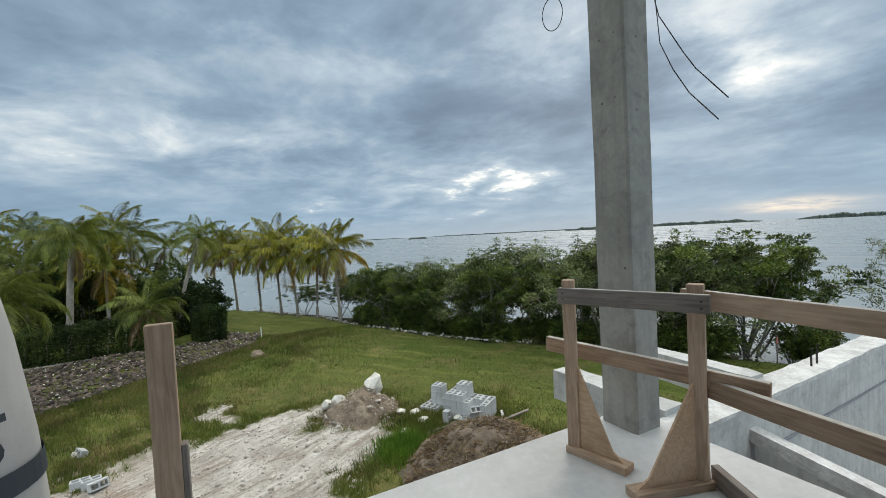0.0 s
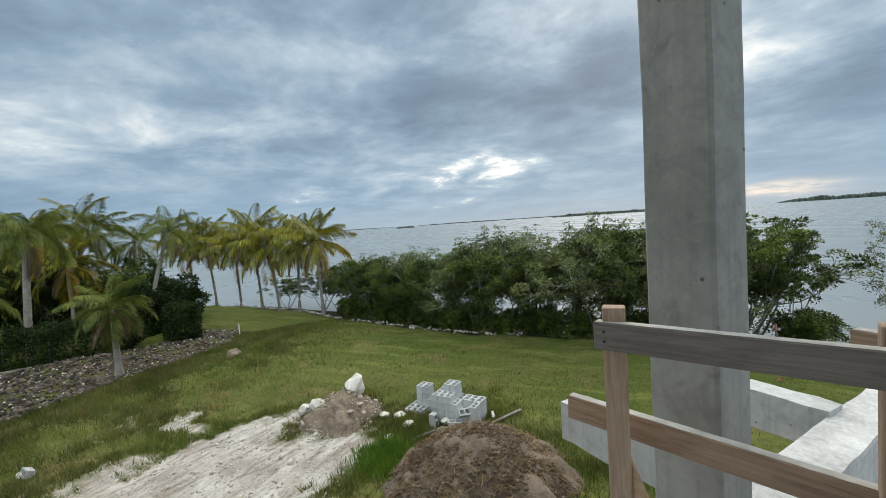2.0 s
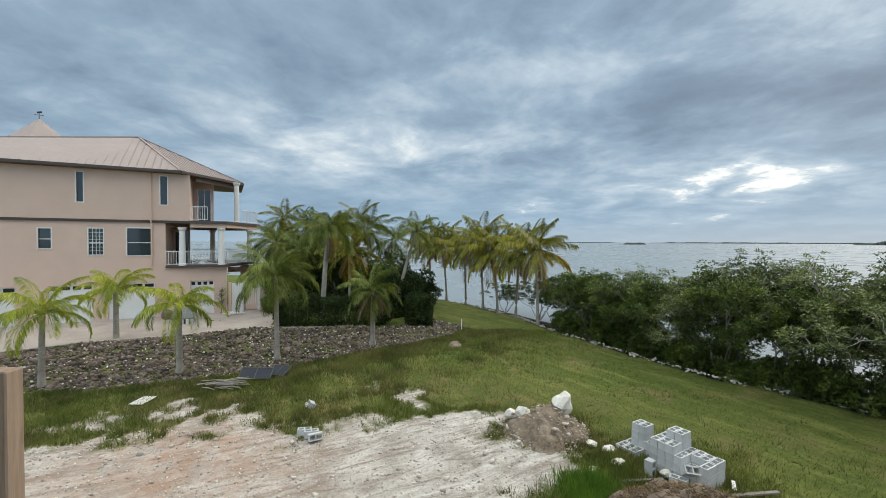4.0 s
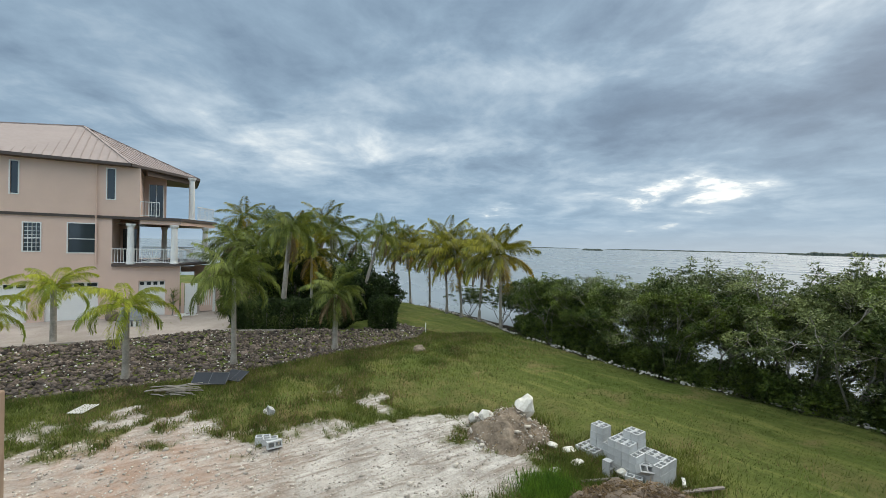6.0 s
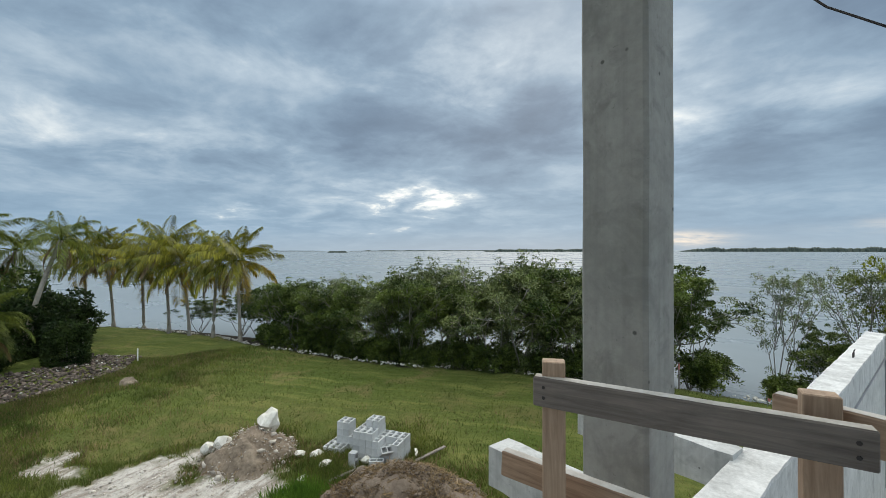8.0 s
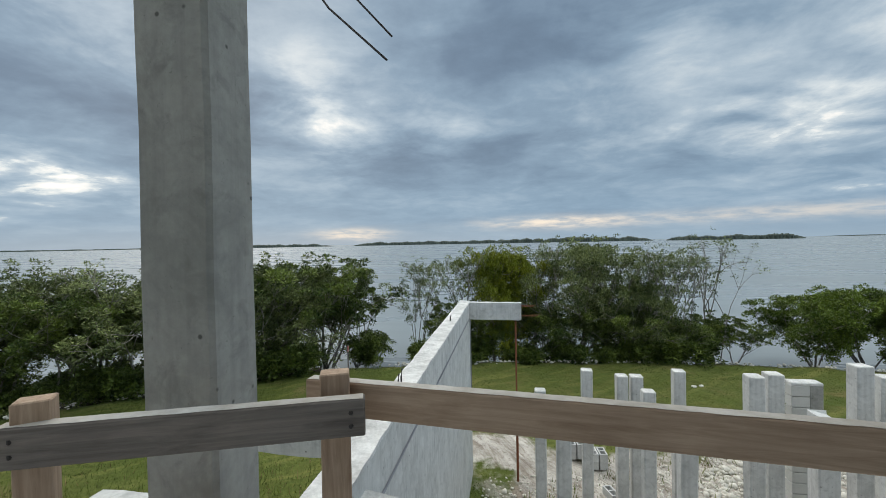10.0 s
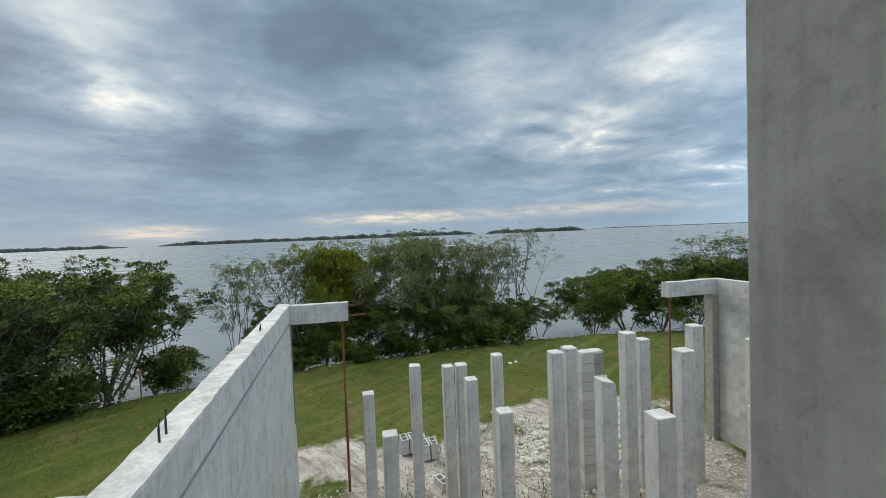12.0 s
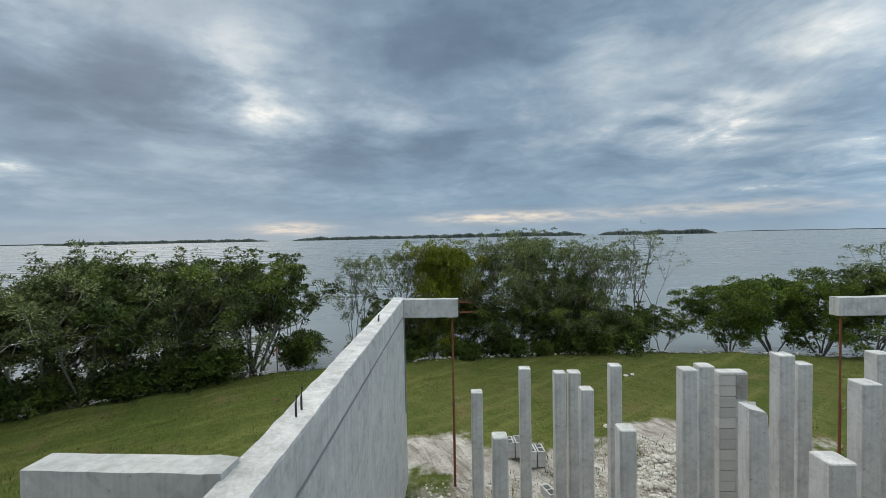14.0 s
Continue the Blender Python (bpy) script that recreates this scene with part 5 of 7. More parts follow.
def clipped_hedge(name, x0, y0, x1, y1, wide, high, z, seed, mat="hedge", label="dense clipped dark green hedge", leaf=0.06, ragged=0.10, per=800):
    """Leaves in a thick shell over a rounded block, on stems."""
    rng = np.random.default_rng(seed)
    t = thing(name, ((x0 + x1) / 2, (y0 + y1) / 2, z), label, "hedge" if name == "hedge" else "shrub")
    length = math.hypot(x1 - x0, y1 - y0)
    d = np.array(((x1 - x0) / length, (y1 - y0) / length, 0))
    e = np.array((-d[1], d[0], 0))
    n = int(per * (2 * (length + wide) * high + length * wide))
    q = rng.uniform(-1, 1, (n, 3))
    # push each point to the surface of a superellipsoid, then some way in
    r = (np.abs(q) ** 5).sum(1) ** (1 / 5)
    q = q / r[:, None] * (1 - np.abs(rng.normal(0, 0.10, n)))[:, None]
    lump = 1 + ragged * np.sin(q[:, 0] * 7 * length / 4 + seed) * np.cos(q[:, 2] * 4 + q[:, 1] * 3 + seed * 2) + rng.normal(0, 0.02, n)
    p = (d * (q[:, 0:1] * length / 2) + e * (q[:, 1:2] * wide / 2)) * lump[:, None]
    p[:, 2] = np.maximum(0.03, (q[:, 2] + 1) / 2 * high * lump)
    a = rng.normal(size=(n, 3)) + np.array((0, 0, 0.3))
    a /= np.linalg.norm(a, axis=1, keepdims=True)
    u = np.cross(a, rng.normal(size=(n, 3)))
    u /= np.linalg.norm(u, axis=1, keepdims=True) + 1e-9
    l = leaf * rng.uniform(0.65, 1.3, (n, 1))
    ob = new("foliage", quads("foliage", np.stack([p - u * l * 0.52, p + a * l * 1.9, p + u * l * 0.52], 1), mat))
    ob.parent = t
    for k in range(int(length * 1.2) + 1):
        v = Vector(d * ((k + 0.5) / (int(length * 1.2) + 1) - 0.5) * length)
        part("stem", tube(bmesh.new(), [v + Vector((0, 0, -0.1)), v + Vector((0.05, 0.04, high * 0.6))], 0.03, 5), "bark", t)


clipped_hedge("hedge", -25.2, -10.4, -25.9, -3.6, 1.3, 1.85, 0.35, 5)
clipped_hedge("hedge", -26.3, -2.6, -26.6, -0.9, 1.5, 2.0, 0.25, 6, label="rounded dark green hedge end")
for k, (x, y, h, w) in enumerate(((-29.4, -3.4, 3.0, 3.2), (-31.5, -5.2, 3.6, 3.4), (-32.0, -8.8, 4.2, 3.6), (-30.8, -11.4, 3.6, 3.4), (-34.5, -2.6, 2.4, 3.0), (-35.5, -11.5, 4.6, 4.0))):
    clipped_hedge("shrub", x - w / 2.6, y - w / 4, x + w / 2.6, y + w / 4, w, h, 0.2, 20 + k, "leaf_a" if k % 2 else "hedge", "loose dark green shrub behind the hedge", 0.11, 0.35, 260)


# ---- loose ground: rubble bank, stones, heaps ----
ICO = bmesh.new()
bmesh.ops.create_icosphere(ICO, subdivisions=1, radius=1.0)
ICO_V = np.array([v.co[:] for v in ICO.verts])
ICO_F = np.array([[v.index for v in f.verts] for f in ICO.faces])
ICO.free()


def stones_mesh(name, pts, sizes, mat, seed, flat=0.7, rough=0.28):
    """Many small broken stones in one mesh."""
    rng = np.random.default_rng(seed)
    n = len(pts)
    k = rng.uniform(1 - rough, 1 + rough, (n, len(ICO_V), 1))
    v = ICO_V[None] * k * (rng.uniform(0.7, 1.25, (n, 1, 3)) * (1, 1, flat)) * np.asarray(sizes)[:, None, None]
    a = rng.uniform(0, math.tau, n)
    c, s = np.cos(a)[:, None], np.sin(a)[:, None]
    x, y, z = v[..., 0], v[..., 1], v[..., 2]
    t = rng.uniform(-0.5, 0.5, n)
    ct, st = np.cos(t)[:, None], np.sin(t)[:, None]
    y, z = y * ct - z * st, y * st + z * ct
    v = np.stack([x * c - y * s, x * s + y * c, z], -1) + np.asarray(pts)[:, None]
    f = (ICO_F[None] + (np.arange(n) * len(ICO_V))[:, None, None]).reshape(-1, 3)
    co = v.reshape(-1, 3).astype(np.float32)
    mesh = bpy.data.meshes.new(name)
    mesh.vertices.add(len(co))
    mesh.vertices.foreach_set("co", co.ravel())
    mesh.loops.add(f.size)
    mesh.loops.foreach_set("vertex_index", f.ravel().astype(np.int32))
    mesh.polygons.add(len(f))
    mesh.polygons.foreach_set("loop_start", np.arange(0, f.size, 3, dtype=np.int32))
    mesh.polygons.foreach_set("loop_total", np.full(len(f), 3, dtype=np.int32))
    mesh.update(calc_edges=True)
    mesh.materials.append(M[mat])
    return mesh


def scatter(poly, n, seed):
    rng = np.random.default_rng(seed)
    xs, ys = [p[0] for p in poly], [p[1] for p in poly]
    out = np.zeros((0, 2))
    while len(out) < n:
        q = rng.uniform((min(xs), min(ys)), (max(xs), max(ys)), (n * 2, 2))
        out = np.concatenate([out, q[inside(q[:, 0], q[:, 1], poly)]])
    return out[:n]


def rubble_bank():
    poly = BERM_FOOT + BERM_TOP[::-1]
    rng = np.random.default_rng(8)
    p = scatter(poly, 14500, 3)
    s = rng.uniform(0.032, 0.082, len(p)) * np.where(rng.random(len(p)) < 0.08, 1.8, 1.0)
    z = ground_level(p[:, 0], p[:, 1]) + s * rng.uniform(0.0, 0.6, len(p))
    bank = thing("rubble_bank", (-19.5, -10.0, 0.25), "bank of dark broken rubble stones before the drive", "rubble", kind="structure")
    rest = new("stone_fill", stones_mesh("stone_fill", np.c_[p, z] - (-19.5, -10.0, 0.25), s, "rock", 5, 0.75, 0.45))
    rest.parent = bank
    tagged(rest, "dark broken rubble", kind="stuff")
    # the larger stones on top, one by one, along the stretch before the house
    shapes = [stones_mesh("stone", [(0, 0, 0)], [1.0], "rock_single", 90 + k, 0.75, 0.45) for k in range(8)]
    q = scatter([(x, y) for x, y in BERM_FOOT[2:8]] + [(x, y) for x, y in BERM_TOP[6:1:-1]], 300, 33)
    zz = ground_level(q[:, 0], q[:, 1])
    for k in range(300):
        ob = new("stone", shapes[k % 8])
        ob.parent = bank
        r = rng.uniform(0.07, 0.13)
        ob.location, ob.scale = (q[k, 0] + 19.5, q[k, 1] + 10.0, zz[k] + r * 0.4 - 0.25), (r, r, r)
        ob.rotation_euler = (rng.uniform(-0.5, 0.5), rng.uniform(-0.5, 0.5), rng.uniform(0, 6.28))
    p = scatter(poly, 900, 31)
    z = ground_level(p[:, 0], p[:, 1]) + 0.05
    tagged(new("pale_rubble", stones_mesh("pale_rubble", np.c_[p, z], rng.uniform(0.02, 0.055, len(p)), "limestone", 6, 0.7, 0.45)), "pale stones strewn among the dark rubble", "rubble", kind="stuff")


rubble_bank()


def shore_stones():
    rng = np.random.default_rng(17)
    pts, sizes = [], []
    for (x0, y0), (x1, y1) in zip(SHORE[2:19], SHORE[3:20]):
        n = int(math.hypot(x1 - x0, y1 - y0) * 12)
        for s in rng.uniform(0, 1, n):
            if noise.noise(Vector((x0 + (x1 - x0) * s, y0, 0)) * 0.7) < -0.18:
                continue
            o = rng.normal(0, 0.12, 2)
            pts.append((x0 + (x1 - x0) * s + o[0], y0 + (y1 - y0) * s + o[1], 0.03))
            sizes.append(rng.uniform(0.03, 0.085))
    tagged(new("shore_stones", stones_mesh("shore_stones", pts, sizes, "stones", 9, 0.7)), "line of pale stones edging the lawn", "stones", kind="stuff")


shore_stones()


def chips(poly, n, seed, lo=0.012, hi=0.04, mat="limestone", label="pale limestone chips on the bare ground"):
    rng = np.random.default_rng(seed)
    p = scatter(poly, n, seed)
    s = rng.uniform(lo, hi, n) * np.where(rng.random(n) < 0.03, 2.2, 1)
    z = ground_level(p[:, 0], p[:, 1]) + s * 0.3
    tagged(new("gravel", stones_mesh("gravel", np.c_[p, z], s, mat, seed)), label, "gravel", kind="stuff")


chips([(4.6, 9.2), (4.2, 10.8), (5.6, 12.2), (8.8, 12.0), (9.4, 10.6), (7.4, 9.6), (6.0, 9.0)], 900, 54, 0.03, 0.085, "limestone", "broken white rubble spilled between the stub columns")
chips(SAND, 1300, 51, 0.008, 0.024)
chips(SAND, 5200, 53, 0.009, 0.040, "sand_clod", "crumbled clods of pale fill")
chips([(-0.6, 10.4), (2.0, 10.8), (5.4, 12.2), (9.6, 12.0), (9.6, 6.5), (-0.6, 6.5)], 3800, 52, 0.012, 0.042)


def heap(name, cx, cy, rx, ry, high, mat, label, seed, rough=0.12, power=1.5):
    bm = bmesh.new()
    n = 46
    grid = []
    for i in range(n + 1):
        row = []
        for j in range(n + 1):
            u, v = i / n * 2.4 - 1.2, j / n * 2.4 - 1.2
            r = math.hypot(u, v)
            h = high * max(0.0, 1 - r ** power) if r < 1 else 0.0
            p = Vector((u * rx, v * ry, 0))
            k = min(1, max(0, 1.12 - r) * 4)
            h += rough * k * (noise.noise(p * 1.4 + Vector((seed, 0, 0))) + 0.6 * noise.noise(p * 4 + Vector((seed, 3, 0))) + 0.35 * noise.noise(p * 9))
            z = float(ground_level(np.array([cx + p.x]), np.array([cy + p.y]))[0])
            row.append(bm.verts.new((cx + p.x, cy + p.y, z + (h if r < 1.1 else -0.2) - 0.02)))
        grid.append(row)
    for i in range(n):
        for j in range(n):
            bm.faces.new((grid[i][j], grid[i + 1][j], grid[i + 1][j + 1], grid[i][j + 1]))
    return single(name, bm, mat, label, "heap", smooth=True)


heap("dirt_mound", -7.45, 4.75, 2.15, 2.1, 1.05, "dirt_pile", "heap of brown dirt mixed with roots and chips", 3, 0.27)
heap("soil_mound", -12.55, 3.05, 1.35, 1.3, 0.75, "rubble_soil", "heap of rubble, soil and dry weeds topped by a white boulder", 8, 0.24, 1.2)


def heap_litter():
    rng = np.random.default_rng(23)
    n = 3400
    r, a = np.sqrt(rng.uniform(0, 1, n)), rng.uniform(0, math.tau, n)
    x, y = -7.45 + 2.1 * r * np.cos(a), 4.75 + 2.05 * r * np.sin(a)
    z = 1.05 * (1 - r ** 1.5) + rng.normal(0.0, 0.05, n) + 0.01
    tagged(new("dirt_clods", stones_mesh("dirt_clods", np.c_[x, y, z], rng.uniform(0.012, 0.05, n), "dirt_pile", 24)), "brown clods and chips on the dirt heap", "dirt", kind="stuff")
    d = rng.normal(size=(6500, 3)) * (1, 1, 0.5)
    d /= np.linalg.norm(d, axis=1, keepdims=True)
    k = rng.integers(0, n, 6500)
    p = np.c_[x, y, z][k] + (0, 0, 0.03)
    l = rng.uniform(0.04, 0.14, (6500, 1))
    w = np.cross(d, rng.normal(size=(6500, 3)))
    w = w / np.linalg.norm(w, axis=1, keepdims=True) * 0.006
    tagged(new("twigs", quads("twigs", np.stack([p - d * l - w, p - d * l + w, p + d * l + w, p + d * l - w], 1), "dead_frond")), "dry roots and twigs in the dirt heap", "twigs", kind="stuff")
    n = 520
    r, a = np.sqrt(rng.uniform(0, 1.1, n)), rng.uniform(0, math.tau, n)
    x, y = -12.55 + 1.35 * r * np.cos(a), 3.05 + 1.3 * r * np.sin(a)
    z = 0.75 * np.maximum(0, 1 - r ** 1.2) + rng.normal(0.02, 0.06, n)
    s = rng.uniform(0.010, 0.032, n) * np.where(rng.random(n) < 0.12, 2.8, 1)
    tagged(new("rubble", stones_mesh("rubble", np.c_[x, y, z], s, "sand_clod", 27, 0.6, 0.6)), "broken pale stones in the rubble heap", "rubble", kind="stuff")
    p = np.c_[x, y, z]
    d = rng.normal(size=(n, 3)) * (1, 1, 0.6) + (0, 0, 0.5)
    d /= np.linalg.norm(d, axis=1, keepdims=True)
    w = np.cross(d, rng.normal(size=(n, 3))) * 0.006
    l = rng.uniform(0.06, 0.22, (n, 1))
    tagged(new("dry_weeds", quads("dry_weeds", np.stack([p - w, p + w, p + d * l + w * 0.3, p + d * l - w * 0.3], 1), "dead_frond")), "dry stalks on the rubble heap", "weeds", kind="stuff")


heap_litter()


def boulders():
    rng = random.Random(5)
    for k, (x, y, z, s, f) in enumerate(((-12.95, 3.66, 0.66, 0.27, 1.1), (-13.35, 2.1, 0.16, 0.21, 0.9), (-13.1, 2.45, 0.28, 0.27, 1.1), (-11.6, 4.1, 0.08, 0.13, 0.75), (-11.3, 4.45, 0.08, 0.15, 0.7),
                                          (-10.55, 4.4, 0.10, 0.19, 0.7), (-10.3, 3.7, 0.06, 0.15, 0.6), (-10.05, 5.35, 0.10, 0.17, 0.8), (-22.6, 0.5, 0.05, 0.42, 0.35), (-14.2, -4.75, 0.06, 0.10, 0.9))):
        bm = stone(s, rng, f)
        for v in bm.verts:                          # fresh broken faces and corners
            v.co *= 1 + 0.16 * noise.noise(v.co * (5.0 / s) * 0.4 + Vector((k, 0, 0)))
        ob = single("boulder", bm, "rubble_soil" if x < -20 else "limestone", "low grey-brown clump of rock in the lawn" if x < -20 else "white pointed limestone boulder on the rubble heap" if s > 0.3 else "pale limestone rock on the ground", "rock", group="loose rocks")
        ob.location, ob.rotation_euler = (x, y, z), (rng.uniform(-0.3, 0.3), rng.uniform(-0.3, 0.3), rng.uniform(0, 6))


boulders()


# ---- concrete blocks ----
def block_mesh():
    """A two-core block, 390 x 190 x 190 mm, cores upright."""
    bm = bmesh.new()
    L, W, Hh, t = 0.195, 0.095, 0.095, 0.032
    xs = [-L, -L + t, -t / 2, t / 2, L - t, L]
    ys = [-W, -W + t, W - t, W]
    top, low = {}, {}
    for i, x in enumerate(xs):
        for j, y in enumerate(ys):
            top[i, j], low[i, j] = bm.verts.new((x, y, Hh)), bm.verts.new((x, y, -Hh))
    for i in range(5):
        for j in range(3):
            core = j == 1 and i in (1, 3)
            q = ((i, j), (i + 1, j), (i + 1, j + 1), (i, j + 1))
            if core:
                for a, b in zip(q, q[1:] + q[:1]):
                    bm.faces.new((top[a], top[b], low[b], low[a]))
            else:
                bm.faces.new([top[k] for k in q])
                bm.faces.new([low[k] for k in q[::-1]])
    edge = [(i, 0) for i in range(6)] + [(5, j) for j in range(1, 4)] + [(i, 3) for i in range(4, -1, -1)] + [(0, j) for j in (2, 1)]
    for a, b in zip(edge, edge[1:] + edge[:1]):
        bm.faces.new((low[a], low[b], top[b], top[a]))
    return finish("concrete_block", bm, "newblock")


BLOCK = block_mesh()


def hollow_block(x, y, z, turn=0.0, tilt=0.0, roll=0.0, label="grey two-core concrete block in the stack"):
    ob = tagged(new("concrete_block", BLOCK), label, "concrete block", "concrete blocks")
    ob.matrix_world = pose(x, y, z, tilt, roll, turn)
    return ob


def block_stack():
    rng = random.Random(9)
    o, a = Vector((-10.55, 5.20)), 32.0
    e1, e2 = Vector((math.cos(radians(a)), math.sin(radians(a)))), Vector((-math.sin(radians(a)), math.cos(radians(a))))
    high = {}
    for i in range(7):
        for j in range(2):
            high[i, j] = 3
    for i, j, h in ((0, 0, 4), (1, 0, 4), (2, 0, 4), (0, 1, 4), (1, 1, 5), (2, 1, 4), (0, 2, 3), (3, 0, 3), (4, 0, 2), (5, 0, 2), (6, 0, 3)):
        high[i, j] = h
    high[1, 1], high[2, 1] = 5, 5
    for i, j, h in ((-1, 1, 2), (-2, 1, 2), (-3, 1, 4), (-4, 1, 4), (-3, 0, 1), (-4, 0, 1), (-5, 1, 1), (-5, 0, 1), (-2, 2, 1)):
        high[i, j] = h
    for (i, j), h in high.items():
        for k in range(h):
            p = o + e1 * (0.1 + i * 0.197 + rng.uniform(-0.006, 0.006)) + e2 * (0.2 + j * 0.40 + rng.uniform(-0.01, 0.01))
            hollow_block(p.x, p.y, 0.095 + k * 0.192, a + 90 + rng.uniform(-1.5, 1.5))
    # strays round it
    hollow_block(-10.15, 5.02, 0.2, a, 0, 90, "grey concrete block standing on end in the grass")
    hollow_block(-9.62, 5.69, 0.42, a + 60, 48, 10, "grey concrete block leaning against the stack")
    hollow_block(-9.75, 5.49, 0.10, a + 20, 0, 0, "grey concrete block at the foot of the stack")
    # two by the gravel and one tipped over
    hollow_block(-12.12, -4.12, 0.11, 100, 0, 0, "grey concrete block lying by the bare ground")
    hollow_block(-12.02, -3.88, 0.11, 104, 0, 0, "grey concrete block lying by the bare ground")
    hollow_block(-11.86, -3.72, 0.09, 120, 78, 0, "grey concrete block tipped on its side by the bare ground")
    hollow_block(-14.2, -4.6, 0.08, 30, 60, 0, "grey concrete block half sunk in the grass")
    # small stack behind the stub columns
    for x, y, k, t in ((1.62, 11.75, 0, 5), (1.62, 11.75, 1, 5), (1.84, 11.78, 0, 5), (1.84, 11.78, 1, 5), (2.06, 11.8, 0, 5), (2.06, 11.8, 1, 5), (2.10, 11.32, 0, 5), (2.32, 11.34, 0, 5), (2.10, 11.32, 1, 5), (2.32, 11.34, 1, 5), (2.25, 9.95, 0, 20)):
        hollow_block(x, y, 0.095 + 0.192 * k, 90 + t, label="grey two-core concrete block beside the stub columns")


block_stack()


def lumber_scraps():
    for k, (p, q, w, h, mat, label) in enumerate((
            ((-9.30, 6.42, 0.05), (-9.42, 7.55, 0.07), 0.09, 0.04, "old_lumber", "grey weathered board lying in the grass"),
            ((-9.82, 4.2, 0.06), (-9.90, 5.2, 0.07), 0.07, 0.04, "old_lumber", "grey weathered board lying by the dirt heap"),
            ((-9.5, 6.62, 0.05), (-9.75, 6.75, 0.12), 0.08, 0.04, "white_paint", "short white painted board in the grass"),
            ((-12.1, 1.2, 0.05), (-12.5, 1.45, 0.06), 0.05, 0.03, "old_lumber", "short stick on the bare ground"))):
        d = Vector(q) - Vector(p)
        t = thing("board", p, label, "board")
        board("plank", (0, 0, 0), d, w, h, mat, t)
    rng = random.Random(3)
    t = thing("stick_pile", (-15.9, -8.8, 0), "pile of grey dry sticks and palm stalks by the rubble", "debris")
    for k in range(26):
        a = radians(rng.uniform(55, 120))
        p = Vector((rng.uniform(-0.25, 0.25), rng.uniform(-0.75, 0.3), 0.05 + rng.uniform(0, 0.22)))
        q = p + Vector((math.cos(a), math.sin(a), rng.uniform(-0.05, 0.12))) * rng.uniform(0.6, 1.2)
        part("stick", tube(bmesh.new(), [p, (p + q) / 2 + Vector((0, 0, 0.03)), q], [0.022, 0.02, 0.012], 5), "palm_bark", t)
    t = thing("slat_panel", (-14.55, -10.7, 0), "broken white slatted panel lying in the grass", "debris")
    for k in range(5):
        part("slat", cube((-0.35, -0.2 + k * 0.1, 0.05), (0.4, -0.15 + k * 0.1, 0.075)), "white_paint", t)
    # dark framed screens
    for k, (p, q, lean, hh) in enumerate((((-16.9, -8.5), (-16.9, -7.2), 0.40, 0.34), ((-17.5, -7.6), (-17.2, -6.8), 0.55, 0.26))):
        p, q = Vector(p), Vector(q)
        t = thing("screen_panel", (p.x, p.y, 0.05), "dark mesh panel in a thin metal frame leaning on the rubble", "panel", group="screen panels")
        d = (q - p)
        n = Vector((-d.y, d.x)).normalized() * lean
        c = [Vector((0, 0, 0.02)), Vector((d.x, d.y, 0.02)), Vector((d.x + n.x, d.y + n.y, hh)), Vector((n.x, n.y, hh))]
        bm = bmesh.new()
        off = (c[1] - c[0]).cross(c[3] - c[0]).normalized() * 0.006
        lo, hi = [bm.verts.new(v - off) for v in c], [bm.verts.new(v + off) for v in c]
        bm.faces.new(lo)
        bm.faces.new(hi[::-1])
        for i in range(4):
            bm.faces.new((lo[i], lo[(i + 1) % 4], hi[(i + 1) % 4], hi[i]))
        part("mesh_sheet", bm, "grey_panel", t)
        for i in range(4):
            part("frame_bar", prism(bmesh.new(), c[i], c[(i + 1) % 4], 0.026, 0.026), "dark_frame", t)
        part("frame_bar", prism(bmesh.new(), (c[0] + c[1]) / 2, (c[2] + c[3]) / 2, 0.022, 0.022), "dark_frame", t)
    single("survey_stake", cube((-26.62, 0.95, -0.1), (-26.56, 1.01, 0.72)), "white_paint", "white wooden survey stake in the lawn", "stake")
    t = thing("ribbon_stake", (-7.6, 18.75, 0), "thin stake with pink survey ribbon at the shore", "stake")
    part("stick", cube((-0.02, -0.02, -0.2), (0.02, 0.02, 1.0)), "old_lumber", t)
    part("ribbon", cube((-0.025, -0.025, 0.70), (0.025, 0.03, 0.95)), "pink_flag", t, "pink ribbon")
    for x, y in ((-6.0, 14.9), (-4.6, 18.9)):
        t = thing("survey_flag", (x, y, 0), "small orange survey flag in the lawn", "flag", group="survey flags")
        part("rod", cube((-0.008, -0.008, -0.1), (0.008, 0.008, 0.30)), "steel", t)
        part("flag", cube((-0.01, -0.005, 0.18), (0.09, 0.005, 0.28)), "pink_flag", t)
    for k, (x, y) in enumerate(((6.9, 17.6), (7.2, 17.7), (4.6, 13.2))):
        ob = single("debris", stone(0.10, random.Random(60 + k), 0.5), "limestone", "scrap of white rubble on the lawn", "rock", group="loose rocks")
        ob.location = (x, y, 0.05)


lumber_scraps()


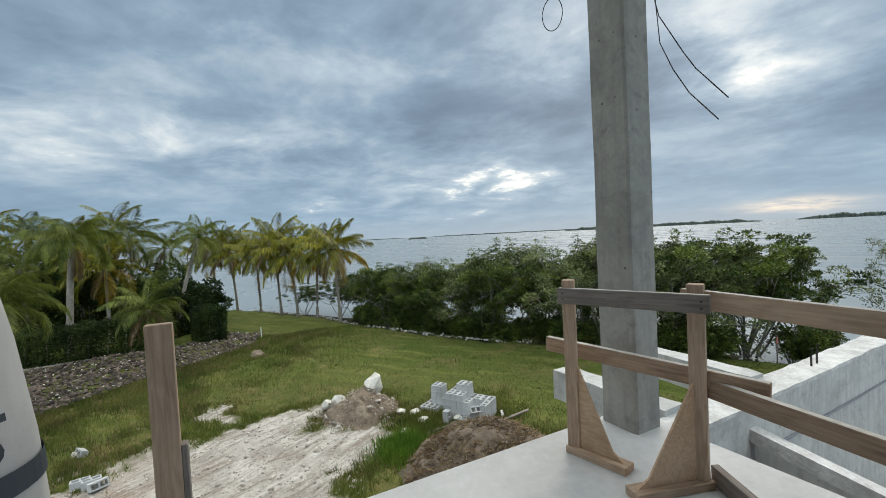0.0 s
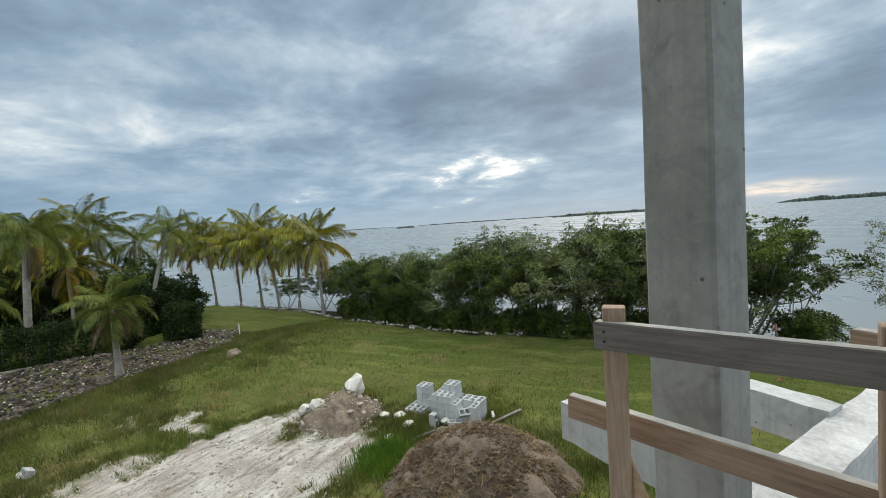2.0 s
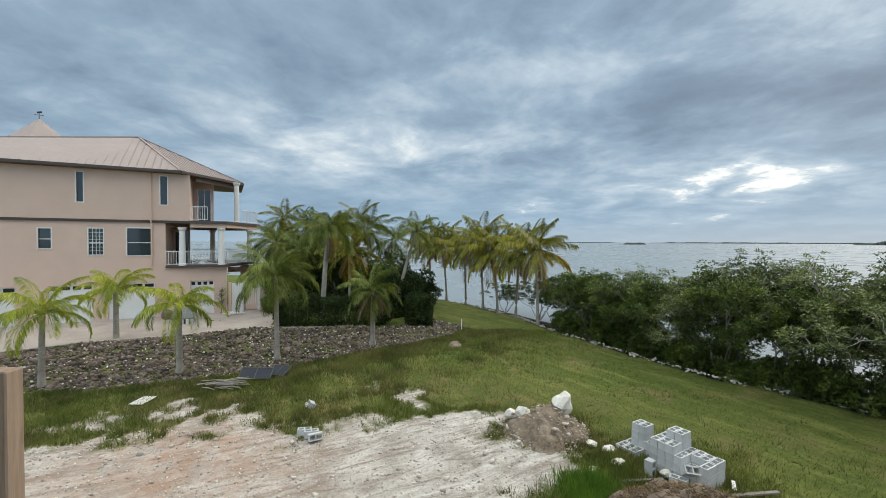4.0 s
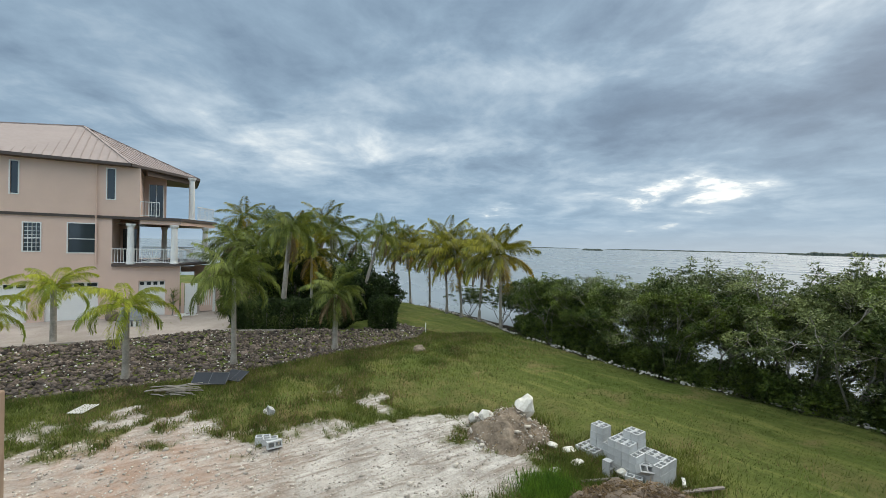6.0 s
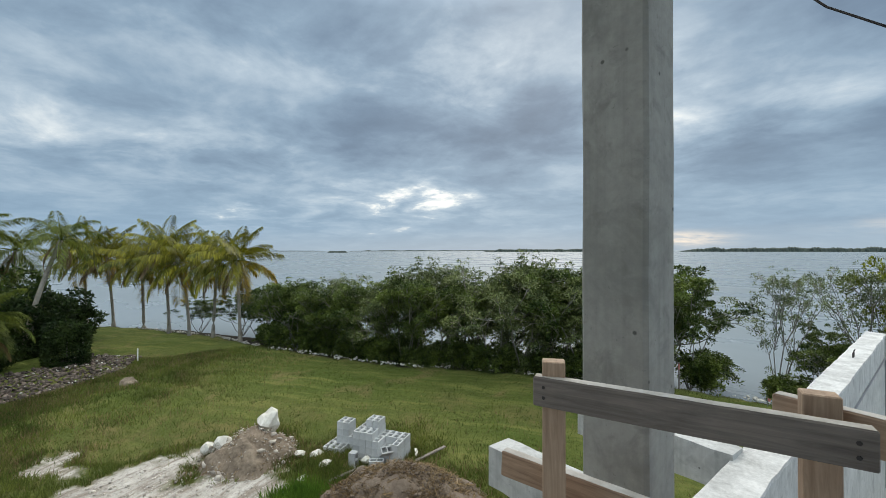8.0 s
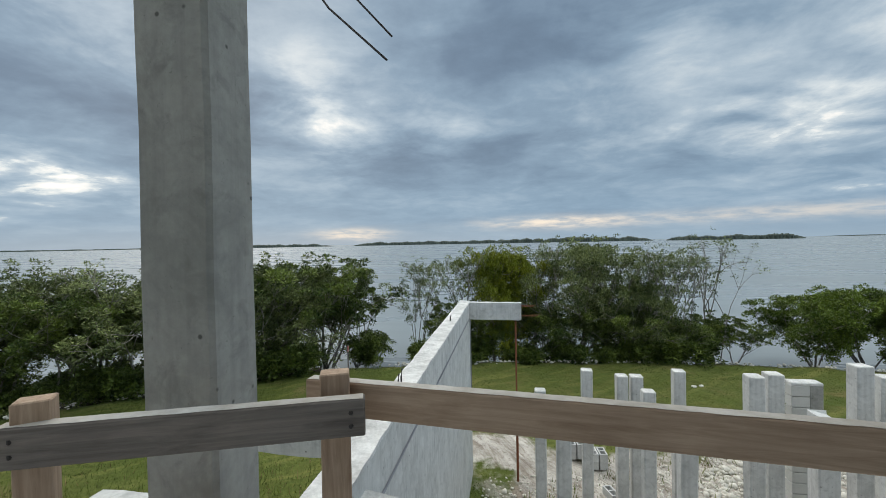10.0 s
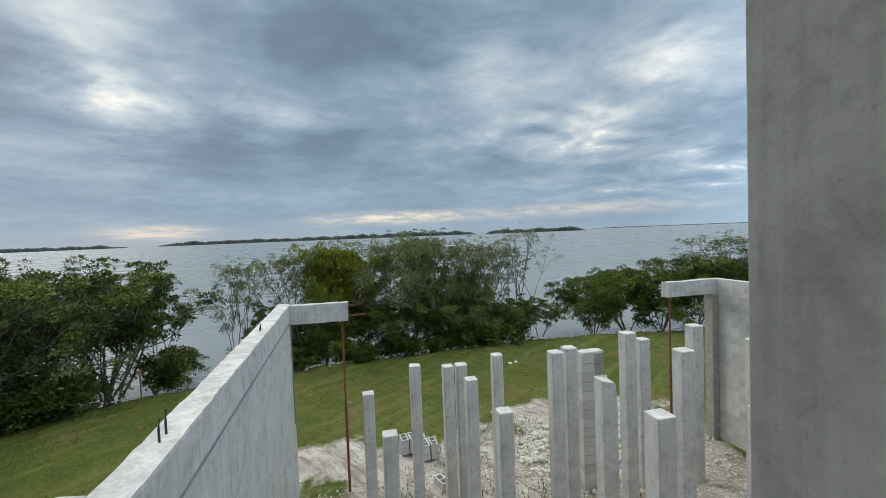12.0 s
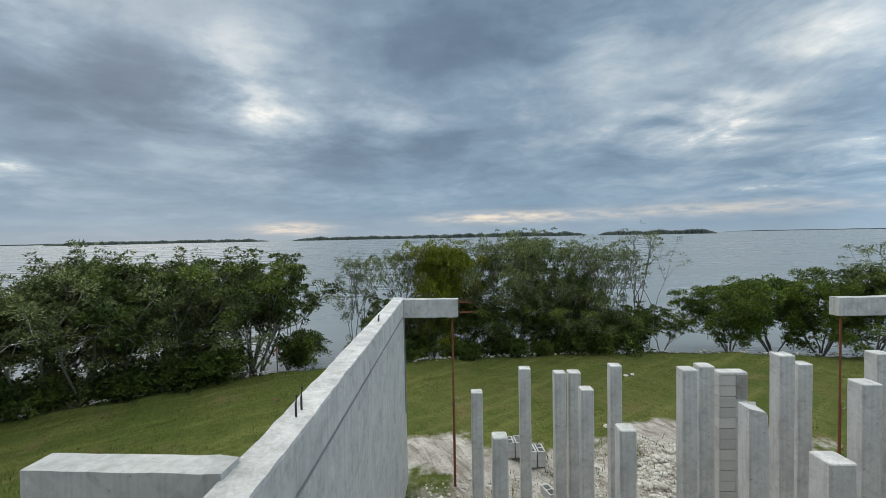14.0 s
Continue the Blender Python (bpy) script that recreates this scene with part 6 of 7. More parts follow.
# ---- the block wall on the east side ----
def east_wall():
    w = thing("wall_east", (9.79, 10.2, 0), "grey concrete block wall with a cast bond beam", "wall", kind="structure")
    part("wall_core", cube((0.005, -13.5, -0.1), (0.19, 0, 3.86)), "mortar", w)
    bm = cube((-0.004, -13.5, 3.86), (0.20, 0.02, 4.25))
    bmesh.ops.subdivide_edges(bm, edges=[e for e in bm.edges if e.calc_length() > 2], cuts=30, use_grid_fill=True)
    roughen(bm, 0.008, 4.0)
    part("bond_beam", bm, "pale", w, "pale cast bond beam")
    jamb = part("jamb", cube((-0.20, -0.24, -0.1), (-0.004, 0.02, 3.87), 0.01), "column", w, "smooth cast jamb")
    mesh = finish("block", cube((0, -0.199, -0.099), (0.09, 0.199, 0.099), 0.003), "block")
    half = finish("block", cube((0, -0.099, -0.099), (0.09, 0.099, 0.099), 0.003), "block")
    for c in range(19):
        y = -0.0
        if c % 2:
            ob = new("block", half)
            ob.parent, ob.location = w, (0.0, -0.10, 0.10 + c * 0.203)
            y = -0.203
        for k in range(14):
            ob = new("block", mesh)
            ob.parent, ob.location = w, (random.uniform(0, 0.003), y - 0.20 - k * 0.405, 0.10 + c * 0.203)


east_wall()


def block_pilaster():
    p = thing("block_pilaster", (5.34, 9.0, 0), "stacked grey block pier beside a cast column", "pier")
    mesh = finish("block", cube((-0.15, -0.10, -0.095), (0.15, 0.10, 0.095), 0.008), "block")
    for c in range(15):
        ob = new("block", mesh)
        ob.parent, ob.location = p, (random.uniform(-0.004, 0.004), random.uniform(-0.004, 0.004), 0.1 + c * 0.2)
    part("cast_column", cube((0.152, -0.09, -0.1), (0.36, 0.12, 2.55), 0.012), "pale", p)
    part("cast_top", cube((0.15, -0.10, 2.55), (0.37, 0.13, 3.04), 0.012), "column", p)
    part("cap", cube((-0.155, -0.105, 2.995), (0.37, 0.13, 3.06), 0.015), "topping", p)


block_pilaster()


# ---- the neighbouring house ----
HOUSE = pose(-28.552, -17.676, 0, 0, 0, 118.2)      # x along the front, y into the house


def house():
    h = thing("neighbour_house", (0, 0, 0), "three-storey pink-beige stucco house with tan metal hip roof", "house")
    h.matrix_world = HOUSE
    Z0, Z1, Z2, ZE = DRIVE_Z, 4.0, 6.95, 10.25

    def hbox(name, a, b, mat, label="", bevel=0.0, parent=h):
        return part(name, cube(a, b, bevel), mat, parent, label)

    # walls storey by storey; the ground floor has real openings for its doors
    doors = ((-11.4, -8.9), (-7.44, -5.3), (-4.55, -2.05), (-0.02, 1.42))
    cut = [-17.0] + [v for d in doors for v in d] + [2.25]
    for k in range(0, len(cut), 2):
        hbox("wall", (cut[k], 0, Z0 - 0.3), (cut[k + 1], 0.25, Z1 - 0.12), "house")
    for a, b in doors:
        hbox("wall", (a, 0, 2.9), (b, 0.25, Z1 - 0.12), "house")
    hbox("wall", (2.0, 0.25, Z0 - 0.3), (2.25, 8, Z1 - 0.12), "house")
    wins1 = ((-7.84, -7.26, 5.22, 6.42), (-5.47, -4.75, 4.81, 6.45), (-3.51, -2.24, 4.73, 6.5), (-12.6, -11.4, 4.8, 6.4))
    wins2 = ((-1.67, -1.29, 8.11, 9.99), (-6.0, -5.68, 8.11, 9.95), (-12.0, -10.8, 8.1, 9.7))

    def storey(x0, x1, z0, z1, y0, wins):
        wins = sorted(wins)
        x = x0
        for a, b, lo, hi in wins:
            hbox("wall", (x, y0, z0), (a, y0 + 0.25, z1), "house")
            hbox("wall", (a, y0, z0), (b, y0 + 0.25, lo), "house")
            hbox("wall", (a, y0, hi), (b, y0 + 0.25, z1), "house")
            x = b
        hbox("wall", (x, y0, z0), (x1, y0 + 0.25, z1), "house")

    storey(-17.0, -1.42, Z1, Z2, 0.0, wins1)
    storey(-17.0, 0.0, Z2 + 0.1, ZE, -0.14, wins2)
    # dark strip along the underside of the overhanging upper storey
    hbox("belt_course", (-17.0, -0.10, Z2 - 0.06), (-0.02, 0.2, Z2 + 0.1), "house_trim", "dark brown belt course")
    hbox("wall", (-17.0, 0.0, Z1 - 0.12), (-1.42, 0.25, Z1), "house")
    hbox("wall", (-1.67, 0.25, Z1), (-1.42, 4.5, Z2), "house")
    hbox("wall", (-0.25, 0.11, Z2 + 0.1), (0.0, 3.4, ZE), "house")
    hbox("wall", (-1.42, 4.5, Z1), (-0.3, 4.75, Z2), "house")
    for reach, lo, hi in ((2.25, Z0, Z1), (-1.42, Z1, Z2), (-0.05, Z2, ZE)):
        hbox("wall", (-17.0, 9.2, lo), (reach, 9.45, hi), "house")
    hbox("wall", (-1.67, 4.5, Z1), (-1.42, 9.2, Z2), "house")
    hbox("wall", (-0.25, 3.65, Z2 + 0.1), (0.0, 9.2, ZE), "house")
    hbox("wall", (-17.2, -0.1, Z0), (-17.0, 9.4, ZE), "house")
    hbox("wall", (0.0, 3.4, Z2 + 0.1), (1.35, 3.65, ZE), "house")
    hbox("floor_plate", (-17, 0.25, Z1 - 0.1), (2.0, 9.2, Z1 - 0.02), "house")
    hbox("floor_plate", (-17, 0.25, Z2), (-0.25, 9.2, Z2 + 0.08), "house")
    # openings
    for k, (a, b, lo, hi) in enumerate(wins1 + wins2):
        y0 = 0.0 if k < len(wins1) else -0.14
        f = part("window", cube((a, y0 + 0.10, lo), (b, y0 + 0.14, hi)), "glass", h, "dark glazed window in a white frame")
        for p, q in (((a - 0.06, lo - 0.06), (a, hi + 0.06)), ((b, lo - 0.06), (b + 0.06, hi + 0.06)), ((a, lo - 0.06), (b, lo)), ((a, hi), (b, hi + 0.06))):
            part("window_frame", cube((p[0], y0 - 0.03, p[1]), (q[0], y0 + 0.09, q[1])), "white_paint", f)
        if b - a > 0.5:
            zm = lo + (hi - lo) * 0.47
            part("window_bar", cube((a, y0 + 0.06, zm - 0.025), (b, y0 + 0.10, zm + 0.025)), "white_paint", f)
        if k == 1:
            for i in range(1, 4):
                part("window_bar", cube((a + (b - a) * i / 4 - 0.012, y0 + 0.05, lo), (a + (b - a) * i / 4 + 0.012, y0 + 0.10, hi)), "white_paint", f)
            for i in range(1, 7):
                zz = lo + (hi - lo) * i / 7
                part("window_bar", cube((a, y0 + 0.05, zz - 0.012), (b, y0 + 0.10, zz + 0.012)), "white_paint", f)
    for a, b in doors:
        d = part("garage_door", cube((a, 0.16, Z0), (b, 0.20, 2.9)), "white_paint", h, "white panelled garage door")
        for r in range(4):
            for c in range(4):
                w, hh = (b - a) / 4, (2.9 - Z0) / 4
                low = Z0 + r * hh + (0.30 if r == 3 else 0.07)
                part("panel", cube((a + c * w + 0.07, 0.145, low), (a + (c + 1) * w - 0.07, 0.158, Z0 + (r + 1) * hh - 0.07)), "glass" if r == 3 else "white_paint", d)
    # balconies
    def slab(name, pts, z0, z1, mat):
        bm = extrude_poly(bmesh.new(), pts, z0, z1)
        return part(name, bm, mat, h)
    b1 = [(-1.42, -0.18), (2.25, -0.42), (4.2, 2.9), (3.4, 8), (-1.42, 8)]
    b2 = [(-0.05, -0.28), (2.3, -0.42), (4.75, 4.4), (3.6, 8.5), (-0.05, 8.5)]
    slab("balcony_floor", b1, Z1 - 0.14, Z1 + 0.02, "house_trim")
    slab("balcony_floor", b2, Z2 - 0.08, Z2 + 0.12, "house_trim")
    grow = lambda pts, k: [(x * (1 - k) + 1.2 * k, y * (1 - k) + 3 * k) for x, y in pts]
    slab("balcony_beam", grow(b2, 0.04), Z2 - 0.34, Z2 - 0.08, "house")
    columns = ((-0.46, -0.06, Z1, Z2 - 0.34), (1.90, -0.18, Z1, Z2 - 0.34), (3.85, 2.9, Z1, Z2 - 0.34), (2.95, 3.0, Z2 + 0.12, ZE), (1.2, 6.5, Z1, Z2 - 0.34))
    for x, y, z0, z1 in columns:
        hh = z1 - z0
        bm = lathe([(0.25, 0), (0.25, 0.12), (0.20, 0.16), (0.19, hh * 0.5), (0.175, hh - 0.24), (0.21, hh - 0.2), (0.26, hh - 0.1), (0.27, hh)], 16, (x, y, z0))
        part("column", bm, "white_paint", h, "white round column", smooth=False)

    def railing(x0, y0, x1, y1, z, fan=False):
        r = part("railing", prism(bmesh.new(), (x0, y0, z + 0.98), (x1, y1, z + 0.98), 0.06, 0.05), "white_paint", h, "white metal balcony railing")
        part("bottom_rail", prism(bmesh.new(), (x0, y0, z + 0.10), (x1, y1, z + 0.10), 0.05, 0.04), "white_paint", r)
        L = math.hypot(x1 - x0, y1 - y0)
        n = max(2, int(L / 0.13))
        for i in range(n + 1):
            s = i / n
            if fan and 0.2 < s < 0.8:
                continue
            x, y = x0 + (x1 - x0) * s, y0 + (y1 - y0) * s
            part("baluster", cube((x - 0.013, y - 0.013, z + 0.1), (x + 0.013, y + 0.013, z + 0.97)), "white_paint", r)
        if fan:
            mx, my = (x0 + x1) / 2, (y0 + y1) / 2
            for i in range(11):
                a = math.pi * (i + 0.5) / 11
                k = min(0.30 * L / max(0.2, abs(math.cos(a))), 0.85 / max(0.15, math.sin(a)))
                part("baluster", prism(bmesh.new(), (mx, my, z + 0.12), (mx + (x1 - x0) / L * math.cos(a) * k, my + (y1 - y0) / L * math.cos(a) * k, z + 0.12 + math.sin(a) * k), 0.03, 0.03), "white_paint", r)

    railing(-1.40, -0.08, -0.66, -0.12, Z1)
    railing(-0.26, -0.14, 1.70, -0.26, Z1, True)
    railing(2.12, -0.1, 3.85, 2.8, Z1)
    railing(0.02, -0.20, 1.05, -0.26, Z2 + 0.12)
    railing(-0.3, 7.85, 3.3, 7.85, Z1)
    part("stair_rail", prism(bmesh.new(), (2.3, 3.3, Z1 + 1.05), (3.9, 3.6, Z1 + 0.15), 0.06, 0.12), "white_paint", h, "white sloping stair rail")
    hbox("stair_string", (2.3, 3.2, Z1 - 0.75), (4.1, 3.45, Z1 - 0.35), "house")
    railing(3.3, 1.9, 4.5, 4.3, Z2 + 0.12)
    part("downpipe", tube(bmesh.new(), [(-2.19, -0.26, ZE - 0.1), (-2.19, -0.24, Z2 + 0.1), (-2.19, -0.08, Z2 - 0.1), (-2.19, -0.08, Z1)], 0.055, 8), "house", h, "painted downpipe")
    door = part("balcony_door", cube((0.35, 3.33, Z2 + 0.12), (1.15, 3.39, ZE - 0.7)), "glass", h, "dark balcony door")
    for a, b in ((0.29, 0.35), (0.72, 0.77), (1.15, 1.21)):
        part("door_frame", cube((a, 3.28, Z2 + 0.12), (b, 3.40, ZE - 0.64)), "white_paint", door)
    part("balcony_beam", prism(bmesh.new(), (0.3, 0.75, ZE - 0.22), (2.9, 3.95, ZE - 0.22), 0.16, 0.3), "soffit", h, "brown beam under the eaves")
    for k in range(8):
        hbox("ceiling_board", (-1.35, 0.3 + k * 0.95, Z2 - 0.36), (3.2 - 0.1 * k, 0.42 + k * 0.95, Z2 - 0.345), "soffit")
    part("balcony_door", cube((-1.25, 4.42, Z1), (-0.45, 4.49, Z2 - 0.6)), "glass", h, "dark balcony door")

    # roof: hips, standing seams, fascia and soffit
    e = [(-17.6, -0.62), (-0.45, -0.62), (3.45, 4.15), (3.45, 9.9), (-17.6, 9.9)]
    top = lambda x: 13.35 + min(0, x + 3.5) * 0.115      # the ridge falls away from its peak
    apex, end = (-3.5, 4.5, top(-3.5)), (-17.6, 4.5, top(-17.6))
    bm = bmesh.new()
    lo = [bm.verts.new((x, y, ZE + 0.12)) for x, y in e]
    a, b = bm.verts.new(apex), bm.verts.new(end)
    bm.faces.new((lo[0], lo[1], a, b))
    bm.faces.new((lo[1], lo[2], a))
    bm.faces.new((lo[2], lo[3], a))
    bm.faces.new((lo[3], lo[4], b, a))
    bm.faces.new((lo[4], lo[0], b))
    bm.faces.new(lo[::-1])
    roof = part("roof", bm, "roof", h, "tan standing-seam metal hip roof")
    ZR = ZE + 0.12
    for k in range(40):
        x = -17.4 + k * 0.425
        if x > -0.5:
            break
        s = 1.0 if x < -3.5 else (-0.45 - x) / (3.05)
        p, q = (x, -0.62, ZR + 0.02), (x, -0.62 + 5.12 * s, ZR + (top(x) - ZR) * s + 0.03)
        part("seam", prism(bmesh.new(), p, q, 0.035, 0.045), "roof", roof)
    for k in range(1, 15):
        s = k / 15
        p = Vector((-0.45 + 3.9 * s, -0.62 + 4.77 * s, ZR + 0.02))
        n = Vector((-4.77, 3.9, 0)).normalized()
        # up the plane until a hip is met
        tip = Vector((apex[0], apex[1], apex[2] + 0.02))
        along = Vector((3.9, 4.77, 0)).normalized()
        total = (tip - Vector((-0.45, -0.62, ZR))).dot(n)
        foot = (tip - Vector((-0.45, -0.62, ZR))).dot(along) / 6.161
        f = 1 - (abs(s - foot) / (1 - foot) if s > foot else (foot - s) / max(foot, 0.05))
        q = p + (n * total + Vector((0, 0, apex[2] - ZR))) * max(0.05, min(1, f))
        part("seam", prism(bmesh.new(), p, q, 0.035, 0.045), "roof", roof)
    for p, q in ((e[1], apex), (e[2], apex)):
        part("ridge_cap", prism(bmesh.new(), (*p, ZR + 0.03), (q[0], q[1], q[2] + 0.03), 0.16, 0.05), "roof", roof)
    part("ridge_cap", prism(bmesh.new(), (apex[0], apex[1], apex[2] + 0.03), (end[0], end[1], end[2] + 0.03), 0.16, 0.06), "roof", roof)
    for p, q in zip(e, e[1:]):
        part("gutter", prism(bmesh.new(), (*p, ZE + 0.05), (*q, ZE + 0.05), 0.12, 0.17), "house_trim", h, "dark brown gutter")
    part("soffit", extrude_poly(bmesh.new(), [(x * 0.995, y * 0.97 + 0.05) for x, y in e], ZE - 0.06, ZE), "soffit", h, "brown boarded soffit")
    # cupola with its vane
    c = part("cupola", lathe([(1.45, 11.8), (1.45, 12.65), (1.75, 12.66), (1.75, 12.76), (0.05, 14.35)], 8, (-9.6, 6.4, 0)), "roof", h, "eight-sided cupola with a metal cap")
    part("cupola_band", lathe([(1.48, 12.35), (1.48, 12.6)], 8, (-9.6, 6.4, 0)), "white_paint", c)
    bm = tube(bmesh.new(), [(-9.6, 6.4, 14.3), (-9.6, 6.4, 14.85)], 0.02, 6)
    prism(bm, (-9.85, 6.4, 14.65), (-9.35, 6.4, 14.65), 0.02, 0.03)
    prism(bm, (-9.72, 6.4, 14.82), (-9.45, 6.4, 14.88), 0.02, 0.12)
    part("weather_vane", bm, "wire", c, "dark weather vane")
    return h


house()


def neighbour_yard():
    to = lambda x, y, z: HOUSE @ Vector((x, y, z))
    pts = BERM_TOP[1:-2] + [(-25.2, -10.7), (-30, -12), (-34, -16), (-26, -34), (-17.5, -27)]
    bm = extrude_poly(bmesh.new(), pts, DRIVE_Z - 0.1, DRIVE_Z + 0.03)
    single("pavement", bm, "drive", "pinkish-grey paved driveway before the garages", "driveway", kind="structure")
    # garden wall and gate
    g = thing("garden_wall", to(2.3, 0.1, DRIVE_Z), "low pink-beige garden wall with a white gate", "wall")
    g.matrix_world = HOUSE @ Matrix.Translation((2.3, 0.1, DRIVE_Z))
    part("gate_leaf", cube((0.25, 0.0, 0.02), (1.0, 0.06, 2.1), 0.01), "white_paint", g, "white gate leaf")
    part("gate_post", cube((0.02, -0.05, 0), (0.22, 0.18, 2.15), 0.01), "house", g)
    part("lattice_gate", cube((1.15, 0.3, 0.1), (1.95, 0.34, 1.6), 0.01), "house", g)
    for k in range(6):
        part("gate_bar", cube((1.2 + k * 0.12, 0.28, 0.5), (1.23 + k * 0.12, 0.30, 1.9)), "white_paint", g)
    part("gate_post", cube((1.95, 0.2, 0), (2.12, 0.42, 2.0), 0.01), "white_paint", g)
    part("wall_panel", cube((2.12, 0.25, 0), (4.6, 0.42, 1.75)), "house", g)
    part("stair_side", cube((0.9, 3.4, 2.3), (3.4, 3.55, 3.2)), "house", g)
    # folded cover, rocks and scraps on the drive
    t = thing("folded_cover", (0, 0, 0), "grey folded spa cover propped on blocks", "cover")
    t.matrix_world = HOUSE @ Matrix.Translation((-0.2, -3.2, DRIVE_Z + 0.03))
    part("cover_panel", roughen(cube((-0.6, -0.5, 0.32), (0.6, 0.5, 0.42), 0.02), 0.01, 3), "tarp_cover", t)
    bm = prism(bmesh.new(), (0, 0.45, 0.40), (0, 1.0, 0.95), 1.15, 0.09)
    part("cover_panel", bm, "tarp_cover", t)
    for k in range(5):
        part("support", cube((-0.55 + k * 0.24, -0.48, 0), (-0.40 + k * 0.24, 0.4, 0.30)), "white_paint" if k % 2 else "newblock", t)
    ob = single("boulder", stone(0.55, random.Random(70), 0.8), "dirt_pile", "rounded brown rock by the garage", "rock", group="loose rocks")
    ob.matrix_world = HOUSE @ Matrix.Translation((-1.3, -0.9, DRIVE_Z + 0.3))
    t = thing("scrap_pile", (0, 0, 0), "small pile of white broken scraps on the drive", "debris")
    t.matrix_world = HOUSE @ Matrix.Translation((2.6, -1.6, DRIVE_Z + 0.03))
    rng = random.Random(4)
    for k in range(14):
        a, p = rng.uniform(0, 6.3), Vector((rng.uniform(-0.45, 0.45), rng.uniform(-0.3, 0.3), 0.05 + 0.012 * k))
        part("scrap", prism(bmesh.new(), p, p + Vector((math.cos(a), math.sin(a), 0.1)) * rng.uniform(0.3, 0.6), 0.09, 0.03), "white_paint", t)
    # potted spiky plant between the doors
    rng = np.random.default_rng(12)
    t = thing("spiky_plant", (0, 0, 0), "tall spiky dark green plant by the garage wall", "plant")
    t.matrix_world = HOUSE @ Matrix.Translation((1.85, -0.35, DRIVE_Z))
    part("stem", tube(bmesh.new(), [(0, 0, 0), (0.08, 0, 0.8), (-0.05, 0, 1.5)], [0.06, 0.05, 0.04], 6), "bark", t)
    cards = []
    for z in (0.8, 1.2, 1.55):
        for k in range(22):
            a, u = rng.uniform(0, 6.28), rng.uniform(-0.2, 0.9)
            d = np.array((math.cos(a), math.sin(a), u))
            p = np.array((0.02, 0, z))
            w = np.array((-d[1], d[0], 0)) * 0.03
            cards.append(np.array([p - w, p + w, p + d * 0.5 + w * 0.2, p + d * 0.5 - w * 0.2]))
    ob = new("blades", quads("blades", cards, "queen"))
    ob.parent = t


neighbour_yard()


# ---- grass ----
def blades(n, poly_keep, lo, hi, width, mat, seed, name, label, weight=None, lean=0.5):
    rng = np.random.default_rng(seed)
    pts = []
    need = n
    while need > 0:
        q = rng.uniform((poly_keep[0], poly_keep[1]), (poly_keep[2], poly_keep[3]), (need * 3, 2))
        keep = np.ones(len(q), bool) if weight is None else rng.random(len(q)) < weight(q[:, 0], q[:, 1])
        q = q[keep][:need]
        if len(q) == 0:
            break
        pts.append(q)
        need -= len(q)
    p = np.concatenate(pts)
    z = ground_level(p[:, 0], p[:, 1])
    a = rng.uniform(0, math.tau, len(p))
    h = rng.uniform(lo, hi, len(p))
    side = np.stack([np.cos(a), np.sin(a), np.zeros(len(p))], 1) * (width * rng.uniform(0.7, 1.4, len(p)))[:, None]
    b = rng.uniform(0, math.tau, len(p))
    out = np.stack([np.cos(b), np.sin(b), np.zeros(len(p))], 1) * (h * rng.uniform(0.1, lean, len(p)))[:, None]
    base = np.c_[p, z - 0.01]
    top = base + out + np.c_[np.zeros((len(p), 2)), h]
    tagged(new(name, quads(name, np.stack([base - side, base + side, top], 1), mat)), label, "grass", kind="stuff")


def land(x, y):
    ok = inside(x, y, SHORE + [(120, -200), (-95, -200)])
    ok &= ~inside(x, y, BERM_FOOT + BERM_TOP[::-1])
    ok &= ~inside(x, y, BERM_TOP + [(-27.5, -1), (-45, -8), (-60, -20), (-60, -60), (-15, -60)])
    return ok


def lawn_weight(x, y):
    near = np.clip(1.6 - np.hypot(x, y) / 26, 0.25, 1)
    return land(x, y) * np.clip((0.52 - sand_cover(x, y)) / 0.2, 0.0, 1) * near


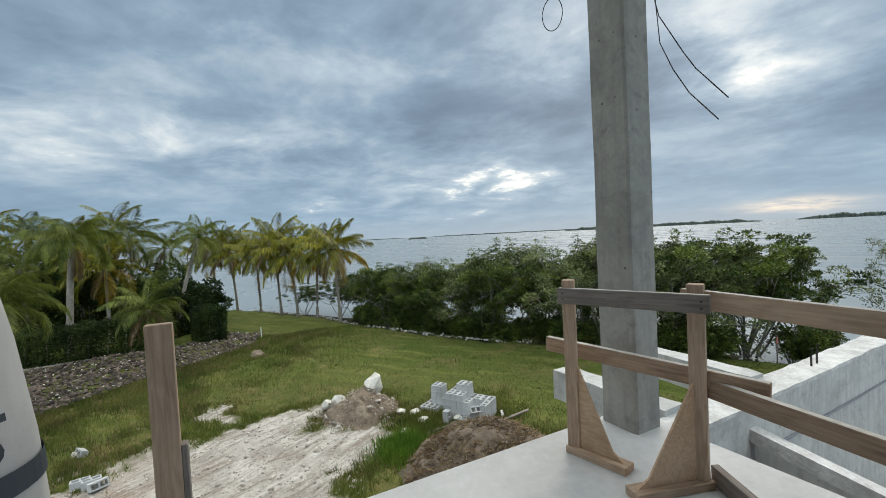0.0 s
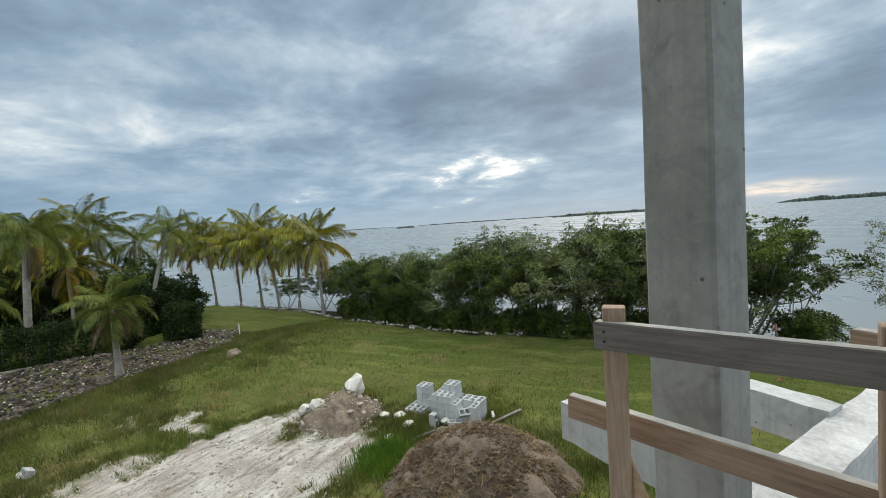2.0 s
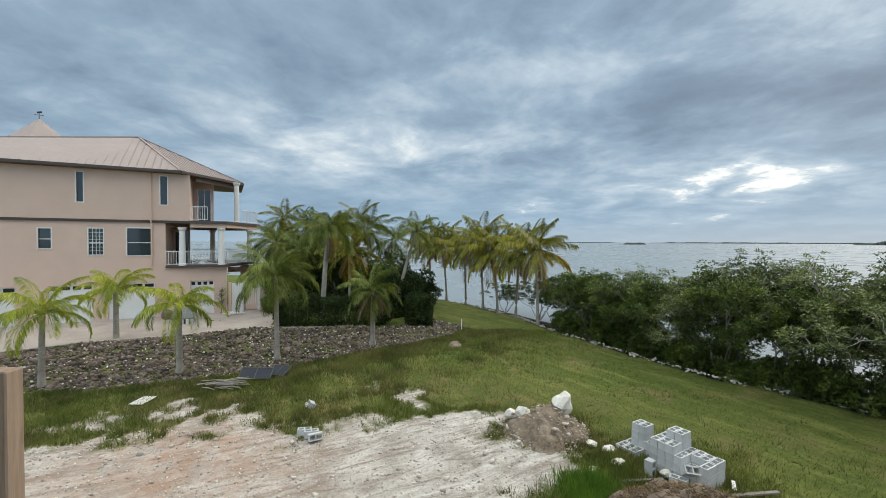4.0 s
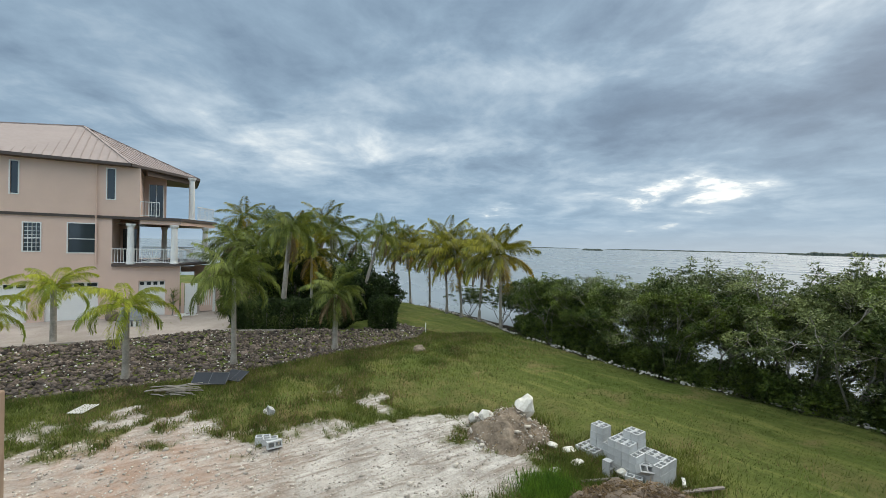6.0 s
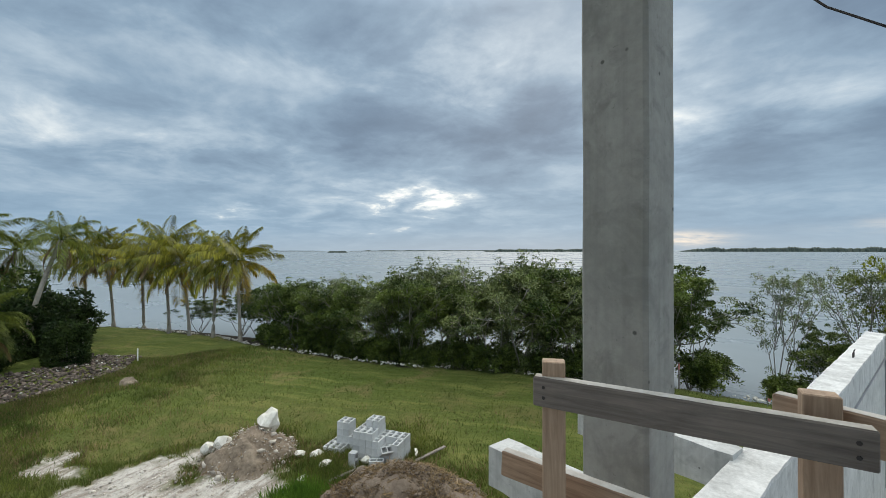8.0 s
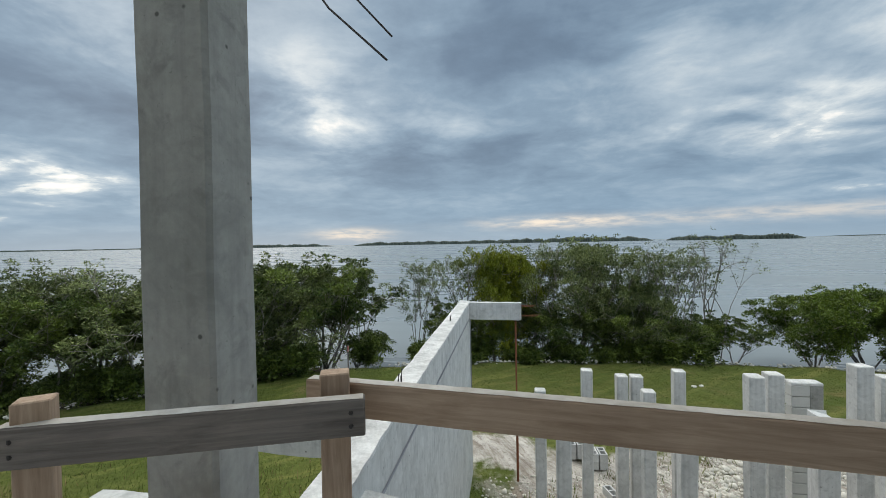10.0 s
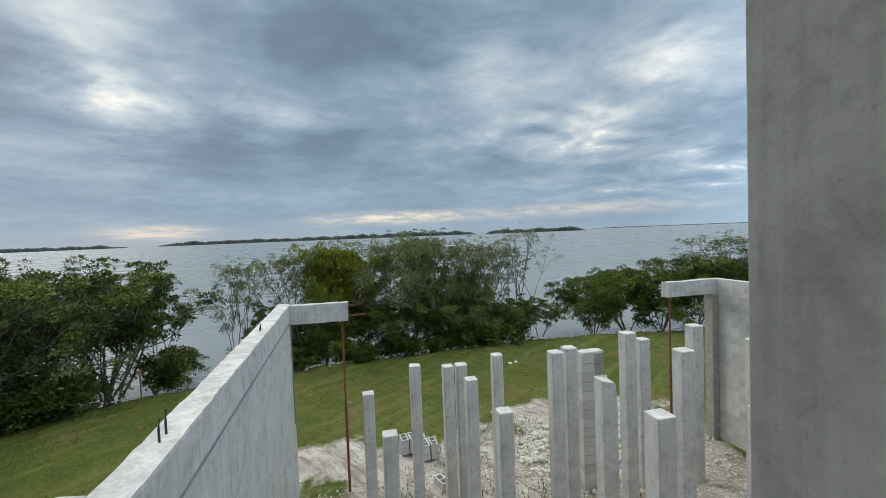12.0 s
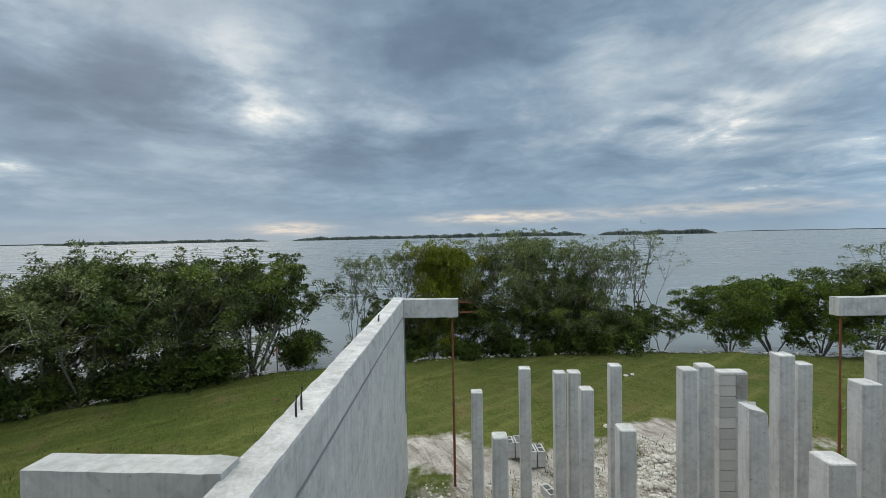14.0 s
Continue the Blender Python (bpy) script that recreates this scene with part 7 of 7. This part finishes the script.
def weed_weight(x, y):
    c = sand_cover(x, y)
    w = np.exp(-((c - 0.30) / 0.16) ** 2) * 0.55 * (np.hypot(x + 9, y + 2) < 14)
    w = np.maximum(w, np.maximum(0.9 * np.exp(-((poly_distance(x, y, BERM_FOOT)) / 0.9) ** 2), 0.5 * np.exp(-((poly_distance(x, y, BERM_FOOT)) / 4.2) ** 2)))
    for cx, cy, r, k in ((-10.6, 4.4, 1.6, 1.0), (-9.3, 3.2, 0.5, 1.0), (-10.4, 6.6, 1.4, 0.7), (-6.8, 7.4, 2.5, 0.7), (-11.9, 3.9, 0.6, 0.9), (-13.4, 3.6, 0.7, 0.8)):
        w = np.maximum(w, k * np.exp(-((x - cx) ** 2 + (y - cy) ** 2) / r))
    patch = np.clip((fbm(x, y, 0.9, 9) - 0.22) * 2.0, 0.2, 1)
    w = w * patch * (c < 0.6)
    for cx, cy, r in ((2.6, 8.6, 0.25), (4.4, 8.7, 0.5), (5.6, 8.3, 0.4), (6.4, 8.6, 0.3), (3.4, 9.4, 0.3), (1.2, 9.6, 0.4), (0.4, 8.6, 0.3), (4.8, 11.6, 0.8), (2.9, 11.2, 0.5)):
        w = np.maximum(w, 0.05 * np.exp(-((x - cx) ** 2 + (y - cy) ** 2) / r))
    return land(x, y) * w


blades(260000, (-31, -20, 22, 21.3), 0.02, 0.055, 0.011, "grass", 71, "grass", "short mown lawn grass", lawn_weight, 0.9)
blades(150000, (-27, -16, 10, 13), 0.06, 0.22, 0.009, "weed", 72, "weeds", "taller weeds and seed stalks at the lawn's edges", weed_weight, 0.8)
blades(5200, (-10.6, 2.2, -8.2, 4.6), 0.10, 0.36, 0.009, "lush", 73, "grass_tuft", "lush bright green grass tuft beside the dirt heap", lambda x, y: np.exp(-((x + 9.35) / 0.45) ** 2 - ((y - 3.3) / 0.5) ** 2), 0.7)
blades(30000, (-27, -16, 10, 13), 0.08, 0.26, 0.007, "dead_frond", 74, "dry_grass", "dry brown seed stalks among the weeds", lambda x, y: weed_weight(x, y) * np.clip((fbm(x, y, 0.5, 19) - 0.38) * 4, 0.05, 1), 0.8)
